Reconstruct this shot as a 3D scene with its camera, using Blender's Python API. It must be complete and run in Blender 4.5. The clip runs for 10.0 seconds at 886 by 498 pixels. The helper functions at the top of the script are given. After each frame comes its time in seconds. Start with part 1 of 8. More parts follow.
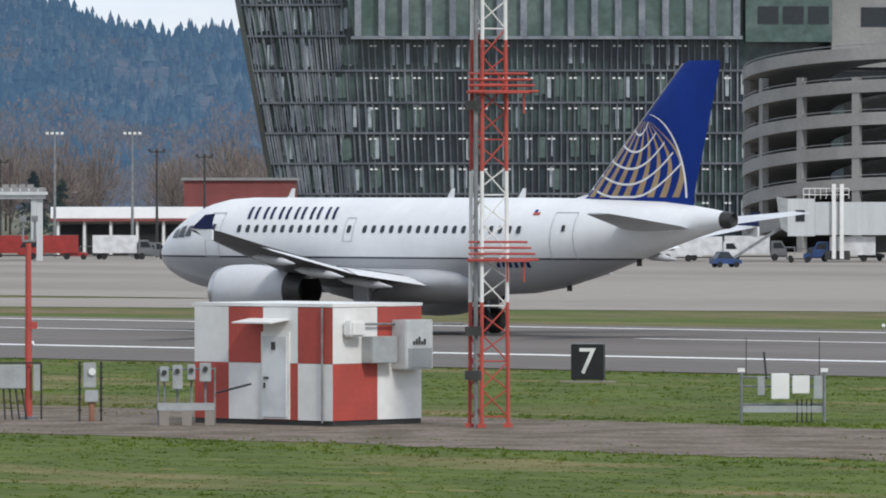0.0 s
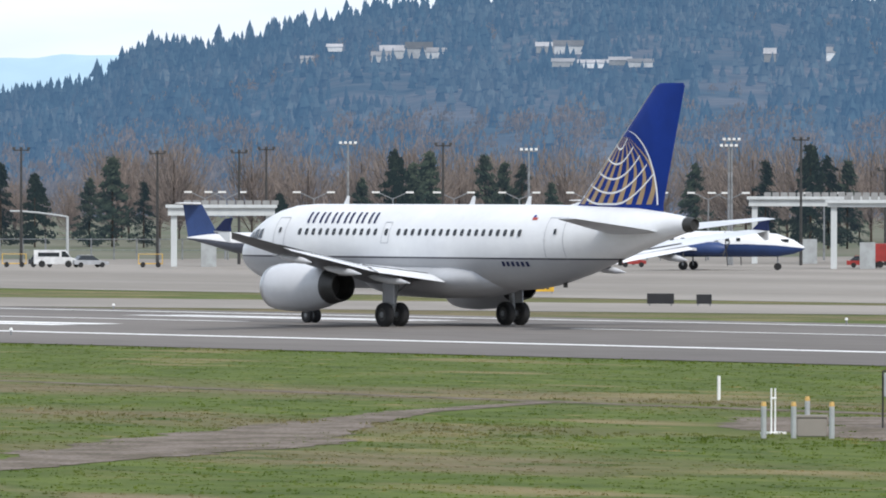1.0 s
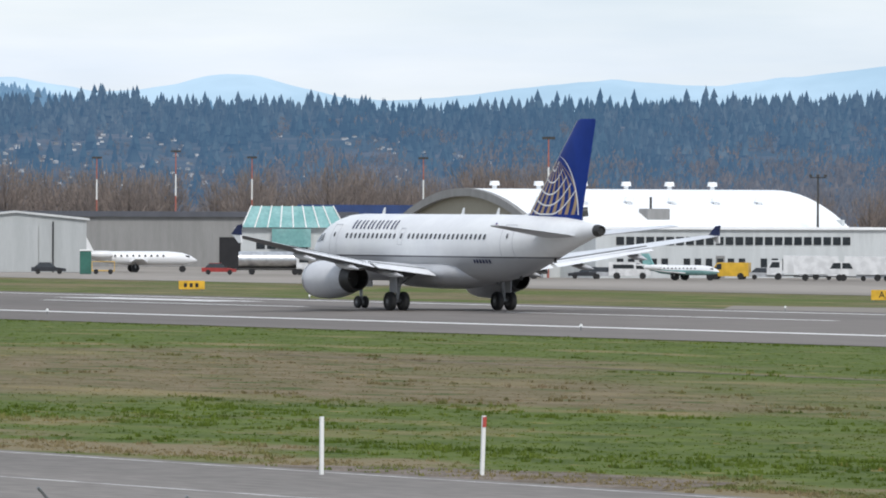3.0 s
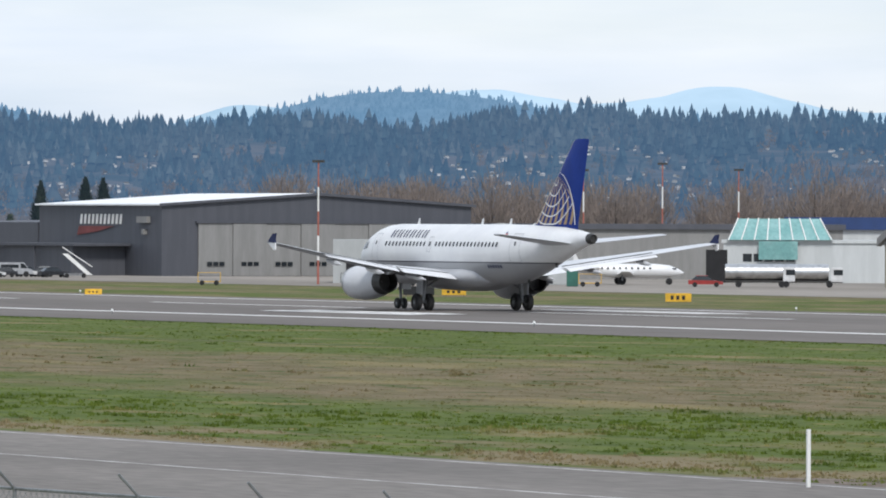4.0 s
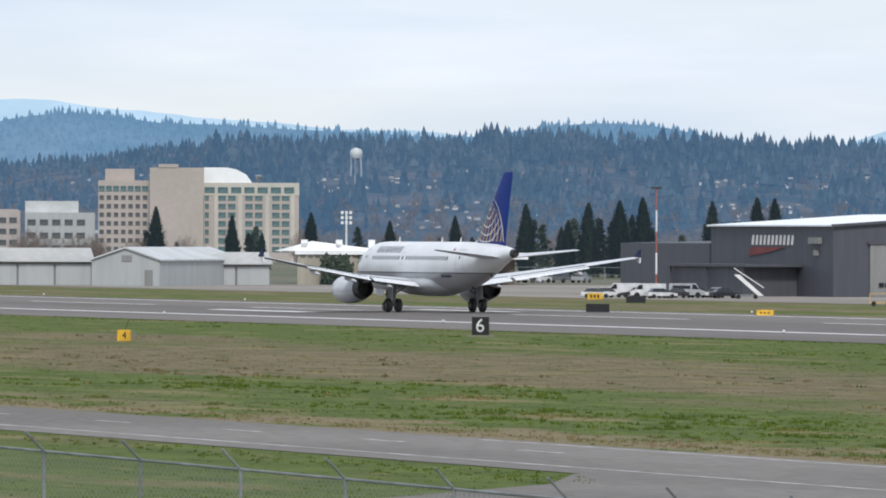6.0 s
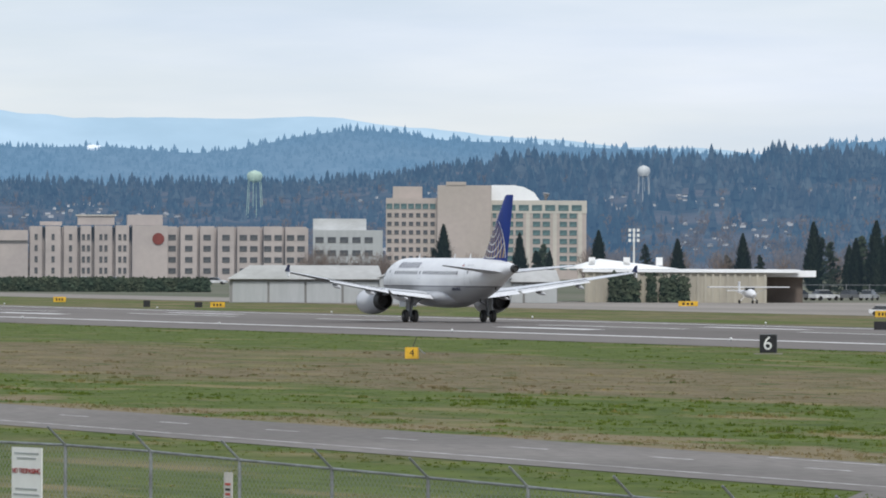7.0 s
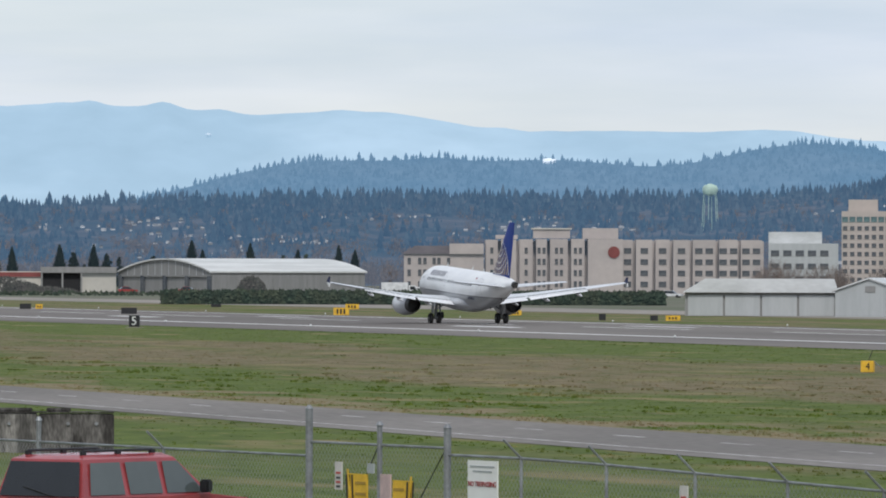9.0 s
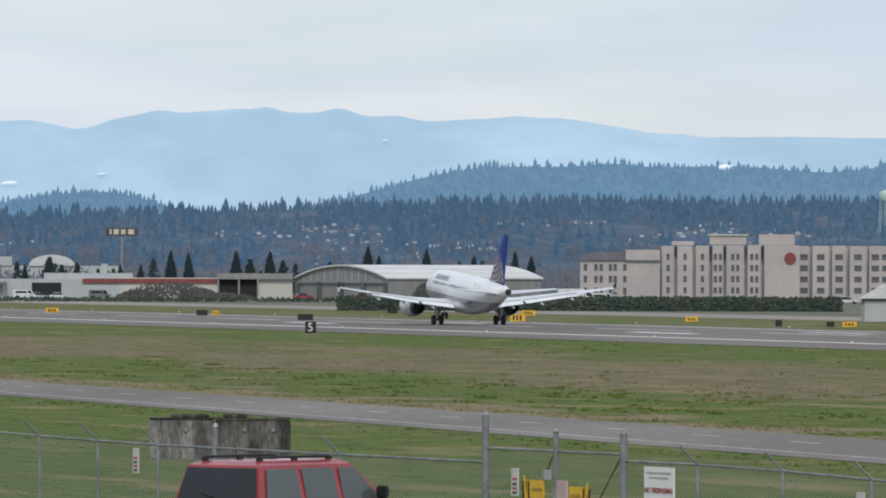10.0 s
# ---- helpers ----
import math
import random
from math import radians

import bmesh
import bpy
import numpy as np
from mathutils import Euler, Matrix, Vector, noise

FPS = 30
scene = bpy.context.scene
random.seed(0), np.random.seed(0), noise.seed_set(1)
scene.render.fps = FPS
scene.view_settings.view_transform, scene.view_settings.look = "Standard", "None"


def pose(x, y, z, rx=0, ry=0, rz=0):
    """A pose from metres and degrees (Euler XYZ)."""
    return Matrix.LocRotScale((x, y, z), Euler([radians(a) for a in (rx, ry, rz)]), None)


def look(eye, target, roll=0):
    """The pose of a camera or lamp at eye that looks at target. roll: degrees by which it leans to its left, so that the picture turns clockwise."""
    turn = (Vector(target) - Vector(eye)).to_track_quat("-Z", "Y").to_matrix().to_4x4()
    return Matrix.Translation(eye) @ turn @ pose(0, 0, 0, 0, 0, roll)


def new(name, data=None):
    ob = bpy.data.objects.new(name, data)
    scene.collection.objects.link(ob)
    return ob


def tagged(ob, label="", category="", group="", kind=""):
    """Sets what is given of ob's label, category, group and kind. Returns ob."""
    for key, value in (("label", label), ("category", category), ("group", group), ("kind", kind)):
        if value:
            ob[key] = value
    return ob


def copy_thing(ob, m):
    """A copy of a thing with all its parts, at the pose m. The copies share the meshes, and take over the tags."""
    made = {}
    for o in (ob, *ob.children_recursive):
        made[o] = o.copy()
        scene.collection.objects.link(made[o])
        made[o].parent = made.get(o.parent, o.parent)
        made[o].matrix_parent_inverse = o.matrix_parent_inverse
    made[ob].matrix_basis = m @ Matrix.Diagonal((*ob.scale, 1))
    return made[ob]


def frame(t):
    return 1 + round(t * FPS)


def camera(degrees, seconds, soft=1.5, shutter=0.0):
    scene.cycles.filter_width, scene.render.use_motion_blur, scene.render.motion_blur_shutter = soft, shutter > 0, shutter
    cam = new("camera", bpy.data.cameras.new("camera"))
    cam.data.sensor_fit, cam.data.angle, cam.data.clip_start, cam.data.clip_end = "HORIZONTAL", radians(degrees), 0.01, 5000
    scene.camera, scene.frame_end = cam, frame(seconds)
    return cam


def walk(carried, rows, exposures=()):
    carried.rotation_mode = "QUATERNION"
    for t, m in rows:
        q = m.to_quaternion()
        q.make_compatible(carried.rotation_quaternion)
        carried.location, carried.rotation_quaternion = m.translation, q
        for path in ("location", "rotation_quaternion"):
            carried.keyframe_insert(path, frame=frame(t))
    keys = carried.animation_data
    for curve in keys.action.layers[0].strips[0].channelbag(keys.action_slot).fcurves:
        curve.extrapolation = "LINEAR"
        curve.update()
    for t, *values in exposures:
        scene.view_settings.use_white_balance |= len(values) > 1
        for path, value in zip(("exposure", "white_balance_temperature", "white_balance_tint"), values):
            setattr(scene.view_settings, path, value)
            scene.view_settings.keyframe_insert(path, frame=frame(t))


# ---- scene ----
AZ0, EYE = 46.003, (0.0, 0.0, 6.459)
# seconds, turn towards the runway's end, tilt, lean (degrees)
PATH = [
    (0.0, 0.0, -0.440, -0.03), (0.4, 2.730, -0.418, -0.03), (0.5, 3.382, -0.412, 0.0), (0.7, 4.658, -0.400, 0.04),
    (1.0, 6.503, -0.384, 0.10), (1.5, 9.279, -0.373, 0.20), (1.6, 9.786, -0.371, 0.22), (2.0, 11.619, -0.348, 0.24),
    (2.2, 12.475, -0.341, 0.24), (3.3, 16.900, -0.282, 0.23), (3.5, 17.627, -0.270, 0.23), (4.0, 19.335, -0.222, 0.22),
    (4.5, 20.893, -0.177, 0.22), (5.0, 22.256, -0.150, 0.20), (5.5, 23.370, -0.117, 0.20), (5.7, 23.707, -0.110, 0.20),
    (6.8, 25.988, 0.018, 0.20), (7.0, 26.387, 0.037, 0.20), (7.5, 27.367, 0.082, 0.20), (8.0, 28.240, 0.095, 0.19),
    (8.5, 28.971, 0.105, 0.17), (9.0, 29.736, 0.125, 0.16), (9.5, 30.363, 0.145, 0.14), (10.0, 31.032, 0.168, 0.13)]


def aim(turn, tilt, lean):
    a, e = radians(AZ0 - turn), radians(tilt)
    far = Vector((math.sin(a) * math.cos(e), math.cos(a) * math.cos(e), math.sin(e))) * 100
    return look(EYE, Vector(EYE) + far, lean)


cam = camera(6.509, 10.0, soft=1.9)
walk(cam, [(t, aim(turn, tilt, lean)) for t, turn, tilt, lean in PATH],
     exposures=[(0.0, 0.24), (0.5, 0.32), (1.0, 0.53), (1.5, 0.58), (2.0, 0.48), (3.5, 0.28), (4.5, 0.29), (5.5, 0.28), (7.0, 0.17), (8.5, 0.09), (10.0, 0.04)])


# ---- world and sun ----
SUN_AZ, SUN_EL = 195.0, 45.0
world = bpy.data.worlds.new("sky")
scene.world = world
world.use_nodes = True
wn = world.node_tree.nodes
wl = world.node_tree.links
wn.clear()
sky = wn.new("ShaderNodeTexSky")
sky.sky_type, sky.sun_disc = "NISHITA", False
sky.sun_elevation, sky.sun_rotation = radians(SUN_EL), radians(SUN_AZ)
sky.air_density, sky.dust_density = 1.0, 0.6
coord = wn.new("ShaderNodeTexCoord")
stretch = wn.new("ShaderNodeMapping")
stretch.inputs["Scale"].default_value = (6, 6, 60)
clouds = wn.new("ShaderNodeTexNoise")
clouds.inputs["Scale"].default_value, clouds.inputs["Detail"].default_value = 1.0, 6
cover = wn.new("ShaderNodeMapRange")
cover.inputs["From Min"].default_value, cover.inputs["From Max"].default_value = 0.3, 0.7
cover.inputs["To Min"].default_value, cover.inputs["To Max"].default_value = 0.7, 1.0
veil = wn.new("ShaderNodeMix")
veil.data_type = "RGBA"
bank = wn.new("ShaderNodeMix")
bank.data_type = "RGBA"
bank.inputs["A"].default_value, bank.inputs["B"].default_value = (5.3, 6.2, 7.5, 1), (6.9, 7.45, 8.4, 1)
wide = wn.new("ShaderNodeMapping")
wide.inputs["Scale"].default_value = (16, 16, 110)
wisps = wn.new("ShaderNodeTexNoise")
wisps.inputs["Scale"].default_value, wisps.inputs["Detail"].default_value = 1.0, 7
shade = wn.new("ShaderNodeMapRange")
shade.inputs["From Min"].default_value, shade.inputs["From Max"].default_value = 0.3, 0.68
wl.new(coord.outputs["Generated"], wide.inputs["Vector"])
wl.new(wide.outputs["Vector"], wisps.inputs["Vector"])
wl.new(wisps.outputs["Fac"], shade.inputs["Value"])
wl.new(shade.outputs["Result"], bank.inputs["Factor"])
wl.new(bank.outputs["Result"], veil.inputs["B"])
back = wn.new("ShaderNodeBackground")
back.inputs["Strength"].default_value = 0.105
wout = wn.new("ShaderNodeOutputWorld")
wl.new(coord.outputs["Generated"], stretch.inputs["Vector"])
wl.new(stretch.outputs["Vector"], clouds.inputs["Vector"])
wl.new(clouds.outputs["Fac"], cover.inputs["Value"])
wl.new(cover.outputs["Result"], veil.inputs["Factor"])
wl.new(sky.outputs["Color"], veil.inputs["A"])
wl.new(veil.outputs["Result"], back.inputs["Color"])
wl.new(back.outputs["Background"], wout.inputs["Surface"])
sun_data = bpy.data.lights.new("sun", "SUN")
sun_data.energy, sun_data.angle, sun_data.color = 1.9, radians(10), (1.0, 0.97, 0.93)
sun = new("sun", sun_data)
a, e = radians(SUN_AZ), radians(SUN_EL)
sun.matrix_world = look((300 * math.sin(a), 300 * math.cos(a), 300 * math.tan(e)), (0, 0, 0))


# ---- materials ----
def mat(name, color, rough=0.7, metal=0.0, vary=0.15, scale=1.0, bump=0.0, fine=12.0, second=None, spread=0.5, stretch=(1, 1, 1), haze_glow=None, rand=0.0, spec=0.5):
    """A surface with wear at two scales; second: a colour that shows through in patches; the glow imitates haze."""
    m = bpy.data.materials.new(name)
    m.use_nodes = True
    n, l = m.node_tree.nodes, m.node_tree.links
    b = n["Principled BSDF"]
    b.inputs["Roughness"].default_value, b.inputs["Metallic"].default_value = rough, metal
    b.inputs["Specular IOR Level"].default_value = spec
    c = n.new("ShaderNodeTexCoord")
    mp = n.new("ShaderNodeMapping")
    mp.inputs["Scale"].default_value = stretch
    l.new(c.outputs["Object"], mp.inputs["Vector"])
    big, small = n.new("ShaderNodeTexNoise"), n.new("ShaderNodeTexNoise")
    big.inputs["Scale"].default_value, big.inputs["Detail"].default_value = scale, 5
    small.inputs["Scale"].default_value, small.inputs["Detail"].default_value = scale * fine, 4
    l.new(mp.outputs["Vector"], big.inputs["Vector"])
    l.new(mp.outputs["Vector"], small.inputs["Vector"])
    base = n.new("ShaderNodeMix")
    base.data_type = "RGBA"
    base.inputs["A"].default_value = (*color, 1)
    base.inputs["B"].default_value = (*(second or [x * 0.8 for x in color]), 1)
    r = n.new("ShaderNodeMapRange")
    r.inputs["From Min"].default_value, r.inputs["From Max"].default_value = spread - 0.1, spread + 0.1
    l.new(big.outputs["Fac"], r.inputs["Value"])
    l.new(r.outputs["Result"], base.inputs["Factor"])
    v = n.new("ShaderNodeMapRange")
    v.inputs["From Min"].default_value, v.inputs["From Max"].default_value = 0.25, 0.75
    v.inputs["To Min"].default_value, v.inputs["To Max"].default_value = 1 - vary, 1 + vary
    l.new(small.outputs["Fac"], v.inputs["Value"])
    hs = n.new("ShaderNodeHueSaturation")
    l.new(base.outputs["Result"], hs.inputs["Color"])
    if rand:
        oi = n.new("ShaderNodeNewGeometry")
        rr = n.new("ShaderNodeMapRange")
        rr.inputs["To Min"].default_value, rr.inputs["To Max"].default_value = 1 - rand, 1 + rand
        l.new(oi.outputs["Random Per Island"], rr.inputs["Value"])
        mu = n.new("ShaderNodeMath")
        mu.operation = "MULTIPLY"
        l.new(v.outputs["Result"], mu.inputs[0])
        l.new(rr.outputs["Result"], mu.inputs[1])
        l.new(mu.outputs["Value"], hs.inputs["Value"])
    else:
        l.new(v.outputs["Result"], hs.inputs["Value"])
    l.new(hs.outputs["Color"], b.inputs["Base Color"])
    if bump:
        bp = n.new("ShaderNodeBump")
        bp.inputs["Strength"].default_value, bp.inputs["Distance"].default_value = bump, 0.05
        l.new(small.outputs["Fac"], bp.inputs["Height"])
        l.new(bp.outputs["Normal"], b.inputs["Normal"])
    if haze_glow:
        b.inputs["Emission Color"].default_value, b.inputs["Emission Strength"].default_value = (*haze_glow, 1), 1.0
    return m


ASPHALT = mat("asphalt", (0.190, 0.172, 0.157), 0.95, 0, 0.14, 0.05, 0.2, 30, (0.152, 0.138, 0.127), stretch=(1, 0.15, 1), spec=0.08)
ROAD = mat("worn_asphalt", (0.215, 0.197, 0.180), 0.95, 0, 0.2, 0.08, 0.2, 30, (0.170, 0.156, 0.143), stretch=(1, 0.3, 1), spec=0.08)
CONCRETE = mat("concrete", (0.30, 0.272, 0.240), 0.95, 0, 0.12, 0.03, 0.1, 30, (0.235, 0.212, 0.186), stretch=(1, 0.25, 1), spec=0.1)
GRAVEL = mat("gravel", (0.20, 0.165, 0.138), 0.95, 0, 0.6, 0.5, 0.8, 14, (0.125, 0.104, 0.078), spec=0.08)
LINE = mat("line_paint", (0.86, 0.85, 0.83), 0.8, 0, 0.1, 0.6, 0.05, 9, (0.74, 0.73, 0.71), 0.58, spec=0.1)
WHITE = mat("white_paint", (0.78, 0.78, 0.76), 0.5, 0, 0.05, 0.3, 0, 9, (0.7, 0.69, 0.66))
PLANE_WHITE = mat("aircraft_white", (0.75, 0.75, 0.745), 0.34, 0, 0.04, 0.35, 0, 8, (0.69, 0.69, 0.695))
NACELLE = mat("nacelle_grey", (0.58, 0.58, 0.59), 0.3, 0, 0.04, 0.5, 0, 8, (0.54, 0.54, 0.55))
PLANE_GREY = mat("aircraft_grey", (0.43, 0.435, 0.45), 0.3, 0, 0.05, 0.5, 0, 8, (0.39, 0.395, 0.41))
WING_GREY = mat("wing_grey", (0.64, 0.65, 0.665), 0.35, 0.0, 0.05, 0.6, 0, 8, (0.56, 0.57, 0.585))
# wing grey darkened: the shade of the underside is put into the colour
WING_SHADE = mat("wing_underside_shaded", (0.15, 0.153, 0.16), 0.5, 0, 0.08, 0.6, 0, 8, (0.12, 0.123, 0.13))
BARE = mat("bare_metal", (0.62, 0.62, 0.62), 0.3, 0.9, 0.08, 1.5, 0, 8)
DARK_METAL = mat("dark_metal", (0.07, 0.068, 0.065), 0.5, 0.6, 0.2, 2, 0, 8)
RUBBER = mat("rubber", (0.018, 0.018, 0.019), 0.85, 0, 0.2, 3, 0.1, 8)
BLUE = mat("tail_blue", (0.006, 0.032, 0.22), 0.5, 0, 0.06, 0.5, 0, 8, spec=0.15)
FLAP_WHITE = mat("flap_white", (0.74, 0.745, 0.75), 0.4, 0, 0.05, 0.8, 0, 8, (0.66, 0.665, 0.675))
INK = mat("navy_lettering", (0.012, 0.02, 0.075), 0.5, 0, 0.05, 0.5, 0, 8, spec=0.2)
GOLD = mat("tail_gold", (0.38, 0.26, 0.14), 0.35, 0.1, 0.06, 0.8, 0, 8)
GLASS = mat("dark_glass", (0.02, 0.025, 0.03), 0.12, 0, 0.1, 2, 0, 8)
RED = mat("red_paint", (0.44, 0.068, 0.048), 0.6, 0, 0.08, 0.8, 0, 9, (0.37, 0.06, 0.045))
BLACK = mat("black_paint", (0.012, 0.012, 0.014), 0.5, 0, 0.2, 2, 0, 8)
YELLOW = mat("yellow_paint", (0.72, 0.42, 0.03), 0.5, 0, 0.1, 2, 0, 8)
GALV = mat("galvanised_steel", (0.27, 0.28, 0.285), 0.5, 0.4, 0.18, 2, 0, 9, (0.19, 0.195, 0.2))
GREYBOX = mat("grey_enamel", (0.38, 0.40, 0.40), 0.5, 0.1, 0.08, 1.5, 0, 9, (0.32, 0.33, 0.33))


# ---- mesh tools ----
def at(az, r, z=0.0):
    """A place by its bearing from the runway's heading (degrees) and its distance."""
    return Vector((r * math.sin(radians(az)), r * math.cos(radians(az)), z))


def link(name, bm, material, parent=None, label="", category="", group="", kind="", smooth=False):
    me = bpy.data.meshes.new(name)
    bmesh.ops.recalc_face_normals(bm, faces=bm.faces)
    bm.to_mesh(me)
    bm.free()
    for m in material if isinstance(material, (list, tuple)) else [material]:
        me.materials.append(m)
    if smooth:
        me.shade_smooth()
        me.set_sharp_from_angle(angle=radians(35))
    ob = new(name, me)
    ob.parent = parent
    return tagged(ob, label, category, group, kind)


def part(name, bm, material, parent, label="", smooth=False):
    return link(name, bm, material, parent, label, smooth=smooth)


def thing(name, m, label, category, group="", kind=""):
    ob = new(name)
    ob.empty_display_size = 0.2
    ob.matrix_world = m
    return tagged(ob, label, category, group, kind)


def share(name, ob, parent, m):
    """Another part on the same mesh."""
    o = new(name, ob.data)
    o.parent = parent
    o.matrix_basis = m
    return o


def box(x0, x1, y0, y1, z0, z1, bm=None, m=None, bevel=0.0):
    bm = bm or bmesh.new()
    mm = Matrix.Translation(((x0 + x1) / 2, (y0 + y1) / 2, (z0 + z1) / 2)) @ Matrix.Diagonal((x1 - x0, y1 - y0, z1 - z0, 1))
    r = bmesh.ops.create_cube(bm, size=1, matrix=(m @ mm) if m else mm)
    if bevel:
        es = list({e for v in r["verts"] for e in v.link_edges})
        bmesh.ops.bevel(bm, geom=es, offset=bevel, segments=2, affect="EDGES")
    return bm


def tube(p, q, r0, r1=None, n=8, bm=None, caps=True):
    bm = bm or bmesh.new()
    p, q = Vector(p), Vector(q)
    d = q - p
    m = Matrix.Translation((p + q) / 2) @ d.to_track_quat("Z", "Y").to_matrix().to_4x4()
    bmesh.ops.create_cone(bm, cap_ends=caps, segments=n, radius1=r0, radius2=r0 if r1 is None else r1, depth=d.length, matrix=m)
    return bm


def loft(rings, bm=None, closed=True, caps=True):
    """Rings of points joined into a skin."""
    bm = bm or bmesh.new()
    vs = [[bm.verts.new(p) for p in ring] for ring in rings]
    n = len(vs[0])
    for a, b in zip(vs, vs[1:]):
        for i in range(n if closed else n - 1):
            j = (i + 1) % n
            bm.faces.new((a[i], a[j], b[j], b[i]))
    if caps and closed:
        bm.faces.new(vs[0])
        bm.faces.new(vs[-1])
    return bm


def prism(outline, y0, y1, bm=None, m=None):
    """An outline in x and z, drawn out along y."""
    r0 = [Vector((x, y0, z)) for x, z in outline]
    r1 = [Vector((x, y1, z)) for x, z in outline]
    if m:
        r0, r1 = [m @ v for v in r0], [m @ v for v in r1]
    return loft([r0, r1], bm)


def sheet(points, z, bm=None, thick=0.0):
    """A flat piece of ground from its corners."""
    bm = bm or bmesh.new()
    if thick:
        return loft([[(x, y, z - thick) for x, y in points], [(x, y, z) for x, y in points]], bm)
    bm.faces.new([bm.verts.new((x, y, z)) for x, y in points])
    return bm


def text_mesh(body, size, name, material, parent, m, label="", depth=0.01):
    cu = bpy.data.curves.new(name, "FONT")
    cu.body, cu.size, cu.align_x, cu.align_y, cu.extrude = body, size, "CENTER", "CENTER", depth
    tmp = bpy.data.objects.new(name, cu)
    scene.collection.objects.link(tmp)
    me = bpy.data.meshes.new_from_object(tmp.evaluated_get(bpy.context.evaluated_depsgraph_get()))
    bpy.data.objects.remove(tmp)
    bpy.data.curves.remove(cu)
    me.materials.clear()
    me.materials.append(material)
    ob = new(name, me)
    ob.parent = parent
    ob.matrix_basis = m
    return tagged(ob, label)
# ---- ground ----
def rise(x):
    """The bank on which the camera stands."""
    return 4.8 * max(0.0, min(1.0, (75 - x) / 75)) ** 2.2


def grass_material():
    m = bpy.data.materials.new("airfield_grass")
    m.use_nodes = True
    n, l = m.node_tree.nodes, m.node_tree.links
    b = n["Principled BSDF"]
    b.inputs["Roughness"].default_value, b.inputs["Specular IOR Level"].default_value = 0.95, 0.15
    c = n.new("ShaderNodeTexCoord")

    def noise_at(sx, sy, detail=5):
        mp = n.new("ShaderNodeMapping")
        mp.inputs["Scale"].default_value = (sx, sy, 1)
        t = n.new("ShaderNodeTexNoise")
        t.inputs["Scale"].default_value, t.inputs["Detail"].default_value = 1, detail
        l.new(c.outputs["Object"], mp.inputs["Vector"])
        l.new(mp.outputs["Vector"], t.inputs["Vector"])
        return t.outputs["Fac"]

    def mix(fac, lo, hi, a, bcol):
        r = n.new("ShaderNodeMapRange")
        r.inputs["From Min"].default_value, r.inputs["From Max"].default_value = lo, hi
        l.new(fac, r.inputs["Value"])
        x = n.new("ShaderNodeMix")
        x.data_type = "RGBA"
        l.new(r.outputs["Result"], x.inputs["Factor"])
        for key, col in (("A", a), ("B", bcol)):
            if isinstance(col, tuple):
                x.inputs[key].default_value = (*col, 1)
            else:
                l.new(col, x.inputs[key])
        return x.outputs["Result"]

    sep = n.new("ShaderNodeSeparateXYZ")
    l.new(c.outputs["Object"], sep.inputs["Vector"])
    wob = n.new("ShaderNodeMath")
    wob.operation = "MULTIPLY_ADD"
    wob.inputs[1].default_value = 40
    l.new(noise_at(0.06, 0.016, 8), wob.inputs[0])
    l.new(sep.outputs["X"], wob.inputs[2])
    green = mix(noise_at(0.5, 0.25), 0.38, 0.62, (0.070, 0.098, 0.020), (0.106, 0.136, 0.030))
    dry = mix(noise_at(0.6, 0.2), 0.4, 0.6, (0.186, 0.146, 0.088), (0.128, 0.108, 0.053))
    # mown, drier band between the perimeter road and the runway
    up = n.new("ShaderNodeMapRange")
    up.inputs["From Min"].default_value, up.inputs["From Max"].default_value = 132, 150
    l.new(wob.outputs["Value"], up.inputs["Value"])
    down = n.new("ShaderNodeMapRange")
    down.inputs["From Min"].default_value, down.inputs["From Max"].default_value = 197, 176
    l.new(wob.outputs["Value"], down.inputs["Value"])
    band = n.new("ShaderNodeMath")
    band.operation = "MULTIPLY"
    l.new(up.outputs["Result"], band.inputs[0])
    l.new(down.outputs["Result"], band.inputs[1])
    # greener round the shed, where the mower seldom goes; olive beyond the runway
    along = n.new("ShaderNodeMapRange")
    along.inputs["From Min"].default_value, along.inputs["From Max"].default_value = 150, 250
    along.inputs["To Min"].default_value = 0.2
    l.new(sep.outputs["Y"], along.inputs["Value"])
    kept = n.new("ShaderNodeMath")
    kept.operation = "MULTIPLY"
    l.new(band.outputs["Value"], kept.inputs[0])
    l.new(along.outputs["Result"], kept.inputs[1])
    beyond = n.new("ShaderNodeMapRange")
    beyond.inputs["From Min"].default_value, beyond.inputs["From Max"].default_value = 262, 266
    beyond.inputs["To Max"].default_value = 0.6
    l.new(sep.outputs["X"], beyond.inputs["Value"])
    band = n.new("ShaderNodeMath")
    band.operation = "MAXIMUM"
    l.new(kept.outputs["Value"], band.inputs[0])
    l.new(beyond.outputs["Result"], band.inputs[1])
    amount = n.new("ShaderNodeMath")
    amount.operation = "MULTIPLY_ADD"
    amount.inputs[1].default_value = 0.33
    l.new(band.outputs["Value"], amount.inputs[0])
    l.new(noise_at(0.07, 0.022, 8), amount.inputs[2])
    col = mix(amount.outputs["Value"], 0.60, 0.80, green, dry)
    col = mix(noise_at(0.5, 0.22, 6), 0.55, 0.68, col, (0.060, 0.086, 0.020))
    col = mix(noise_at(0.16, 0.06, 7), 0.56, 0.68, col, (0.205, 0.168, 0.082))
    col = mix(noise_at(0.9, 0.35, 5), 0.64, 0.74, col, (0.27, 0.205, 0.088))
    # thin dry verge beside the perimeter road
    verge = n.new("ShaderNodeMapRange")
    verge.inputs["From Min"].default_value, verge.inputs["From Max"].default_value = 108, 97
    verge.inputs["To Max"].default_value = 0.34
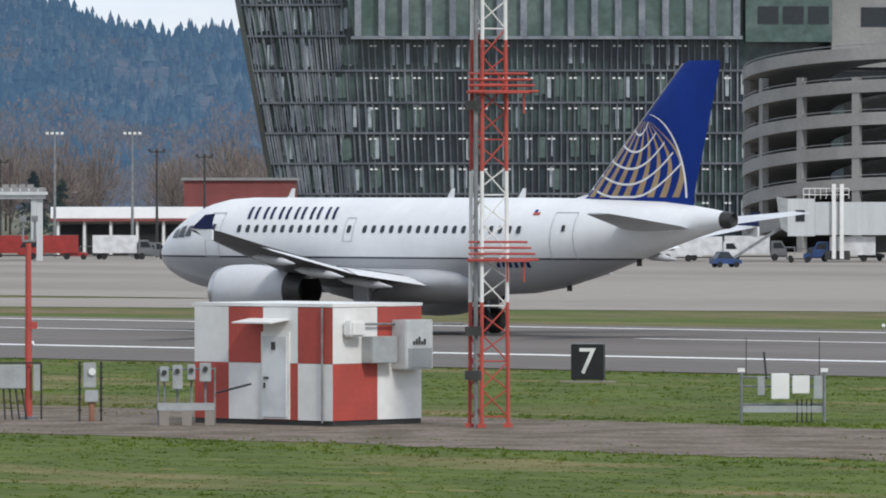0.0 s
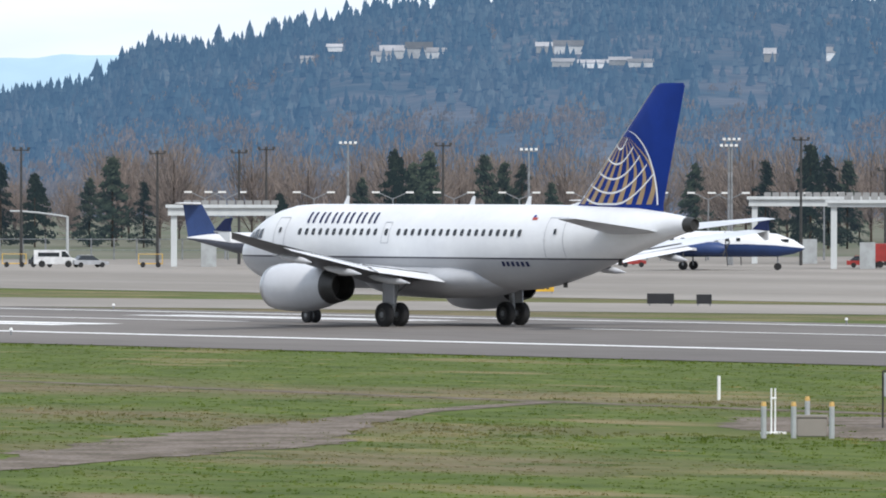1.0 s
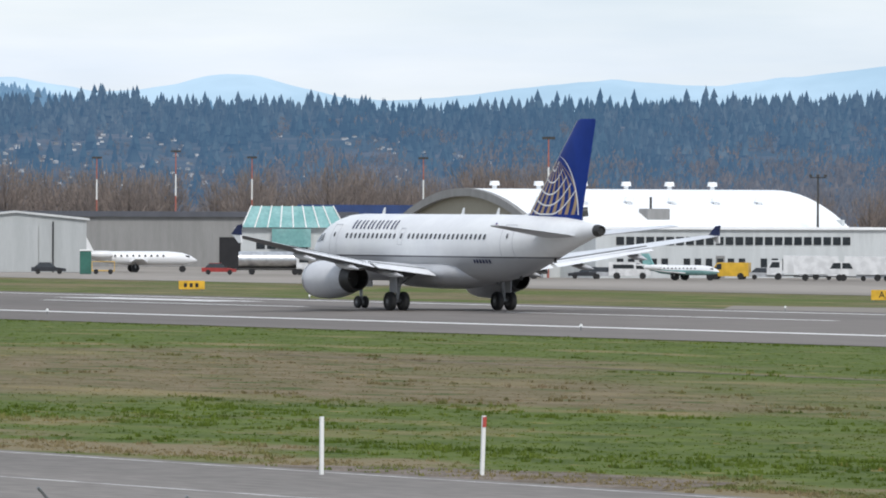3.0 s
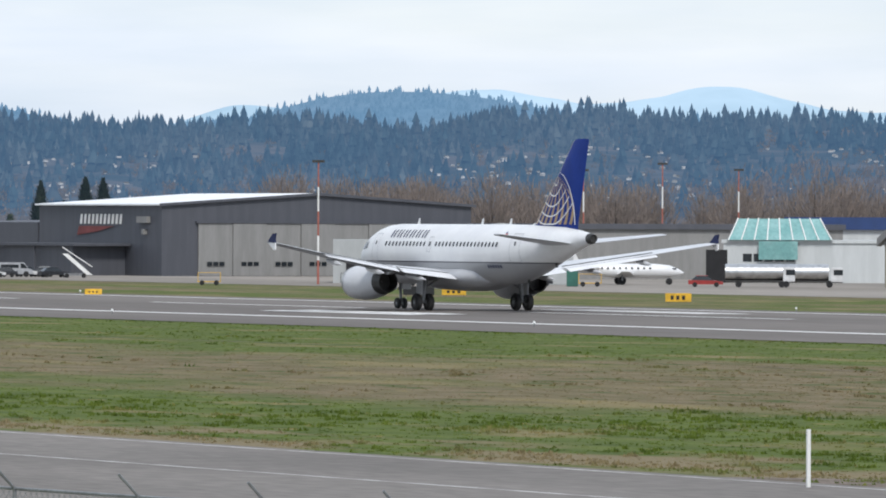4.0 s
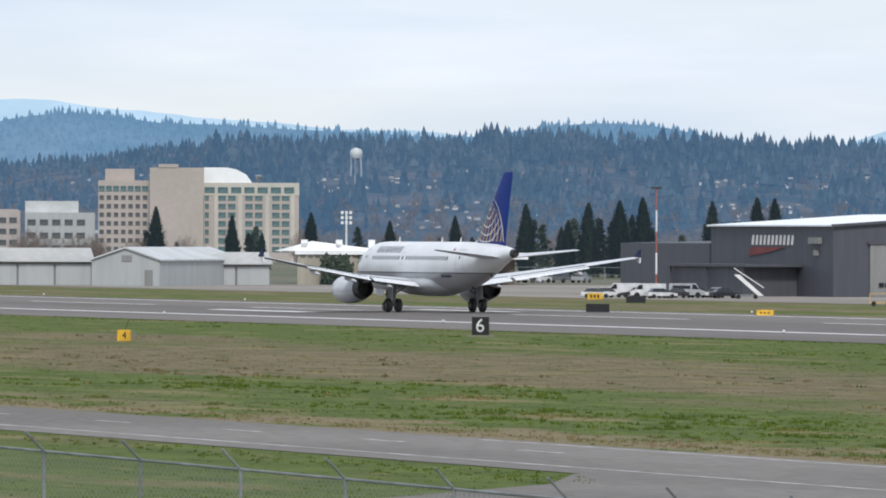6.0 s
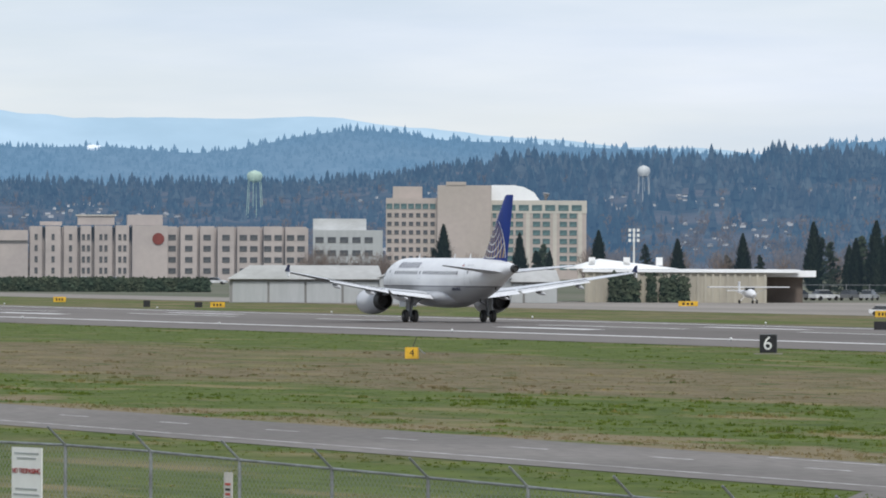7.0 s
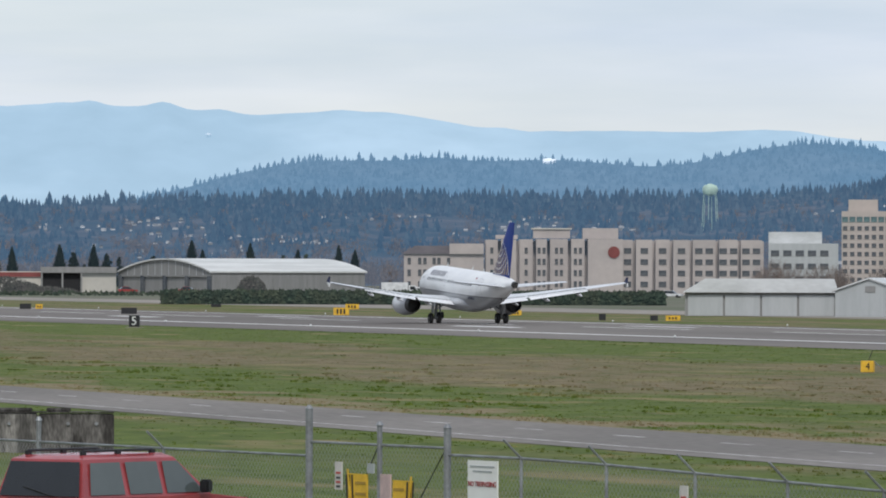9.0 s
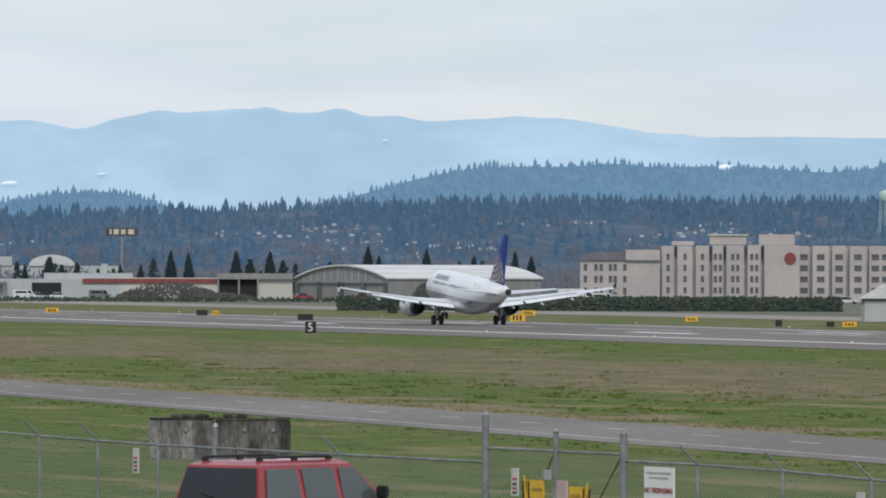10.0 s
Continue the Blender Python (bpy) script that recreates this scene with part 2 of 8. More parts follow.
    l.new(sep.outputs["X"], verge.inputs["Value"])
    side = n.new("ShaderNodeMapRange")
    side.inputs["From Min"].default_value, side.inputs["From Max"].default_value = 88, 90
    l.new(sep.outputs["X"], side.inputs["Value"])
    strip = n.new("ShaderNodeMath")
    strip.operation = "MULTIPLY"
    l.new(verge.outputs["Result"], strip.inputs[0])
    l.new(side.outputs["Result"], strip.inputs[1])
    dryness = n.new("ShaderNodeMath")
    dryness.operation = "ADD"
    l.new(strip.outputs["Value"], dryness.inputs[0])
    l.new(noise_at(0.25, 0.10, 6), dryness.inputs[1])
    col = mix(dryness.outputs["Value"], 0.72, 0.86, col, (0.195, 0.158, 0.090))
    fine = noise_at(9, 5, 4)
    hs = n.new("ShaderNodeHueSaturation")
    v = n.new("ShaderNodeMapRange")
    v.inputs["From Min"].default_value, v.inputs["From Max"].default_value = 0.25, 0.75
    v.inputs["To Min"].default_value, v.inputs["To Max"].default_value = 0.8, 1.2
    l.new(fine, v.inputs["Value"])
    l.new(v.outputs["Result"], hs.inputs["Value"])
    l.new(col, hs.inputs["Color"])
    l.new(hs.outputs["Color"], b.inputs["Base Color"])
    bp = n.new("ShaderNodeBump")
    bp.inputs["Strength"].default_value, bp.inputs["Distance"].default_value = 0.6, 0.1
    l.new(fine, bp.inputs["Height"])
    l.new(bp.outputs["Normal"], b.inputs["Normal"])
    return m


GRASS = grass_material()


def build_ground():
    xs = [-4900, -2000, -600, -200, -60] + list(range(0, 80, 5)) + [80, 100, 130, 160, 200, 300, 500, 900, 1600, 3000, 4900]
    ys = [-4900, -2000, -600, -100, 0, 60, 120, 180, 260, 400, 700, 1200, 2000, 3200, 4900]
    bm = bmesh.new()
    grid = [[bm.verts.new((x, y, rise(x) if x > -60 else 4.8)) for y in ys] for x in xs]
    for i in range(len(xs) - 1):
        for j in range(len(ys) - 1):
            bm.faces.new((grid[i][j], grid[i + 1][j], grid[i + 1][j + 1], grid[i][j + 1]))
    link("ground", bm, GRASS, None, "flat airfield grass, green with drier brown bands", "grass", kind="structure", smooth=True)


build_ground()
FIELD = mat("dull_field", (0.12, 0.115, 0.075), 0.95, 0, 0.2, 0.02, 0, 9, (0.085, 0.095, 0.05), stretch=(1, 0.3, 1))
Y0, Y1 = -600, 3200
def crown(x):
    """The runway's height: highest along its middle, so that rain runs off."""
    return 0.03 + 0.19 * max(0.0, 1 - abs(x - 239.6) / 34)


link("runway", loft([[(x, Y0, crown(x)) for x in (202.5, 212, 222, 231, 239.6, 248, 257, 268)], [(x, Y1, crown(x)) for x in (202.5, 212, 222, 231, 239.6, 248, 257, 268)]], None, closed=False, caps=False), ASPHALT, None, "wide grey asphalt runway with white edge lines", "runway", kind="structure")
link("taxiway", sheet([(322, Y0), (352, Y0), (352, Y1), (322, Y1)], 0.03), CONCRETE, None, "pale concrete taxiway beyond the runway", "taxiway", kind="structure")
link("far_field", sheet([(352, -900), (4800, -900), (4800, 4800), (352, 4800)], 0.012), FIELD, None, "dull brown-green ground beyond the taxiway", "ground", kind="structure")
link("apron", sheet([(352, -600), (1100, -600), (1100, 560), (470, 640), (430, 960), (352, 1020)], 0.02), CONCRETE, None, "pale concrete apron before the hangars", "apron", kind="structure")
link("exit_taxiway", sheet([(255, 405), (279, 440), (330, 300), (330, 215)], 0.026), CONCRETE, None, "concrete taxiway that leaves the runway at a slant", "taxiway", kind="structure")
link("road", sheet([(82.3, -200), (93.8, -200), (93.8, 1500), (82.3, 1500)], 0.02), ROAD, None, "two-lane asphalt perimeter road along the airfield", "road", kind="structure")


def ribbon(points, name, material, label, z, width, category):
    """A flat strip along a line, its edges a little uneven."""
    bm = bmesh.new()
    rows = []
    widths = width if isinstance(width, (list, tuple)) else [width] * len(points)
    fine = []
    for i in range(len(points) - 1):
        a, b = Vector(points[i]), Vector(points[i + 1])
        n = max(1, int((b - a).length / 0.8))
        fine += [(a.lerp(b, k / n), widths[i] + (widths[i + 1] - widths[i]) * k / n) for k in range(n)]
    fine.append((Vector(points[-1]), widths[-1]))
    for i, (p, w) in enumerate(fine):
        d = (fine[min(i + 3, len(fine) - 1)][0] - fine[max(i - 3, 0)][0]).normalized()
        s = Vector((-d.y, d.x))
        lo = w / 2 * (1 + 0.45 * noise.noise((p.x * 0.35, p.y * 0.35, 1)) + 0.3 * noise.noise((p.x * 1.3, p.y * 1.3, 2)))
        hi = w / 2 * (1 + 0.45 * noise.noise((p.x * 0.35, p.y * 0.35, 5)) + 0.3 * noise.noise((p.x * 1.3, p.y * 1.3, 6)))
        rows.append([(*(p + s * hi), z), (*(p - s * lo), z)])
    loft(rows, bm, closed=False, caps=False)
    return link(name, bm, material, None, label, category, kind="structure")


def ragged(points, step, reach, seed):
    """The outline with an uneven edge."""
    rng, out = random.Random(seed), []
    for (xa, ya), (xb, yb) in zip(points, points[1:] + points[:1]):
        n = max(1, int(math.hypot(xb - xa, yb - ya) / step))
        for i in range(n):
            out.append((xa + (xb - xa) * i / n + rng.uniform(-reach, reach), ya + (yb - ya) * i / n + rng.uniform(-reach, reach)))
    return out


link("gravel_pad", sheet(ragged([(141, 100), (150, 95), (158, 118), (159, 150), (159, 166), (152, 171), (145, 164), (140.5, 152), (140, 125)], 1.2, 0.45, 3), 0.012), GRAVEL, None, "bare gravel round the equipment shed", "gravel", kind="structure")
ribbon([(157, 150), (158.6, 187), (160, 204), (162, 228), (166, 300)], "dirt_track", GRAVEL, "narrow worn dirt track through the grass", 0.014, [2, 0.9, 0.9, 0.7, 0.5], "track")
ribbon([(158.6, 187), (148, 181), (136, 171), (124, 160.5), (112, 151.5), (104, 146), (93.8, 141)], "dirt_track_branch", GRAVEL, "wider dirt track that leads to the road", 0.016, [0.9, 1.6, 3.2, 6.5, 2.8, 1.5, 1.8], "track")
ribbon([(174, 340), (171, 420), (169, 520), (168, 640)], "mown_track", GRAVEL, "faint wheel track in the mown grass", 0.01, 0.5, "track")
link("gravel_turnout", sheet([(93.5, 151), (98.5, 155), (98.8, 163), (96.5, 169), (93.5, 172)], 0.012), GRAVEL, None, "small gravel turnout beside the road", "gravel", kind="structure")
bm = bmesh.new()
rows = [[(x0 + (82.4 - x0) * k / 8, y, rise(x0 + (82.4 - x0) * k / 8) + 0.03) for k in range(9)] for x0, y in ((44, 90), (52, 150), (60, 166), (70, 179), (78, 188), (82, 196))]
loft(rows, bm, closed=False, caps=False)
link("asphalt_apron", bm, ROAD, None, "worn asphalt yard between the road and the fence", "asphalt", kind="structure")


def stripe(x, y0, y1, w, z=0.0):
    """A painted strip; on the runway it follows the crown."""
    a, b = (z, z) if z else (crown(x - w / 2) + 0.008, crown(x + w / 2) + 0.008)
    bm = bmesh.new()
    bm.faces.new([bm.verts.new(v) for v in ((x - w / 2, y0, a), (x + w / 2, y0, b), (x + w / 2, y1, b), (x - w / 2, y1, a))])
    return bm


for x in (217.6, 261.2):
    link("runway_edge_line", stripe(x, Y0, Y1, 1.15), LINE, None, "solid white line along the runway's edge", "marking", kind="structure")
for y in range(-60, 1600, 61):
    link("centre_line_dash", stripe(239.6, y, y + 36, 0.7), LINE, None, "white dash of the runway's centre line", "marking", kind="structure")
# touchdown and aiming marks in pairs either side of the centre
for y, n in ((165, 3), (306, 2), (458, 2), (610, 1), (764, 1), (915, 1)):
    for k in range(n):
        for x in (231 - 2.6 * k, 250 + 2.6 * k):
            link("touchdown_mark", stripe(x, y, y + 23, 1.8), LINE, None, "white touchdown bar painted on the runway", "marking", kind="structure")
ROAD_LINE = mat("worn_line_paint", (0.62, 0.61, 0.59), 0.8, 0, 0.25, 0.5, 0.05, 9, (0.36, 0.345, 0.33), 0.52, spec=0.1)
link("road_edge_line", stripe(84.4, -200, 1500, 0.18, 0.026), ROAD_LINE, None, "white line along the road's edge", "marking", kind="structure")
link("road_edge_line", stripe(93.0, -200, 230, 0.18, 0.026), ROAD_LINE, None, "faded white line along the road's edge", "marking", kind="structure")
for y in range(215, 700, 13):
    link("road_dash", stripe(89.6, y, y + 3.6, 0.2, 0.026), ROAD_LINE, None, "white dash on the perimeter road", "marking", kind="structure")


# ---- airliner ----
def body_material():
    """White above a thin dark line, grey below it."""
    m = PLANE_WHITE.copy()
    m.name = "fuselage_paint"
    n, l = m.node_tree.nodes, m.node_tree.links
    b = n["Principled BSDF"]
    was = b.inputs["Base Color"].links[0].from_socket
    c = n.new("ShaderNodeTexCoord")
    s = n.new("ShaderNodeSeparateXYZ")
    l.new(c.outputs["Object"], s.inputs["Vector"])
    ramp = n.new("ShaderNodeValToRGB")
    ramp.color_ramp.interpolation = "CONSTANT"
    r = n.new("ShaderNodeMapRange")
    r.inputs["From Min"].default_value, r.inputs["From Max"].default_value = 0, 10
    l.new(s.outputs["Z"], r.inputs["Value"])
    l.new(r.outputs["Result"], ramp.inputs["Fac"])
    el = ramp.color_ramp.elements
    el[0].color = (0.50, 0.505, 0.52, 1)
    el[1].position, el[1].color = 0.326, (0.03, 0.03, 0.05, 1)
    e3 = el.new(0.3335)
    e3.color = (1, 1, 1, 1)
    mul = n.new("ShaderNodeMix")
    mul.data_type, mul.blend_type = "RGBA", "MULTIPLY"
    mul.inputs["Factor"].default_value = 1
    l.new(was, mul.inputs["A"])
    l.new(ramp.outputs["Color"], mul.inputs["B"])
    l.new(mul.outputs["Result"], b.inputs["Base Color"])
    return m


FUSE = body_material()
# distance from the nose, half width, half height, height of the axis
STATIONS = [(0, 0.03, 0.03, 3.36), (0.12, 0.38, 0.36, 3.38), (0.35, 0.66, 0.62, 3.40), (0.8, 1.0, 0.95, 3.45), (1.4, 1.3, 1.26, 3.52), (2.0, 1.52, 1.52, 3.60), (2.6, 1.68, 1.72, 3.67),
            (3.4, 1.83, 1.9, 3.75), (4.4, 1.94, 2.03, 3.81), (5.6, 1.975, 2.07, 3.83), (9, 1.975, 2.07, 3.83), (13, 1.975, 2.07, 3.83), (17, 1.975, 2.07, 3.83), (20.5, 1.975, 2.07, 3.83),
            (22.5, 1.96, 2.03, 3.87), (24, 1.9, 1.92, 3.97), (26, 1.72, 1.66, 4.2), (28, 1.42, 1.34, 4.48), (30, 1.03, 1.0, 4.74), (31.5, 0.72, 0.71, 4.87), (32.7, 0.47, 0.48, 4.95), (33.5, 0.32, 0.33, 4.97)]


def hull(s, z):
    """The fuselage's half width at a station and height."""
    for a, b in zip(STATIONS, STATIONS[1:]):
        if a[0] <= s <= b[0]:
            k = (s - a[0]) / (b[0] - a[0])
            w, hh, zc = [a[i] + (b[i] - a[i]) * k for i in (1, 2, 3)]
            return w * math.sqrt(max(0.0, 1 - ((z - zc) / hh) ** 2))
    return 0.0


def ring(s, w, hh, zc, n=56, x=0.0):
    return [(x + w * math.cos(2 * math.pi * i / n), 16.1 - s, zc + hh * math.sin(2 * math.pi * i / n)) for i in range(n)]


def airfoil(le, chord, z, x, t=0.11, n=9, vertical=False, twist=0.0):
    """A wing section from its leading edge aft; vertical: for the fin, where z is the height."""
    up, lo = [], []
    for i in range(n + 1):
        u = 0.5 - 0.5 * math.cos(math.pi * i / n)
        th = 5 * t * (0.2969 * math.sqrt(u) - 0.126 * u - 0.3516 * u * u + 0.2843 * u ** 3 - 0.1015 * u ** 4) * chord
        up.append((u, th))
        lo.append((u, -th))
    pts = []
    for u, th in up + lo[::-1][1:-1]:
        s = le + u * chord
        pts.append((th, 16.1 - s, z) if vertical else (x, 16.1 - s, z + th - u * chord * twist))
    return pts


def decal(points, material, name, parent, side=-1, lift=0.03):
    """A thin painted shape on the hull's side: points are station and height."""
    bm = bmesh.new()
    a, b, c, d = points
    rows = []
    for k in range(6):
        u = k / 5
        p = (a[0] + (d[0] - a[0]) * u, a[1] + (d[1] - a[1]) * u)
        q = (b[0] + (c[0] - b[0]) * u, b[1] + (c[1] - b[1]) * u)
        rows.append([(side * (hull(*p) + lift), 16.1 - p[0], p[1]), (side * (hull(*q) + lift), 16.1 - q[0], q[1])])
    loft(rows, bm, closed=False, caps=False)
    return part(name, bm, material, parent)


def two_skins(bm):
    """Upward faces take the first material, downward ones the second, which paints in shade."""
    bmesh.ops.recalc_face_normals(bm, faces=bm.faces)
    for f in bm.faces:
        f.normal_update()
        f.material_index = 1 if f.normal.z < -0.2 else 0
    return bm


def build_airliner():
    plane = thing("airliner", pose(240.65, 240, 0), "white twin-engine airliner with grey belly and dark blue tail", "airplane")
    part("fuselage", loft([ring(*st) for st in STATIONS]), FUSE, plane, "white above, grey below a thin dark line", smooth=True)
    part("tail_cone_exhaust", loft([ring(33.3, 0.36, 0.37, 4.97, 20), ring(33.55, 0.35, 0.36, 4.97, 20), ring(33.84, 0.27, 0.28, 4.98, 20), ring(33.7, 0.18, 0.19, 4.98, 20)]), DARK_METAL, plane, "dark exhaust ring at the tail's end", smooth=True)
    # belly fairing
    rings = []
    for s, w, d in ((10.2, 0.5, 0.05), (11.2, 1.7, 0.35), (12.5, 2.15, 0.55), (15, 2.25, 0.62), (18, 2.2, 0.6), (19.6, 1.8, 0.42), (21.2, 0.6, 0.08)):
        rings.append([(w * math.cos(a), 16.1 - s, 1.95 - d + 0.95 * (1 + math.sin(a)) * min(1, w / 2)) for a in [2 * math.pi * i / 24 for i in range(24)]])
    part("belly_fairing", loft(rings), PLANE_GREY, plane, "grey belly fairing", smooth=True)
    # cockpit windows and nose details
    for s0, s1, z0, z1 in ((1.75, 2.25, 4.12, 4.55), (2.3, 2.85, 4.15, 4.68), (2.9, 3.35, 4.2, 4.7)):
        decal([(s0, z0), (s1, z0), (s1, z1), (s0 + 0.15, z1 - 0.08)], GLASS, "cockpit_window", plane)
    # cabin windows
    first = None
    for s in [6.49 + k * 0.537 for k in range(12)] + [13.24] + [14.19 + k * 0.536 for k in range(18)]:
        z = 4.55
        if first is None:
            bm = bmesh.new()
            pts = [(0.12 * math.copysign(abs(math.cos(t)) ** 0.6, math.cos(t)), 0.17 * math.copysign(abs(math.sin(t)) ** 0.6, math.sin(t))) for t in [2 * math.pi * i / 14 for i in range(14)]]
            x0 = hull(9, z)
            loft([[(-(hull(9, z + q) + 0.002), p, q) for p, q in pts], [(-(hull(9, z + q) + 0.025), p * 0.92, q * 0.92) for p, q in pts]], bm)
            first = part("cabin_window", bm, GLASS, plane)
            first.matrix_basis = pose(0, 16.1 - s, z)
        else:
            share("cabin_window", first, plane, pose(0, 16.1 - s, z))
    # doors as thin raised outlines
    def outline(s0, s1, z0, z1, name, w=0.035):
        bm = bmesh.new()
        zs = [z0 + (z1 - z0) * i / 6 for i in range(7)]
        for sa, sb in ((s0, s0 + w), (s1 - w, s1)):
            loft([[(-(hull(sa, z) + 0.025), 16.1 - sa, z), (-(hull(sb, z) + 0.025), 16.1 - sb, z)] for z in zs], bm, closed=False, caps=False)
        for za, zb in ((z0, z0 + w), (z1 - w, z1)):
            loft([[(-(hull(s, za) + 0.025), 16.1 - s, za), (-(hull(s, zb) + 0.025), 16.1 - s, zb)] for s in (s0, (s0 + s1) / 2, s1)], bm, closed=False, caps=False)
        part(name, bm, PLANE_GREY, plane)
    outline(4.45, 5.35, 3.3, 5.25, "cabin_door")
    outline(12.96, 13.53, 4.0, 5.05, "overwing_exit")
    outline(25.05, 26.3, 3.15, 5.3, "cabin_door")
    for s, z in ((4.9, 4.62), (25.75, 4.62)):
        decal([(s - 0.09, z - 0.13), (s + 0.09, z - 0.13), (s + 0.09, z + 0.13), (s - 0.09, z + 0.13)], GLASS, "door_window", plane, lift=0.04)
    # the airline's name as plain slanted bars, one pair for each letter
    for k in range(6):
        for d, w in ((0.0, 0.17), (0.42, 0.17)):
            s = 6.76 + k * 0.955 + d
            decal([(s + 0.05, 4.97), (s + w + 0.05, 4.97), (s + w - 0.09, 5.5), (s - 0.09, 5.5)], INK, "name_bar", plane)
    # registration and small flag as plain bars
    for k in range(6):
        s = 22.0 + k * 0.33
        decal([(s + 0.02, 2.95), (s + 0.2, 2.95), (s + 0.18, 3.18), (s, 3.18)], INK, "registration_bar", plane)
    decal([(23.8, 5.17), (24.18, 5.17), (24.18, 5.29), (23.8, 5.29)], RED, "flag_bar", plane)
    decal([(23.8, 5.3), (23.98, 5.3), (23.98, 5.4), (23.8, 5.4)], BLUE, "flag_bar", plane)
    # antennas
    for s in (7.6, 17.3, 21.5):
        part("antenna", loft([airfoil(s, 0.45, 5.86, 0, 0.1, 4, True), airfoil(s + 0.3, 0.2, 6.3, 0, 0.1, 4, True)]), PLANE_WHITE, plane)
    for s in (24.5, 28.5):
        part("drain_mast", box(-0.03, 0.03, 16.1 - s - 0.15, 16.1 - s + 0.1, 1.95 + (s - 24.5) * 0.27, 2.25 + (s - 24.5) * 0.27), DARK_METAL, plane)
    # fin and its painted globe
    fin = part("fin", loft([airfoil(24.6, 7.0, 5.55, 0, 0.05, 9, True), airfoil(25.55, 6.05, 5.95, 0, 0.09, 9, True), airfoil(31.0, 2.1, 11.48, 0, 0.09, 9, True), airfoil(31.35, 1.65, 11.62, 0, 0.06, 9, True)]), BLUE, plane, "dark blue fin", smooth=True)
    part("dorsal_fillet", loft([airfoil(23.7, 3.4, 5.55, 0, 0.05, 6, True), airfoil(24.7, 2.3, 5.84, 0, 0.06, 6, True), airfoil(25.45, 1.2, 6.02, 0, 0.10, 6, True)]), PLANE_WHITE, plane, "white dorsal fillet before the fin", smooth=True)
    def fin_x(s, z):
        k = (z - 5.95) / 5.65
        le, ch = 25.55 + (31.1 - 25.55) * k, 6.05 + (2.05 - 6.05) * k
        u = min(0.999, max(0.001, (s - le) / ch))
        return 5 * 0.09 * (0.2969 * math.sqrt(u) - 0.126 * u - 0.3516 * u * u + 0.2843 * u ** 3 - 0.1015 * u ** 4) * ch
    def le_of(z):
        return 25.55 + (z - 5.95) * 5.55 / 5.65
    def strip(curve, w, material, name, lift):
        bm = bmesh.new()
        loft([[(-(fin_x(s - w / 2, z) + lift), 16.1 - (s - w / 2), z), (-(fin_x(s + w / 2, z) + lift), 16.1 - (s + w / 2), z)] for s, z in curve], bm, closed=False, caps=False)
        part(name, bm, material, fin)
    # meridians fan from the pole on the leading edge
    pole = (le_of(9.3) + 0.1, 9.3)
    for k in range(8):
        lo_s = 26.0 + k * 0.67
        curve = []
        for i in range(11):
            u = 0.06 + 0.94 * i / 10
            z = pole[1] + (5.92 - pole[1]) * u
            s = pole[0] + (lo_s - pole[0]) * u + 1.1 * math.sin(math.pi * u) * (k / 7) ** 1.5
            curve.append((max(s, le_of(z) + 0.1), z, u))
        bm = bmesh.new()
        loft([[(-(fin_x(s - 0.2 * u, z) + 0.012), 16.1 - (s - 0.2 * u), z), (-(fin_x(s + 0.16 * u, z) + 0.012), 16.1 - (s + 0.16 * u), z)] for s, z, u in curve], bm, closed=False, caps=False)
        part("globe_meridian", bm, GOLD, fin, "muted gold painted stripe")
    for k, zl in enumerate((8.75, 8.1, 7.45, 6.85, 6.3)):
        # parallels swing from the leading edge down and up to the rim
        curve = []
        z_end = 9.05 - k * 0.42
        s0 = le_of(zl) + 0.06
        s1 = 29.2 + k * 0.46
        for i in range(13):
            u = i / 12
            s = s0 + (s1 - s0) * u
            z = zl + (z_end - zl) * u ** 2.4 - 0.28 * (1 + 0.3 * k) * math.sin(math.pi * u)
            curve.append((s, max(z, 5.93)))
        bm = bmesh.new()
        loft([[(-(fin_x(s, z - 0.05) + 0.018), 16.1 - s, z - 0.045), (-(fin_x(s, z + 0.05) + 0.018), 16.1 - s, z + 0.045)] for s, z in curve], bm, closed=False, caps=False)
        part("globe_parallel", bm, PLANE_WHITE, fin, "thin white painted curve")
    curve = []
    for i in range(17):
        u = i / 16
        s = pole[0] + 0.1 + 2.2 * math.sin(u * math.pi / 2)
        z = 9.4 - 3.5 * (1 - math.cos(u * math.pi / 2))
        curve.append((s, z))
    strip(curve, 0.1, PLANE_WHITE, "globe_rim", 0.018)
    part("fin_edge", loft([[(x, y + 0.02, z) for x, y, z in airfoil(le_of(z) - 0.015, 0.2, z, 0, 0.5, 4, True)] for z in (6.1, 8.8, 11.5)]), BARE, fin, "bare metal leading edge", smooth=True)
    # tailplanes
    for d in (-1, 1):
        # the darker grey below paints in the tailplane's shaded underside
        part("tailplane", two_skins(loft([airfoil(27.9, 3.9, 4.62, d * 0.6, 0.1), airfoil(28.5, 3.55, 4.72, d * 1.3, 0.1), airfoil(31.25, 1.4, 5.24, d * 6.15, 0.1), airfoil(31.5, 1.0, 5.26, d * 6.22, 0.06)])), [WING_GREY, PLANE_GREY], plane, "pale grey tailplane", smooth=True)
        # wings
        secs = [(1.0, 10.4, 7.1, 2.42, 0.15), (1.97, 11.0, 6.5, 2.5, 0.14), (4.0, 12.1, 5.35, 2.72, 0.125), (6.4, 13.35, 4.1, 2.98, 0.115), (11.0, 15.75, 2.85, 3.68, 0.11), (16.4, 18.55, 1.6, 4.56, 0.1), (16.8, 18.85, 1.25, 4.62, 0.07)]
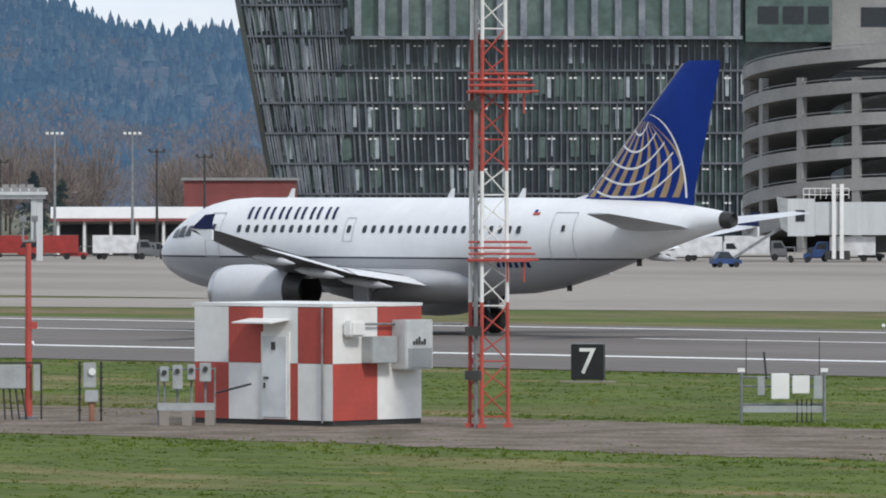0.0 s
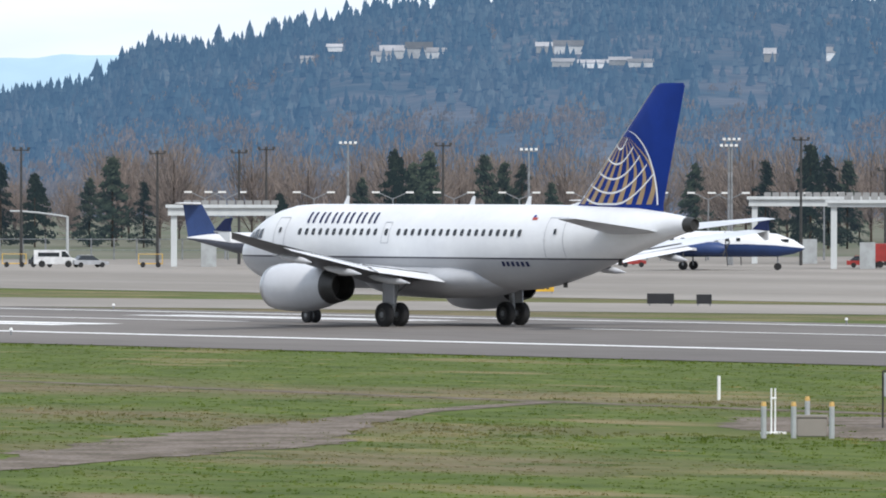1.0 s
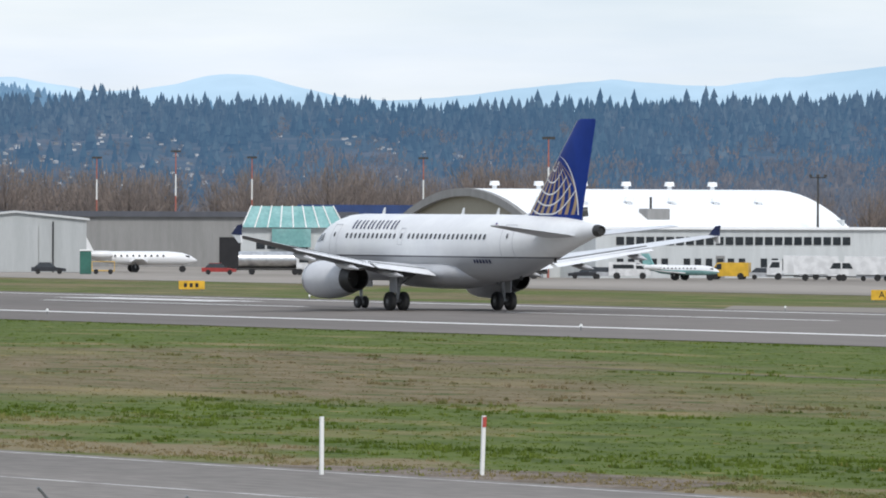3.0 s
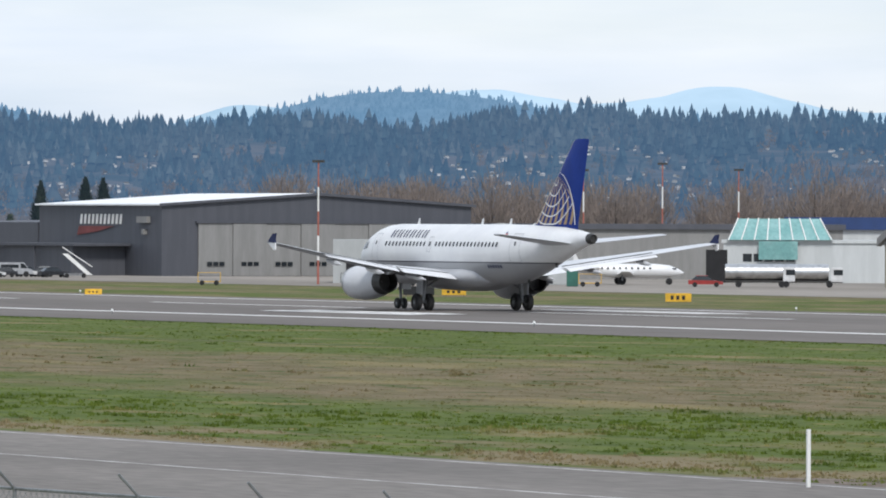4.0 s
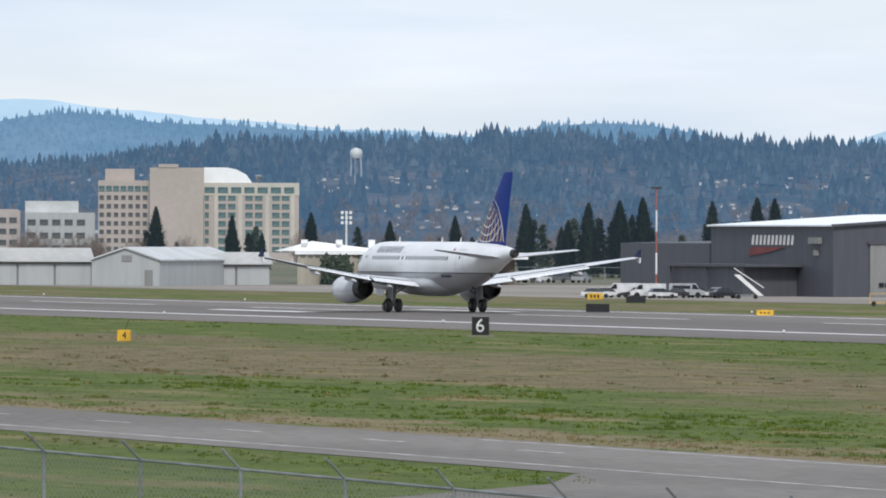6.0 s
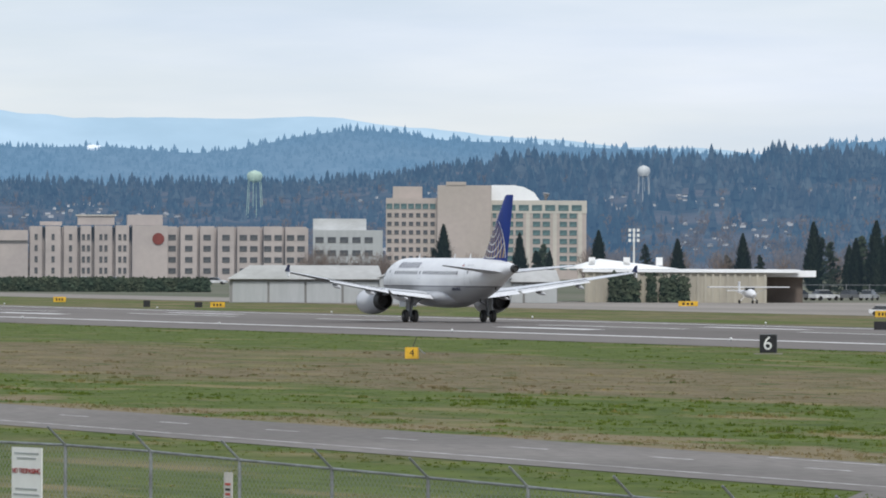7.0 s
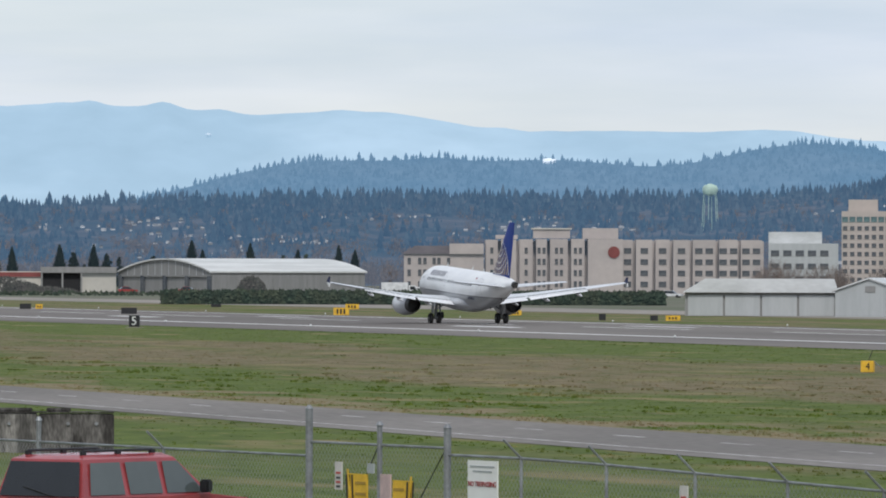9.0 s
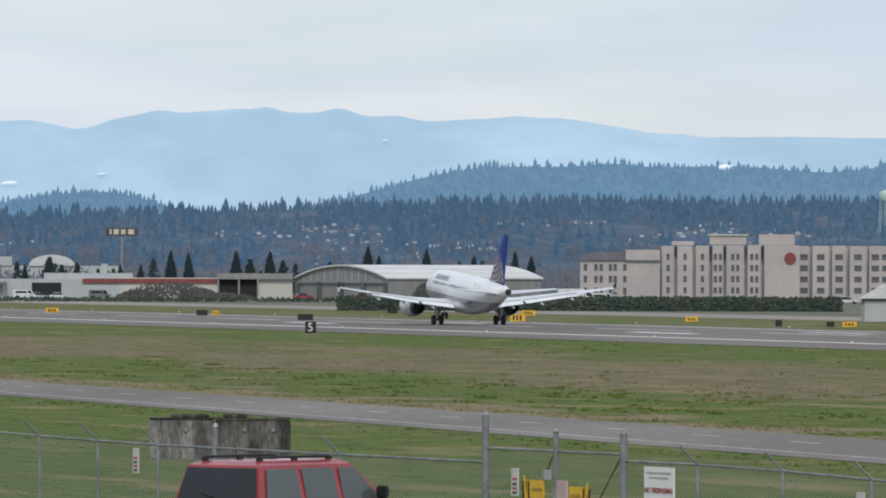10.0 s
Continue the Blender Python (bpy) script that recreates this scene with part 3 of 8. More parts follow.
        wing = part("wing", two_skins(loft([airfoil(le, ch, z, d * x, t, 9, False, 0.02) for x, le, ch, z, t in secs])), [WING_GREY, WING_SHADE], plane, "light grey swept wing", smooth=True)
        edge = [airfoil(le - 0.03, ch * 0.09, z + 0.0, d * x, 0.75, 5) for x, le, ch, z, t in secs[2:]]
        part("slat", loft(edge), BARE, wing, "bright bare metal leading edge", smooth=True)
        # flaps let down behind the wing
        for xa, xb in ((2.3, 6.2), (6.5, 12.6)):
            rows = []
            for x in (xa, xb):
                k = [i for i in range(len(secs) - 1) if secs[i][0] <= x <= secs[i + 1][0]][0]
                p, q = secs[k], secs[k + 1]
                u = (x - p[0]) / (q[0] - p[0])
                te = p[1] + p[2] + (q[1] + q[2] - p[1] - p[2]) * u
                z = p[3] + (q[3] - p[3]) * u
                rows.append(airfoil(te - 0.5, 1.45 - 0.05 * x, z + 0.0, d * x, 0.1, 6, False, 0.29))
            part("flap", two_skins(loft(rows)), [FLAP_WHITE, WING_SHADE], wing, "pale flap let down behind the wing", smooth=True)
            gap = [[(x_, y_ + 0.02, z_ + 0.015) for x_, y_, z_ in airfoil(16.1 - r_[0][1] - 0.16, 0.2, r_[0][2] + 0.03, r_[0][0], 0.25, 4)] for r_ in rows]
            part("flap_gap", loft(gap), DARK_METAL, wing, "dark gap before the flap")
        for x, le, ln, z in ((4.9, 15.6, 3.2, 2.55), (8.3, 16.4, 2.9, 3.0), (11.8, 17.4, 2.5, 3.58)):
            rs = [[(d * x + w * math.cos(a), 16.1 - le - ln * u, z - 0.12 - 0.3 * u + 0.2 * (w / 0.2) * math.sin(a)) for a in [2 * math.pi * i / 12 for i in range(12)]] for u, w in ((0, 0.02), (0.15, 0.14), (0.45, 0.2), (0.75, 0.15), (1, 0.02))]
            part("flap_fairing", loft(rs), NACELLE, wing, "pale grey flap track fairing", smooth=True)
        for nm, outline_, mt, text in (("wing_fence", [(19.0, 4.66), (19.8, 5.22), (20.3, 5.26), (20.15, 4.9), (20.2, 4.62)], INK, "dark blue wingtip fence"), ("lower_fence", [(19.2, 4.60), (20.2, 4.60), (20.2, 4.18), (19.95, 4.14)], PLANE_WHITE, "white lower wingtip fence")):
            part(nm, loft([[(d * (16.86 + w), 16.1 - s, z) for s, z in outline_] for w in (-0.05, 0.05)]), mt, wing, text)
        # engines
        eng = part("nacelle", loft([ring(s, r, r, z, 28, d * 5.75) for s, r, z in ((9.9, 0.72, 1.88), (9.55, 0.88, 1.88), (9.5, 0.96, 1.88), (9.62, 1.05, 1.88), (10.1, 1.14, 1.87), (11.2, 1.18, 1.86), (12.4, 1.13, 1.88), (13.4, 1.0, 1.92), (14.3, 0.78, 1.96), (14.32, 0.74, 1.96), (13.6, 0.72, 1.95))], caps=False), NACELLE, plane, "pale grey engine nacelle", smooth=True)
        part("fan", loft([ring(10.0, 0.9, 0.9, 1.88, 28, d * 5.75), ring(10.3, 0.2, 0.2, 1.88, 28, d * 5.75)]), DARK_METAL, eng)
        part("inlet_lip", loft([ring(s, r, r, 1.88, 28, d * 5.75) for s, r in ((9.8, 0.72), (9.52, 0.85), (9.47, 0.94), (9.58, 1.05), (9.8, 1.10))], caps=False), BARE, eng, "bright metal inlet lip", smooth=True)
        part("exhaust_nozzle", loft([ring(s, r, r, 1.96, 28, d * 5.75) for s, r in ((13.9, 0.83), (13.9, 0.89), (14.3, 0.815), (14.75, 0.73), (14.76, 0.67), (13.7, 0.63), (13.69, 0.02))], caps=False), DARK_METAL, eng, "dark open exhaust nozzle", smooth=True)
        part("pylon", loft([[(d * 5.75 + w, 16.1 - s, z) for s, z in ((10.9, 2.85), (12.6, 3.1), (14.6, 2.95), (15.9, 2.7), (14.9, 2.45), (12.5, 2.6))] for w in (-0.17, 0.17)]), PLANE_GREY, eng)
    # landing gear
    def wheel(parent, x, y, r, w):
        prof = [(0.55, -0.5), (0.8, -0.5), (0.95, -0.38), (1.0, -0.2), (1.0, 0.2), (0.95, 0.38), (0.8, 0.5), (0.55, 0.5)]
        n = 28
        bm = loft([[(x + w * b, y + r * a * math.cos(2 * math.pi * i / n), r + r * a * math.sin(2 * math.pi * i / n)) for a, b in prof] for i in list(range(n)) + [0]], caps=False)
        tyre = part("tyre", bm, RUBBER, parent, "black rubber tyre", smooth=True)
        part("rim", tube((x - w * 0.42, y, r), (x + w * 0.42, y, r), r * 0.56, n=20), DARK_METAL, tyre, "dark metal rim")
        part("hub", tube((x - w * 0.5, y, r), (x + w * 0.5, y, r), r * 0.24, n=12), GALV, tyre)
    for d in (-1, 1):
        gear = part("main_gear_strut", tube((d * 3.8, 0, 0.55), (d * 3.55, -0.1, 2.7), 0.13, 0.17, 12), GALV, plane, "grey main landing gear strut")
        part("axle", tube((d * 3.8 - 0.5, 0, 0.585), (d * 3.8 + 0.5, 0, 0.585), 0.09, n=10), GALV, gear)
        part("side_brace", tube((d * 3.7, 0, 1.5), (d * 2.2, 0.1, 2.4), 0.07, n=8), GALV, gear)
        part("gear_door", box(d * 4.05 - 0.03, d * 4.05 + 0.03, -0.45, 0.4, 1.1, 2.6), PLANE_GREY, gear)
        for k in (-0.46, 0.46):
            wheel(gear, d * 3.8 + k, 0, 0.585, 0.42)
    ngear = part("nose_gear_strut", tube((0, 11.03, 0.4), (0, 11.1, 2.0), 0.09, 0.12, 12), GALV, plane, "grey nose gear strut")
    for k in (-0.25, 0.25):
        wheel(ngear, k, 11.03, 0.39, 0.24)
    for k in (-0.55, 0.55):
        part("gear_door", box(k - 0.02, k + 0.02, 10.6, 12.2, 1.35, 1.9), PLANE_GREY, ngear)
    part("landing_light", box(-0.12, 0.12, 11.15, 11.22, 1.3, 1.5), GLASS, ngear)
    return plane


airliner = build_airliner()


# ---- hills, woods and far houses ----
# far trees and slope: haze put in as a blue glow
FAR_FOREST = mat("hazy_conifers", (0.024, 0.036, 0.036), 1.0, 0, 0.35, 0.012, 0, 9, (0.052, 0.058, 0.052), 0.54, haze_glow=(0.040, 0.083, 0.154), rand=0.35, spec=0.0)
FAR_SLOPE = mat("hazy_slope", (0.03, 0.04, 0.042), 1.0, 0, 0.35, 0.012, 0, 9, (0.075, 0.068, 0.062), 0.52, haze_glow=(0.043, 0.083, 0.148), spec=0.0)
FAR_BARE = mat("hazy_bare_trees", (0.105, 0.090, 0.082), 1.0, 0, 0.3, 0.03, 0, 9, (0.075, 0.076, 0.078), haze_glow=(0.046, 0.061, 0.092), rand=0.15, spec=0.0)
# nearer trees: a weak glow stands for thinner haze
MID_CONIFER = mat("dark_conifers", (0.024, 0.036, 0.024), 1.0, 0, 0.3, 0.3, 0, 9, (0.042, 0.050, 0.030), haze_glow=(0.011, 0.017, 0.023), rand=0.4, spec=0.1)
MID_BARE = mat("bare_twigs", (0.19, 0.15, 0.125), 1.0, 0, 0.3, 0.3, 0, 9, (0.15, 0.125, 0.11), haze_glow=(0.016, 0.017, 0.021), rand=0.25, spec=0.0)
# hills, mountains and snow: distance haze painted as a strong blue glow
HILL_B = mat("hazed_hill", (0.03, 0.045, 0.06), 1.0, 0, 0.2, 0.01, 0, 8, (0.05, 0.06, 0.07), haze_glow=(0.096, 0.195, 0.315), rand=0.25, spec=0.0)
HILL_C = mat("hazed_mountain", (0.10, 0.12, 0.14), 1.0, 0, 0.16, 0.006, 0, 6, (0.17, 0.19, 0.21), 0.55, haze_glow=(0.285, 0.43, 0.56), spec=0.0)
SNOW = mat("snow", (0.7, 0.72, 0.75), 0.8, 0, 0.1, 0.02, 0, 8, haze_glow=(0.2, 0.25, 0.3))
BARK = mat("bark", (0.06, 0.045, 0.035), 0.95, 0, 0.3, 2, 0.3, 8)
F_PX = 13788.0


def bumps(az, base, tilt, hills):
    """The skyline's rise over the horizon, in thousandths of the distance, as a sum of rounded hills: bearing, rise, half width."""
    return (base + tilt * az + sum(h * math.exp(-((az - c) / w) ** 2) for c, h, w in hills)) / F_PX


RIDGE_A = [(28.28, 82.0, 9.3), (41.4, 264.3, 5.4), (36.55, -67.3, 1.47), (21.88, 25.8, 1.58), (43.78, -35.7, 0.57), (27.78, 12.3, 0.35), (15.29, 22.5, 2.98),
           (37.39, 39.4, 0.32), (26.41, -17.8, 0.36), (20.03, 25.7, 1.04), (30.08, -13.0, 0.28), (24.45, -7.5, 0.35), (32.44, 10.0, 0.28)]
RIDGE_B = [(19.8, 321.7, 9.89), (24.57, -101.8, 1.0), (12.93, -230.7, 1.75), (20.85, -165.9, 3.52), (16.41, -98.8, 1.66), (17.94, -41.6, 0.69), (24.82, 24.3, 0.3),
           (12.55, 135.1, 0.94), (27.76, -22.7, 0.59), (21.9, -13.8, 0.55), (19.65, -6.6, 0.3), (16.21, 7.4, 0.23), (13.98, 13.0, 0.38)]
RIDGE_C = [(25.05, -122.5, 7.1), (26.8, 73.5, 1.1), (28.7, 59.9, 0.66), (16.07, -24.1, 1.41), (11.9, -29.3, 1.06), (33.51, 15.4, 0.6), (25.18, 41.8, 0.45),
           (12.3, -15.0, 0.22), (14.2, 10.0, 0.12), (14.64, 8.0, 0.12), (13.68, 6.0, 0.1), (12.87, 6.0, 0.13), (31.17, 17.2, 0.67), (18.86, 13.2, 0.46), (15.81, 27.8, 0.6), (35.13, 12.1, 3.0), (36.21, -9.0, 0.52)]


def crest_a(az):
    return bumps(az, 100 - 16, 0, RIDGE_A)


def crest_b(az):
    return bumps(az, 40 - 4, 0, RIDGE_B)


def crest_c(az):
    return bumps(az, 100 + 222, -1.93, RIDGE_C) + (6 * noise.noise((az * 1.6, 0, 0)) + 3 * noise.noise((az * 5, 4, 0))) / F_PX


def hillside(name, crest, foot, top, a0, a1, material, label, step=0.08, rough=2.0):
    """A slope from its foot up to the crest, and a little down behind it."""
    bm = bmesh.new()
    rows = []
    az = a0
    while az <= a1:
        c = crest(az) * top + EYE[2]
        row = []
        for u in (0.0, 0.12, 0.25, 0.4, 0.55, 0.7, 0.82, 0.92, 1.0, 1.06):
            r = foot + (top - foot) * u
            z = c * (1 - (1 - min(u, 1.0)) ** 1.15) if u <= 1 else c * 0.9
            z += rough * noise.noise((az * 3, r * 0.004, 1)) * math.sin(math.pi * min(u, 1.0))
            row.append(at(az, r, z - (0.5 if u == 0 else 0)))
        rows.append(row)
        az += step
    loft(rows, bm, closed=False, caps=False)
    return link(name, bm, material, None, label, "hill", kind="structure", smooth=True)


def slope_z(crest, foot, top, az, r):
    u = (r - foot) / (top - foot)
    return (crest(az) * top + EYE[2]) * (1 - (1 - u) ** 1.15)


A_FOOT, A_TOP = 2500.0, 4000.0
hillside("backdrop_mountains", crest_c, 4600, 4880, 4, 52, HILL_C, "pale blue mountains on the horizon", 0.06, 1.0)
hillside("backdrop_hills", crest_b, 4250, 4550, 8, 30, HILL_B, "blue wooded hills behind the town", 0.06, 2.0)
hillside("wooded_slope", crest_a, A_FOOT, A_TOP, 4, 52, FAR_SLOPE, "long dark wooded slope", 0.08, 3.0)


def snow_patch(az, rise_, wide, high, crest, foot, top):
    """A patch of snow that lies on a far slope at a given rise over the horizon."""
    r = foot
    while r < top and slope_z(crest, foot, top, az, r) < EYE[2] + rise_ * r:
        r += 1.0
    bm = bmesh.new()
    bmesh.ops.create_icosphere(bm, subdivisions=3, radius=1.0)
    for v in bm.verts:
        k = 1 + 0.6 * noise.noise((v.co.x * 1.5 + az, v.co.z * 1.5, v.co.y))
        v.co = Vector((v.co.x * wide * k, v.co.y * 6, v.co.z * high * k + 0.3 * high * v.co.x))
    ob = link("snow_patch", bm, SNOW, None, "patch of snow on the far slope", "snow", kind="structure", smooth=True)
    ob.matrix_world = pose(*at(az, r - 3, EYE[2] + rise_ * r), 0, 0, -az)


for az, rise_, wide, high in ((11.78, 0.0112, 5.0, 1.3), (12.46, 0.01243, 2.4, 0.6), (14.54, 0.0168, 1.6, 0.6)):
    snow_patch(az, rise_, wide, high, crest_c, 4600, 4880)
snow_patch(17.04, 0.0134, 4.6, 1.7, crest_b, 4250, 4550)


class Stuff:
    """Many small meshes gathered into one."""

    def __init__(self):
        self.v, self.f = [], []

    def cone_tree(self, p, hgt, w, rng, tiers=3, sides=6):
        lean = rng.uniform(-0.03, 0.03) * hgt
        for k in range(tiers):
            b = 0.08 + 0.86 * k / tiers
            t = min(1.0, b + (1.0 - b) * (0.62 if k < tiers - 1 else 1.0) + 0.1)
            rad = w * (1 - b) ** 0.85 * rng.uniform(0.85, 1.15)
            i0 = len(self.v)
            a0 = rng.uniform(0, 6)
            for s in range(sides):
                a = a0 + 2 * math.pi * s / sides
                q = rad * rng.uniform(0.65, 1.2)
                self.v.append((p.x + q * math.cos(a) + lean * b, p.y + q * math.sin(a), p.z + hgt * (b + rng.uniform(-0.04, 0.02))))
            self.v.append((p.x + lean * t, p.y, p.z + hgt * min(1.0, t)))
            for s in range(sides):
                self.f.append((i0 + s, i0 + (s + 1) % sides, i0 + sides))

    def puff_tree(self, p, hgt, w, rng, n=5):
        """A loose crown of ragged clumps."""
        for k in range(n):
            c = Vector((p.x + rng.uniform(-0.5, 0.5) * w, p.y + rng.uniform(-0.5, 0.5) * w, p.z + hgt * rng.uniform(0.25, 0.8)))
            r = w * rng.uniform(0.25, 0.5)
            i0 = len(self.v)
            for s in range(20):
                a, e = rng.uniform(0, 6.28), rng.uniform(-1, 1)
                q = r * rng.uniform(0.2, 1.35)
                x, y, z = c.x + q * math.cos(a), c.y + q * math.sin(a), c.z + q * e * 1.1
                d = r * rng.uniform(0.10, 0.26)
                j = len(self.v)
                self.v += [(x - d * rng.random(), y + d * rng.uniform(-1, 1), z - d), (x + d * rng.random(), y + d * rng.uniform(-1, 1), z - d * 0.8), (x + d * 0.3, y, z + d * 1.6)]
                self.f.append((j, j + 1, j + 2))

    def twig_tree(self, p, hgt, w, rng, n=40):
        """Bare limbs as thin blades that fan upwards."""
        for k in range(n):
            a = rng.uniform(0, 6.28)
            b = p + Vector((0, 0, hgt * rng.uniform(0.1, 0.55)))
            q = rng.uniform(0.3, 1.0)
            t = p + Vector((w * q * math.cos(a), w * q * math.sin(a), hgt * (rng.uniform(0.5, 1.0) - 0.25 * q * q)))
            d = hgt * rng.uniform(0.006, 0.016)
            i0 = len(self.v)
            self.v += [(b.x - d, b.y + d, b.z), (b.x + d, b.y - d, b.z), (t.x + d * 0.8, t.y - d, t.z), (t.x - d, t.y + d, t.z - hgt * 0.03)]
            self.f.append((i0, i0 + 1, i0 + 2, i0 + 3))

    def slab(self, p, sx, sy, sz, rot, roof=0.0):
        i0 = len(self.v)
        c, s = math.cos(rot), math.sin(rot)
        for z in (0, sz):
            for x, y in ((-sx, -sy), (sx, -sy), (sx, sy), (-sx, sy)):
                self.v.append((p.x + (x * c - y * s) / 2, p.y + (x * s + y * c) / 2, p.z + z))
        for q in ((0, 1, 5, 4), (1, 2, 6, 5), (2, 3, 7, 6), (3, 0, 4, 7), (4, 5, 6, 7)):
            self.f.append(tuple(i0 + k for k in q))

    def gable(self, p, sx, sy, z0, rise_, rot, over=0.1):
        i0 = len(self.v)
        c, s = math.cos(rot), math.sin(rot)
        for x, y, z in ((-sx, -sy, 0), (sx, -sy, 0), (sx, sy, 0), (-sx, sy, 0), (-sx, 0, rise_), (sx, 0, rise_)):
            x, y = x * (1 + over), y * (1 + over)
            self.v.append((p.x + (x * c - y * s) / 2, p.y + (x * s + y * c) / 2, p.z + z0 + z))
        for q in ((0, 1, 5, 4), (2, 3, 4, 5), (1, 2, 5), (3, 0, 4)):
            self.f.append(tuple(i0 + k for k in q))

    def done(self, name, material, label, category):
        me = bpy.data.meshes.new(name)
        me.from_pydata(self.v, [], self.f)
        me.materials.append(material)
        return tagged(new(name, me), label, category, "", "stuff")


def build_woods():
    rng = random.Random(5)
    wood = Stuff()
    # along the crest, tall and close
    az = 8.0
    while az < 50:
        r = rng.uniform(3880, 4000)
        big = 0.55 if az < 20 else (0.8 if az < 26 else 1.0)
        hgt = rng.choice((4, 5, 6, 7, 9, 12)) * big * rng.uniform(0.75, 1.2)
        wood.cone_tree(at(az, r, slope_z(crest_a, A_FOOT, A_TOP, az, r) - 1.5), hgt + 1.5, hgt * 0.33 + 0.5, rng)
        az += rng.uniform(0.012, 0.05) * (1.3 if az > 30 else 1.0)
    # over the slope
    for k in range(26000):
        az = rng.uniform(9, 50)
        u = rng.random() ** 0.8
        r = A_FOOT + (A_TOP - A_FOOT) * (0.1 + 0.9 * u)
        keep = noise.noise((az * 0.9, u * 4, 3)) + (0.35 if u > 0.6 else -0.02) + (0.35 if az > 31 else 0)
        if keep < 0 and rng.random() < 0.8:
            continue
        hgt = rng.uniform(4.5, 13.0) * (0.6 if az < 20 else 0.9)
        hgt *= 1 + 0.5 * noise.noise((az * 2.2, r * 0.008, 6))
        wood.cone_tree(at(az, r, slope_z(crest_a, A_FOOT, A_TOP, az, r) - 1), hgt, hgt * rng.uniform(0.22, 0.36), rng, 3, 5)
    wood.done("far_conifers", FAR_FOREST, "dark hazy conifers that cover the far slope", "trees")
    hill = Stuff()
    az = 8.0
    while az < 30:
        r = rng.uniform(4480, 4550)
        hgt = rng.uniform(3, 7)
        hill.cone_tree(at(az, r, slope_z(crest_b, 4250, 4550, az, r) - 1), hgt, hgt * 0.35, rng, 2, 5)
        az += rng.uniform(0.005, 0.02)
    for k in range(11000):
        az, r = rng.uniform(9, 30), rng.uniform(4300, 4550)
        hgt = rng.uniform(2.5, 5)
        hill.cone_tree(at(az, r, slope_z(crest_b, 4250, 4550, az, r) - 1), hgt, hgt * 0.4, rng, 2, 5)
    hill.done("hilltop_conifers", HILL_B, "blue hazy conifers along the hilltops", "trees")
    bare = Stuff()
    # grey-brown leafless belt at the slope's foot
    for k in range(5200):
        az = rng.uniform(9, 50)
        r = rng.uniform(2050, 2950) if rng.random() < 0.7 else rng.uniform(2900, 3650)
        z = 0 if r < A_FOOT else slope_z(crest_a, A_FOOT, A_TOP, az, r) - 1
        if r > 2900 and az > 34 and noise.noise((az * 1.1, r * 0.004, 12)) < 0.12:
            continue
        hgt = rng.uniform(6, 12) * (1.35 if az > 29 else 0.8) * (1 if r < 2900 else 0.6)
        bare.puff_tree(at(az, r, z), hgt, hgt * 0.6, rng, 5)
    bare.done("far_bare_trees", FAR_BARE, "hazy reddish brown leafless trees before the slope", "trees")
    # small pale houses scattered over the lower slope
    walls, roofs = Stuff(), Stuff()
    for k in range(1900):
        az = rng.uniform(9.5, 31)
        u = rng.uniform(0.10, 0.62)
        r = A_FOOT + (A_TOP - A_FOOT) * u
        if noise.noise((az * 0.8, u * 5, 9)) < 0.05:
            continue
        p = at(az, r, slope_z(crest_a, A_FOOT, A_TOP, az, r) + 0.9)
        rot = rng.uniform(0, 3)
        sx, sy, sz = rng.uniform(0.8, 2.2), rng.uniform(0.8, 1.8), rng.uniform(0.4, 0.8)
        walls.slab(p, sx, sy, sz, rot)
        roofs.gable(p, sx, sy, sz, 0.45, rot)
    for az, u, sx, sz in ((39.05, 0.57, 9, 4), (39.16, 0.58, 14, 5), (39.32, 0.57, 11, 6), (39.45, 0.56, 8, 4), (40.27, 0.55, 10, 4), (40.42, 0.54, 12, 5), (40.38, 0.48, 9, 3), (40.6, 0.47, 12, 3), (40.8, 0.48, 9, 3), (40.95, 0.47, 10, 3), (38.7, 0.68, 7, 3), (38.5, 0.63, 6, 3), (41.9, 0.5, 5, 5), (42.35, 0.52, 4, 5)):
        r = A_FOOT + (A_TOP - A_FOOT) * u
        p = at(az, r, slope_z(crest_a, A_FOOT, A_TOP, az, r) + 2.5)
        walls.slab(p, sx, 6, sz * 0.7, radians(-az))
        roofs.gable(p, sx, 6, sz * 0.7, sz * 0.5, radians(-az))
    # haze over the houses is put into walls and roofs as a glow
    walls.done("far_houses", mat("house_walls", (0.40, 0.39, 0.38), 0.8, 0, 0.2, 0.1, rand=0.6, haze_glow=(0.025, 0.045, 0.07)), "small pale houses among the trees of the slope", "houses")
    roofs.done("far_roofs", mat("house_roofs", (0.22, 0.21, 0.21), 0.9, 0, 0.2, 0.1, rand=0.8, haze_glow=(0.025, 0.045, 0.07)), "low grey roofs of the far houses", "roofs")


build_woods()


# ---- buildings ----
# hotel walls, roof and panes: a bluish glow imitates the haze before them
STUCCO = mat("pinkish_stucco", (0.42, 0.355, 0.315), 0.9, 0, 0.05, 0.1, 0, 9, (0.39, 0.335, 0.29), haze_glow=(0.012, 0.02, 0.028))
STUCCO_TRIM = mat("cream_stucco", (0.51, 0.47, 0.40), 0.9, 0, 0.05, 0.1, 0, 9, (0.46, 0.43, 0.375), haze_glow=(0.012, 0.02, 0.028))
HOTEL_CREAM = mat("beige_stucco", (0.41, 0.355, 0.322), 0.9, 0, 0.06, 0.1, 0, 9, (0.365, 0.317, 0.29), haze_glow=(0.014, 0.022, 0.032))
ROOF_DARK = mat("dark_shingle", (0.10, 0.085, 0.085), 0.9, 0, 0.15, 0.3, 0, 9, haze_glow=(0.008, 0.012, 0.018))
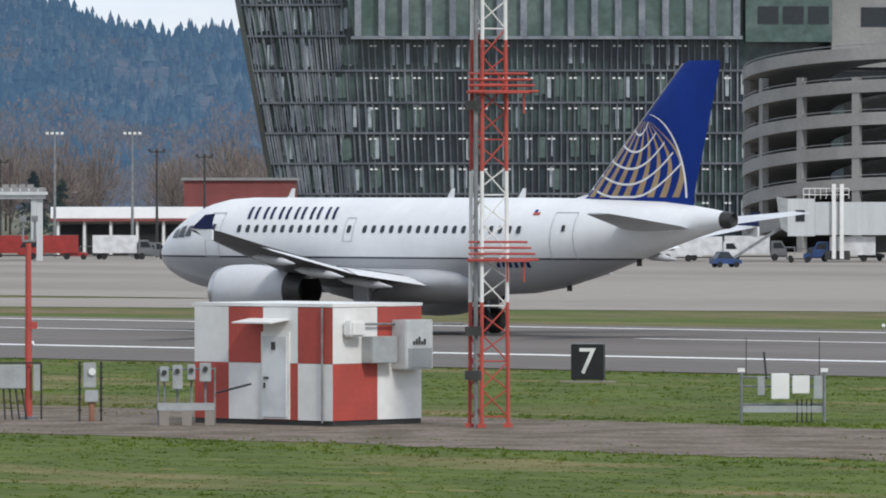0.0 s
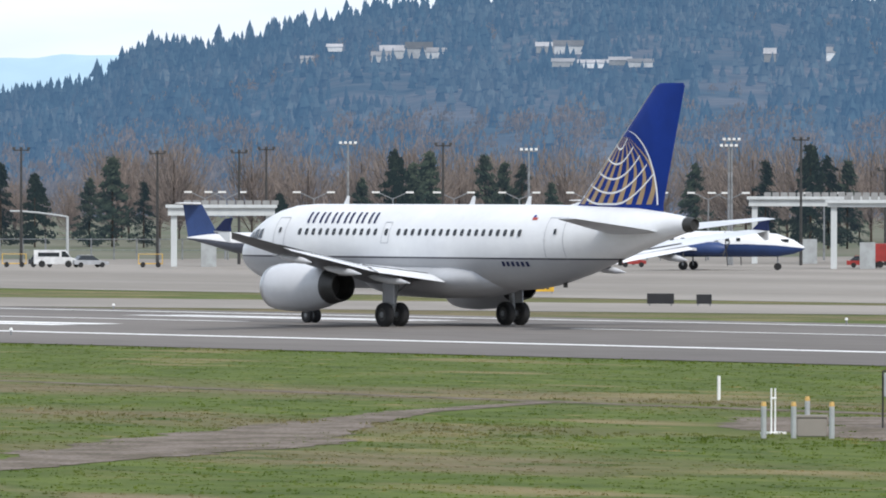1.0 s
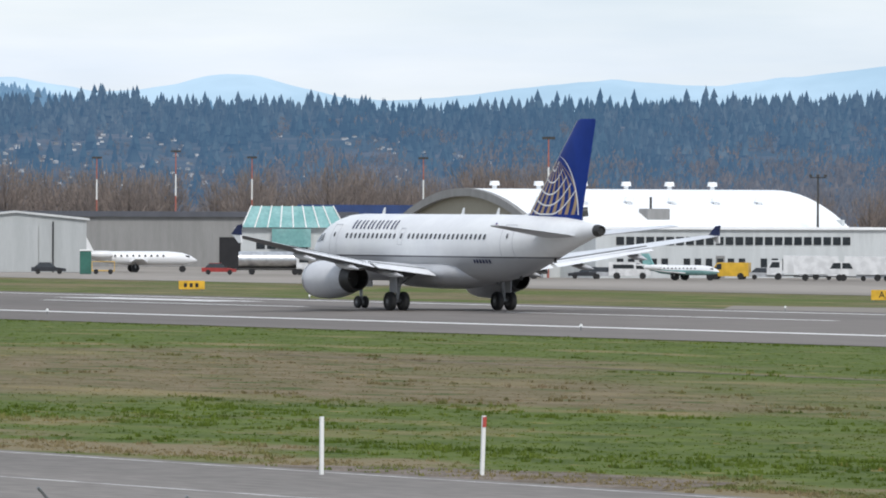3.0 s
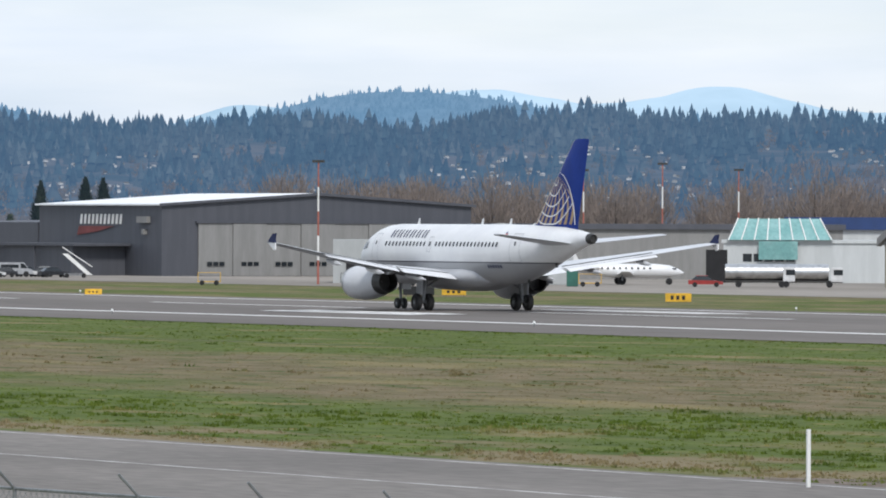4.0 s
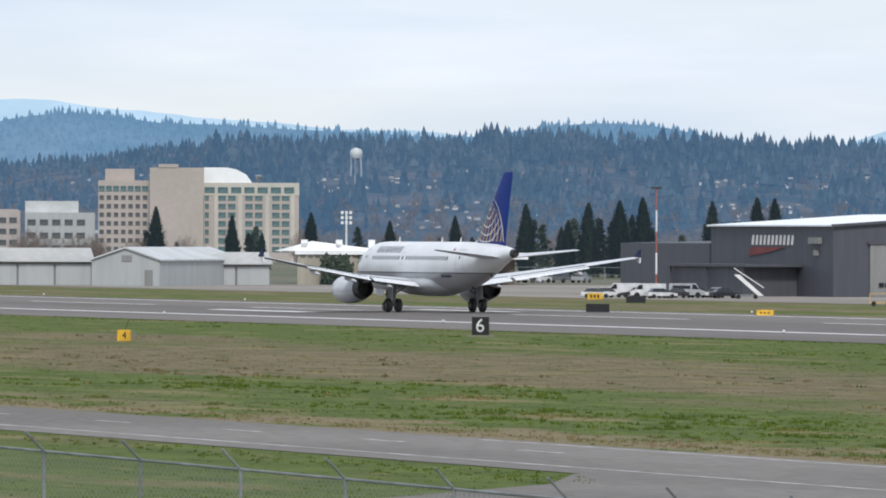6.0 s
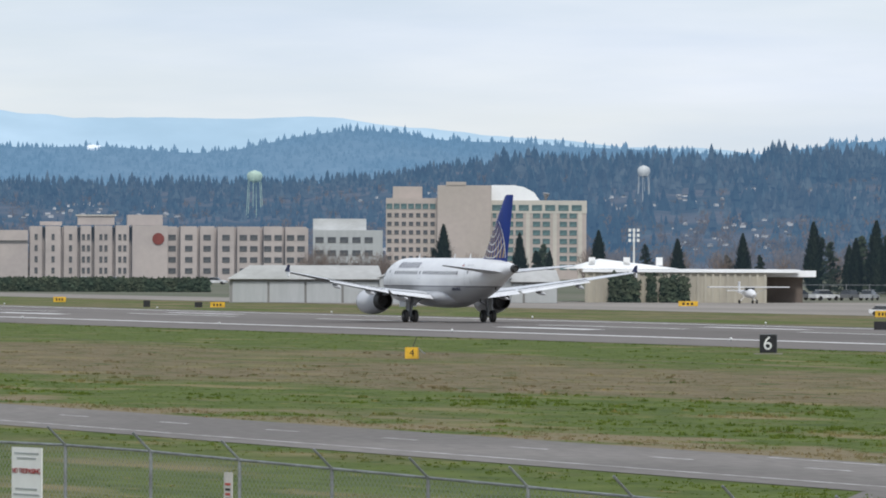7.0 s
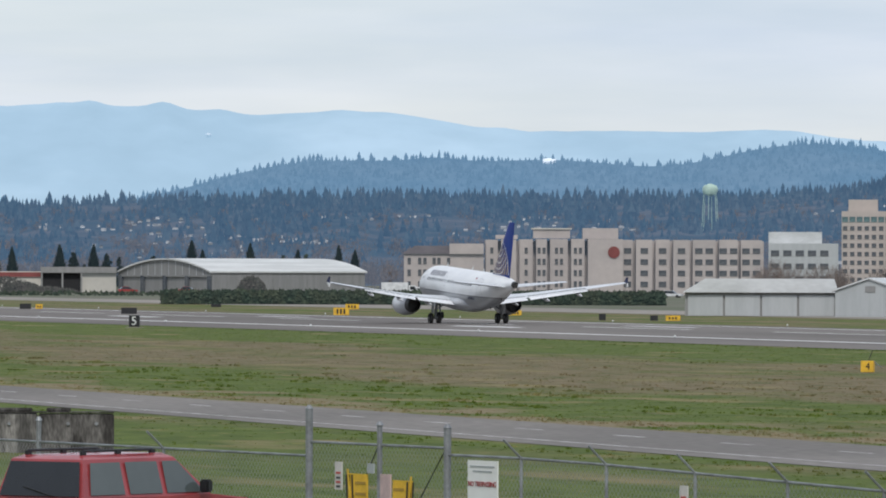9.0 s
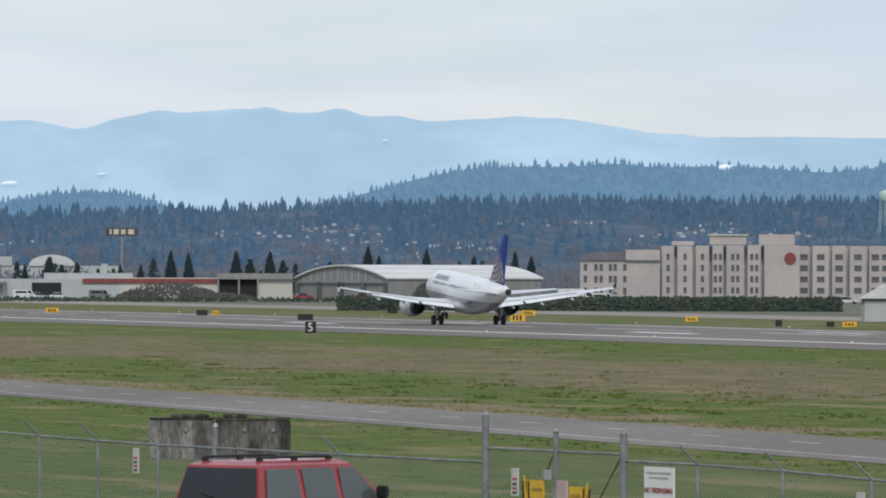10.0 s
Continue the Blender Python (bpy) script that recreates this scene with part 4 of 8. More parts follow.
HOTEL_GLASS = mat("green_glass", (0.05, 0.09, 0.09), 0.15, 0, 0.3, 0.3, 0, 5, (0.10, 0.16, 0.16), haze_glow=(0.012, 0.022, 0.028))
HOTEL_DARK_GLASS = mat("dark_window", (0.05, 0.055, 0.06), 0.2, 0, 0.3, 0.3, 0, 5, (0.09, 0.09, 0.09), haze_glow=(0.01, 0.015, 0.022))
GREY_STEEL = mat("dark_grey_cladding", (0.082, 0.086, 0.102), 0.6, 0.1, 0.05, 0.4, 0, 9, (0.072, 0.076, 0.09), stretch=(3, 3, 0.3))
PALE_STEEL = mat("pale_grey_cladding", (0.245, 0.242, 0.234), 0.6, 0.05, 0.08, 0.4, 0, 9, (0.215, 0.212, 0.205), stretch=(3, 3, 0.3))
WHITE_STEEL = mat("white_cladding", (0.54, 0.56, 0.56), 0.55, 0.05, 0.05, 0.4, 0, 9, (0.49, 0.51, 0.51), stretch=(3, 3, 0.3))
ROOF_WHITE = mat("white_roof", (0.85, 0.86, 0.86), 0.6, 0, 0.03, 0.3, 0, 9, (0.80, 0.81, 0.81))
TAN_STEEL = mat("tan_cladding", (0.31, 0.285, 0.22), 0.7, 0, 0.07, 0.4, 0, 9, (0.31, 0.285, 0.22), stretch=(3, 3, 0.3))
HUT_WALL = mat("dull_white_cladding", (0.405, 0.42, 0.42), 0.6, 0.05, 0.05, 0.4, 0, 9, (0.37, 0.385, 0.385), stretch=(3, 3, 0.3))
HUT_ROOF = mat("weathered_white_roof", (0.56, 0.57, 0.57), 0.7, 0, 0.08, 0.3, 0, 9, (0.46, 0.47, 0.465), stretch=(0.4, 2, 1))
BEIGE_FLUTE = mat("fluted_concrete", (0.42, 0.39, 0.32), 0.9, 0, 0.08, 0.3, 0.1, 9, (0.36, 0.335, 0.28), stretch=(2, 2, 0.3))
FIN_GREY = mat("facade_fin", (0.105, 0.118, 0.135), 0.45, 0.2, 0.2, 0.3, 0, 9, (0.17, 0.185, 0.2), rand=0.5)
PALE_PANE = mat("pale_pane", (0.30, 0.35, 0.37), 0.2, 0, 0.2, 0.4, 0, 6, (0.42, 0.46, 0.48))
TOWER_GLASS = mat("tower_glass", (0.020, 0.030, 0.038), 0.24, 0, 0.4, 0.12, 0, 6, (0.05, 0.08, 0.07), spec=0.5)
TOWER_GREEN = mat("green_tower_glass", (0.06, 0.10, 0.085), 0.12, 0, 0.3, 0.2, 0, 6, (0.10, 0.14, 0.125))
RAMP_CONCRETE = mat("garage_concrete", (0.28, 0.275, 0.262), 0.9, 0, 0.08, 0.2, 0.1, 12, (0.235, 0.23, 0.22))
SKYLIGHT = mat("teal_skylight", (0.16, 0.34, 0.33), 0.15, 0, 0.15, 0.4, 0, 8, (0.24, 0.42, 0.41))
# shade inside doorways and openings, put in as near-black panels
DARK_VOID = mat("unlit_interior", (0.02, 0.02, 0.022), 0.9, 0, 0.1, 1)
BRICK_RED = mat("red_band", (0.22, 0.06, 0.055), 0.8, 0, 0.1, 0.4)
NAVY = mat("navy_paint", (0.02, 0.05, 0.16), 0.5, 0, 0.1, 0.5)


def front(az, r, turn=0.0, z=0.0):
    """A building's frame: x to the right along its front, y into it; turned from square to the line of sight."""
    p = at(az, r, z)
    return pose(p.x, p.y, z, 0, 0, -az + turn)


def pane_grid(parent, cols, rows, w, h, material, y=-0.03, depth=0.1, name="window", m=None):
    """Set-in windows that share one mesh: cols and rows are the centres."""
    bm = box(-w / 2, w / 2, -depth, 0.02, -h / 2, h / 2)
    base = None
    for z in rows:
        for x in cols:
            mm = (m or Matrix()) @ pose(x, y, z)
            if base is None:
                base = part(name, bm, material, parent)
                base.matrix_basis = mm
            else:
                share(name, base, parent, mm)


def build_tower():
    """The glass office building with a leaning, finned facade."""
    b = thing("office_building", front(44.74, 900), "tall glass office building with grey metal fins and leaning front", "office building")
    floors = [1.9, 5.8, 9.3, 12.8, 16.3, 20.0]
    def lean(z):
        return -4.2 * max(0.0, (z - 5.8)) / 22.5
    outline = lambda z: [(lean(z), 5), (lean(z) + 0.6, 0.5), (9.8 + lean(z) * 0.35, -2.0), (30, -3.2), (54.5, -2.2), (75, 2), (75, 40), (lean(z) + 2, 40)]
    part("glass_wall", loft([[(x, y, z) for x, y in outline(z)] for z in (0, 6, 13, 20, 31)]), TOWER_GLASS, b, "dark reflective glass")
    for z in floors + [24.0, 27.6]:
        pts = [(x - 0.0, y - 0.55) for x, y in outline(z)[1:6 if z < 22 else 3]]
        for (xa, ya), (xb, yb) in zip(pts, pts[1:]):
            bm = bmesh.new()
            loft([[(xa, ya, z), (xa, ya + 0.7, z), (xa, ya + 0.7, z + 0.24), (xa, ya, z + 0.24)], [(xb, yb, z), (xb, yb + 0.7, z), (xb, yb + 0.7, z + 0.24), (xb, yb, z + 0.24)]], bm)
            part("floor_edge", bm, FIN_GREY, b)
    rng = random.Random(2)
    # upright fins storey by storey, leaning with the wall
    zs = floors + [24.0, 27.6, 31.0]
    fins = [bmesh.new() for _ in range(len(zs) - 1)]
    for s in range(len(zs) - 1):
        z0, z1 = zs[s], zs[s + 1]
        pa, pb = outline(z0)[1:6], outline(z1)[1:6]
        for seg in range(3 if s < len(floors) else 1):
            n = (34, 26, 30)[seg]
            for i in range(n):
                u = (i + rng.uniform(-0.12, 0.12)) / n
                a = Vector((pa[seg][0] + (pa[seg + 1][0] - pa[seg][0]) * u, pa[seg][1] + (pa[seg + 1][1] - pa[seg][1]) * u, z0))
                c = Vector((pb[seg][0] + (pb[seg + 1][0] - pb[seg][0]) * u, pb[seg][1] + (pb[seg + 1][1] - pb[seg][1]) * u, z1))
                w = rng.uniform(0.10, 0.24) if seg else rng.uniform(0.08, 0.30)
                if seg == 0 and rng.random() < 0.2:
                    continue
                part_w = Vector((w, 0, 0))
                d = Vector((0, -0.42, 0))
                r0 = [a, a + part_w, a + part_w + d, a + d]
                r1 = [c, c + part_w, c + part_w + d, c + d]
                loft([r0, r1], fins[s])
    for s, bm in enumerate(fins):
        tagged(part("facade_fin", bm, FIN_GREY, b, "rows of upright grey metal fins"), kind="stuff")
    # scattered lighter panels of glass
    for mt, count, wide in ((TOWER_GREEN, 150, 1.0), (PALE_PANE, 130, 0.4)):
        first = None
        for k in range(count):
            s = rng.randrange(len(floors) + 2)
            u = rng.random()
            z = zs[s] + rng.uniform(0, 0.6)
            pts = outline(z)[1:6]
            seg = 0 if s >= len(floors) or rng.random() < 0.6 else rng.choice((1, 2))
            x = pts[seg][0] + (pts[seg + 1][0] - pts[seg][0]) * u
            y = pts[seg][1] + (pts[seg + 1][1] - pts[seg][1]) * u
            if first is None:
                first = part("glass_panel", box(0, wide, -0.1, 0, 0.5, 2.9), mt, b)
                first.matrix_basis = pose(x, y - 0.1, z)
            else:
                share("glass_panel", first, b, pose(x, y - 0.1, z))
    # small lamps under each ceiling show between the fins
    first = None
    for z in floors:
        for k in range(17):
            x = 11.5 + k * 2.55
            y = (-2.0 - 1.2 * (x - 9.8) / 20.2 if x < 30 else -3.2 + (x - 30) / 24.5) - 0.62
            for dx in (0.0, 0.55):
                m = pose(x + dx + rng.uniform(-0.1, 0.1), y, z + 2.95)
                if first is None:
                    first = part("ceiling_lamp", box(-0.16, 0.16, -0.03, 0.03, -0.09, 0.09), WHITE, b, "small white lamp")
                    first.matrix_basis = m
                else:
                    share("ceiling_lamp", first, b, m)
    # the jutting upper storey with broad piers
    part("upper_storey", loft([[(9.4 + k, -4.2, z), (54, -4.8, z), (54, 2, z), (9.4 + k, 2, z)] for z, k in ((24.0, 0.2), (31, -1.2))]), TOWER_GREEN, b, "overhanging green glass storey")
    for i in range(17):
        x = 9.6 + i * 2.72
        part("pier", box(x, x + 0.75, -5.25, -4.3, 24.0, 31), FIN_GREY, b)
    part("overhang_edge", box(9.2, 54.2, -5.2, 0, 23.7, 24.05), FIN_GREY, b)
    part("corner_glass", box(54.6, 64.6, -4.0, 6, 23.4, 31), TOWER_GREEN, b, "green glass corner")
    part("concrete_wall", box(64.6, 80, -3, 10, 20.5, 31), RAMP_CONCRETE, b)
    for k in range(3):
        part("window", box(56 + k * 2.9, 58.4 + k * 2.9, -4.1, -3.9, 25.5, 27.5), GLASS, b)
    part("window", box(68, 76, -3.1, -2.9, 25.2, 27.4), GLASS, b)


def build_garage():
    """The round ramp of the parking garage."""
    c = at(49.62, 808)
    b = thing("parking_ramp", pose(c.x, c.y, 0, 0, 0, -49.6), "round concrete parking garage ramp with open decks", "parking garage")
    R = 20.0
    for k in range(6):
        z = 1.2 + k * 3.3
        ring_at = lambda r, zz: [(r * math.cos(a), r * math.sin(a), zz - 2.3 * math.sin(a)) for a in [2 * math.pi * i / 72 for i in range(72)]]
        part("deck", loft([ring_at(R, z - 0.3), ring_at(R, z + 0.95), ring_at(R - 0.3, z + 0.95), ring_at(R - 0.3, z), ring_at(R - 9, z), ring_at(R - 9, z - 0.3), ring_at(R, z - 0.3)], caps=False), RAMP_CONCRETE, b)
        part("handrail", loft([ring_at(R - 0.1, z + 1.2), ring_at(R - 0.1, z + 1.28), ring_at(R - 0.18, z + 1.28), ring_at(R - 0.18, z + 1.2), ring_at(R - 0.1, z + 1.2)], caps=False), GALV, b, "thin metal handrail")
    first = None
    for i in range(18):
        a = 2 * math.pi * (i + 0.3) / 18
        m = pose((R - 0.45) * math.cos(a), (R - 0.45) * math.sin(a), 0, 0, 0, math.degrees(a))
        if first is None:
            first = part("column", box(-0.35, 0.35, -0.4, 0.4, 0, 17.8), RAMP_CONCRETE, b)
            first.matrix_basis = m
        else:
            share("column", first, b, m)
    part("core", tube((0, 0, 0), (0, 0, 17.5), 9.5, n=40), RAMP_CONCRETE, b)


def barrel(b, W, L, eave, apex, material, over=0.3, n=18):
    """A shallow arched roof over a hall W wide and L long."""
    def arc(t, dz=0.0):
        u = -1 + 2 * t
        return W / 2 + u * (W / 2 + over), eave + (apex - eave) * (1 - u * u) + dz
    r = []
    for y in (-over, L + over):
        r.append([(arc(i / n)[0], y, arc(i / n)[1]) for i in range(n + 1)] + [(arc(i / n)[0], y, arc(i / n)[1] - 0.35) for i in range(n, -1, -1)])
    part("roof", loft(r), material, b, smooth=False)
    return arc


def build_arch_hangar():
    b = thing("arched_hangar", front(29.9, 748, -58), "white arched hangar with tan doors and low windowed wing", "hangar")
    W, L = 25, 35
    arc = barrel(b, W, L, 4.7, 8.35, ROOF_WHITE, 0.4)
    part("gable_wall", loft([[(arc(i / 18)[0], y, max(0, arc(i / 18)[1] - 0.3)) for i in range(19)] + [(W, y, 4.3), (0, y, 4.3)] for y in (0.25, 0.6)]), TAN_STEEL, b, "tan arched gable")
    part("arch_rim", loft([[(arc(i / 18)[0], y, arc(i / 18)[1] + dz) for i in range(19)] + [(arc(i / 18)[0], y, arc(i / 18)[1] - 0.75 + dz) for i in range(18, -1, -1)] for y, dz in ((-0.45, 0.03), (0.1, 0.03))]), PALE_STEEL, b, "pale arched rim")
    part("lintel", box(-0.3, W + 0.3, -0.1, 0.5, 4.15, 4.55), PALE_STEEL, b)
    for k in range(6):
        part("hangar_door", box(0.2 + k * 4.1, 4.2 + k * 4.1, 0.1 + 0.08 * (k % 2), 0.35, 0, 4.15), TAN_STEEL, b, "tall tan sliding door leaf")
    part("side_wall", box(W - 0.3, W, 0.6, L, 0, 4.7), WHITE_STEEL, b)
    part("rear_wall", box(0, W, L - 0.3, L, 0, 5.5), WHITE_STEEL, b)
    part("far_wall", box(0, 0.3, 0.6, L - 0.3, 0, 4.7), WHITE_STEEL, b)
    # low wing along the side
    part("wing_wall", box(W + 0.05, W + 6, 2.5, L + 1, 0, 4.55), WHITE_STEEL, b, "white two-storey side wing")
    part("wing_roof", box(W, W + 6.3, 2.2, L + 1.3, 4.56, 4.8), ROOF_WHITE, b)
    side = pose(W + 6, 0, 0, 0, 0, 90)
    pane_grid(b, [5.2 + k * 1.12 for k in range(24)], (3.5,), 0.85, 0.75, GLASS, -0.02, 0.06, m=side)
    pane_grid(b, [5.2 + k * 1.25 for k in range(20) if k % 7 != 5], (1.3,), 0.7, 1.1, GLASS, -0.02, 0.06, m=side)
    part("door", box(W + 5.9, W + 6.05, 16, 17, 0, 2.1), PALE_STEEL, b)
    first = None
    for k in range(6):
        for x, z in ((W / 2, 8.35), (W * 0.82, 6.9)):
            m = pose(x, 3.2 + k * 5, z)
            if first is None:
                first = part("roof_vent", tube((0, 0, 0), (0, 0, 0.35), 0.22, n=10), ROOF_WHITE, b)
                first.matrix_basis = m
                cap = part("roof_vent_cap", tube((0, 0, 0.3), (0, 0, 0.72), 0.5, 0.42, 12), ROOF_WHITE, b)
                cap.matrix_basis = m
            else:
                share("roof_vent", first, b, m)
                share("roof_vent_cap", cap, b, m)
    dish = part("antenna_mast", tube((W + 1.5, 4, 4.7), (W + 1.5, 4, 6.3), 0.06), GALV, b)
    part("antenna_drum", tube((W + 1.3, 3.6, 6.1), (W + 1.8, 4.4, 6.2), 0.45, n=14), DARK_METAL, b)
    part("roof_unit", box(W - 2.5, W - 1.0, 13, 15.5, 5.4, 6.5), PALE_STEEL, b)
    part("flue", tube((W - 2, 14, 5), (W - 2, 14, 7.6), 0.12), DARK_METAL, b)


def build_grey_hangar():
    b = thing("grey_hangar", front(24.60, 860, 25), "large dark grey hangar with pale sliding doors and white roof", "hangar")
    W, L = 38.4, 33
    gable = [(0, 0), (W, 0), (W, 7.85), (W / 2, 9.05), (0, 7.85)]
    part("wall_block", prism(gable, 0, L), GREY_STEEL, b, "dark grey ribbed metal walls")
    part("roof", prism([(-0.4, 7.82), (W / 2, 9.08), (W + 0.4, 7.82), (W + 0.4, 8.0), (W / 2, 9.26), (-0.4, 8.0)], -0.3, L + 0.4), ROOF_WHITE, b, "bright white low roof")
    part("fascia", prism([(-0.4, 7.75), (W / 2, 9.0), (W + 0.4, 7.75), (W + 0.4, 8.05), (W / 2, 9.3), (-0.4, 8.05)], -0.42, -0.31), GREY_STEEL, b)
    for k in range(8):
        part("hangar_door", box(4.4 + k * 4.2, 8.55 + k * 4.2, -0.22 - 0.1 * (k % 2), -0.04, 0.05, 5.85), PALE_STEEL, b, "pale grey sliding hangar door leaf")
    part("door_track", box(4.1, W - 0.3, -0.4, -0.02, 5.87, 6.1), GREY_STEEL, b)
    for k in range(7):
        for j in range(3):
            x = 5.4 + k * 4.2 + j * 0.75
            part("door_window", box(x, x + 0.6, -0.38, -0.33, 1.15, 1.6), GLASS, b)
    # sign bars, lamp and small box on the long side
    side = pose(0, 0, 0, 0, 0, -90)
    for k in range(11):
        s = -21.6 + k * 1.06
        bm = loft([[(s + 0.0, y, 5.75), (s + 0.42, y, 5.75), (s + 0.67, y, 6.85), (s + 0.25, y, 6.85)] for y in (-0.12, -0.03)])
        o = part("sign_bar", bm, WHITE, b, "slanted white sign bar")
        o.matrix_basis = side
    bm = loft([[(-22.4, y, 4.5), (-17, y, 4.9), (-12.5, y, 5.5), (-21.8, y, 5.5)] for y in (-0.12, -0.03)])
    o = part("sign_swoosh", bm, BRICK_RED, b, "red painted sweep under the sign")
    o.matrix_basis = side
    for x0, x1, z0, z1 in ((-5.6, -2.6, 5.9, 6.8), (-4.3, -3.5, 4.6, 5.4)):
        o = part("wall_box", box(x0, x1 - 0.3, -0.5, -0.02, z0, z1 - 0.2), PALE_STEEL, b)
        o.matrix_basis = side
    part("annex", box(-6.4, -0.05, 9.5, 30, 0, 3.28), GREY_STEEL, b, "low dark grey lean-to")
    part("rear_annex", prism([(0, 0), (24, 0), (24, 6.4), (0, 5.9)], L + 0.45, L + 26), GREY_STEEL, b, "lower dark grey block behind")
    part("canopy", box(-7, -0.05, 8, 30, 3.3, 3.6), GREY_STEEL, b)
    for y in (9, 19, 29):
        part("canopy_post", box(-6.9, -6.7, y, y + 0.2, 0, 3.29), GREY_STEEL, b)


def shed_like(name, az, r, turn, W, L, eave, apex, wall, roof, label, doors=0, off=0.5, category="hangar"):
    b = thing(name, front(az, r, turn), label, category)
    part("wall_block", prism([(0, 0), (W, 0), (W, eave), (W * off, apex - 0.05), (0, eave)], 0, L), wall, b)
    part("roof", prism([(-0.3, eave - 0.02), (W * off, apex), (W + 0.3, eave - 0.02), (W + 0.3, eave + 0.18), (W * off, apex + 0.2), (-0.3, eave + 0.18)], -0.3, L + 0.3), roof, b)
    for k in range(doors):
        w = (W - 0.8) / doors
        part("door", box(0.4 + k * w + 0.04, 0.4 + (k + 1) * w - 0.04, -0.15 - 0.08 * (k % 2), -0.03, 0.05, eave - 0.55), wall, b)
    return b


def build_sheds():
    b = shed_like("service_hangar", 26.60, 765, 0, 13.7, 18, 5.15, 5.85, HUT_WALL, HUT_ROOF, "white metal service hangar with tall sliding doors", 3)
    part("door_gap", box(10.35, 10.5, -0.3, -0.24, 0, 5.0), DARK_VOID, b)
    b = thing("low_white_building", front(25.86, 775), "low flat white building beside the hangars", "building")
    part("wall_block", box(0, 5.6, 0, 12, 0, 4.35), HUT_WALL, b)
    part("wall_block", box(5.62, 9.9, -0.6, 12, 0, 4.6), HUT_WALL, b)
    part("parapet", box(5.5, 10.0, -0.75, 12.1, 4.61, 4.8), PALE_STEEL, b)
    part("shelter", box(6.6, 9.6, -2.6, -0.65, 2.1, 2.25), PALE_STEEL, b)
    part("doorway", box(1.3, 3.6, -0.1, -0.01, 0, 2.4), DARK_VOID, b)
    b = thing("long_grey_building", front(26.2, 840), "long low grey building behind the hangars", "building")
    part("wall_block", box(10, 50, 0, 12, 0, 5.4), PALE_STEEL, b)
    part("roof", box(9.7, 50.3, -0.4, 12.4, 5.4, 6.0), GREY_STEEL, b)
    b = thing("pale_terminal", front(28.73, 800), "low white terminal building with a teal glass roof", "terminal")
    part("wall_block", box(0, 27, 0, 14, 0, 4.1), WHITE_STEEL, b)
    part("parapet", box(-0.2, 27.2, -0.2, 14.2, 4.1, 4.4), WHITE_STEEL, b)
    part("skylight", loft([[(0.4, -0.6, 4.42), (11.2, -0.6, 4.42), (11.2, 6, 4.42), (0.4, 6, 4.42)], [(1.5, 1.5, 6.6), (9.9, 1.5, 6.6), (9.9, 4, 6.6), (1.5, 4, 6.6)]]), SKYLIGHT, b, "sloping teal glass roof")
    for k in range(9):
        u = k / 8
        part("glazing_bar", tube((0.5 + 10.6 * u, -0.68, 4.4), (1.5 + 8.4 * u, 1.42, 6.65), 0.07, n=5), WHITE, b)
    part("glass_front", box(3.6, 7.6, -0.7, -0.62, 2.4, 4.3), SKYLIGHT, b)
    part("doorway", box(-1.8, 0.4, -0.1, 0.2, 0, 3.4), DARK_VOID, b)
    for k in range(5):
        part("window", box(2 + k * 1.1, 2.9 + k * 1.1, -0.06, -0.01, 2.2, 3.0), GLASS, b)
    b = thing("blue_roofed_building", front(29.2, 870), "low building with a dark blue roof", "building")
    part("wall_block", box(0, 40, 0, 12, 0, 5.4), WHITE_STEEL, b)
    part("roof", box(-0.4, 40.4, -0.5, 12.5, 5.4, 6.8), NAVY, b)
    # white huts of the light aircraft apron
    b = shed_like("white_hut", 19.15, 1012, -22, 9.5, 30, 3.3, 4.9, HUT_WALL, HUT_ROOF, "white gabled metal hangar with a low pale roof", 0)
    part("gable_vent", box(4.2, 5.6, -0.08, -0.01, 3.2, 4.0), PALE_STEEL, b)
    part("side_door", box(7.4, 8.5, -0.08, -0.01, 0, 2.1), PALE_STEEL, b)
    b = thing("open_hangar_row", front(18.03, 1020), "row of white light aircraft hangars with grey doors", "hangar")
    part("wall_block", box(0.3, 20.0, 0.2, 12, 0, 3.1), PALE_STEEL, b)
    part("roof", prism([(0, 3.1), (20.4, 3.1), (19.8, 4.9), (3.0, 4.9)], -0.6, 12), HUT_ROOF, b)
    for k in range(4):
        part("door", box(0.7 + k * 4.85, 5.25 + k * 4.85, 0.0, 0.19, 0.05, 2.75), HUT_WALL, b)
    b = thing("open_hangar_row", front(19.68, 1030), "row of white light aircraft hangars with grey doors", "hangar")
    part("wall_block", box(0.3, 14, 0.2, 12, 0, 2.8), PALE_STEEL, b)
    part("roof", prism([(0, 2.8), (14.4, 2.8), (13.8, 4.4), (0.4, 4.4)], -0.6, 12), HUT_ROOF, b)
    for k in range(3):
        part("door", box(0.7 + k * 4.5, 4.9 + k * 4.5, 0.0, 0.19, 0.05, 2.5), HUT_WALL, b)
    b = thing("fluted_shed", front(20.66, 1050), "long beige fluted concrete shed with a pale roof edge", "shed")
    part("wall_block", box(0, 24.5, 0, 25, 0, 4.1), BEIGE_FLUTE, b)
    for k in range(25):
        part("rib", box(0.1 + k, 0.42 + k, -0.25, -0.02, 0, 4.0), BEIGE_FLUTE, b)
    part("roof", box(-0.3, 29, -0.5, 25, 4.1, 4.5), ROOF_WHITE, b)
    part("rear_roof", prism([(-3, 4.55), (13, 4.55), (2, 5.9)], 3, 20), ROOF_WHITE, b, "low white gable behind")
    for x in (0.5, 5.2, 9.6):
        part("roof_vent", box(x, x + 0.9, 3, 4, 5.0, 6.1), WHITE, b)
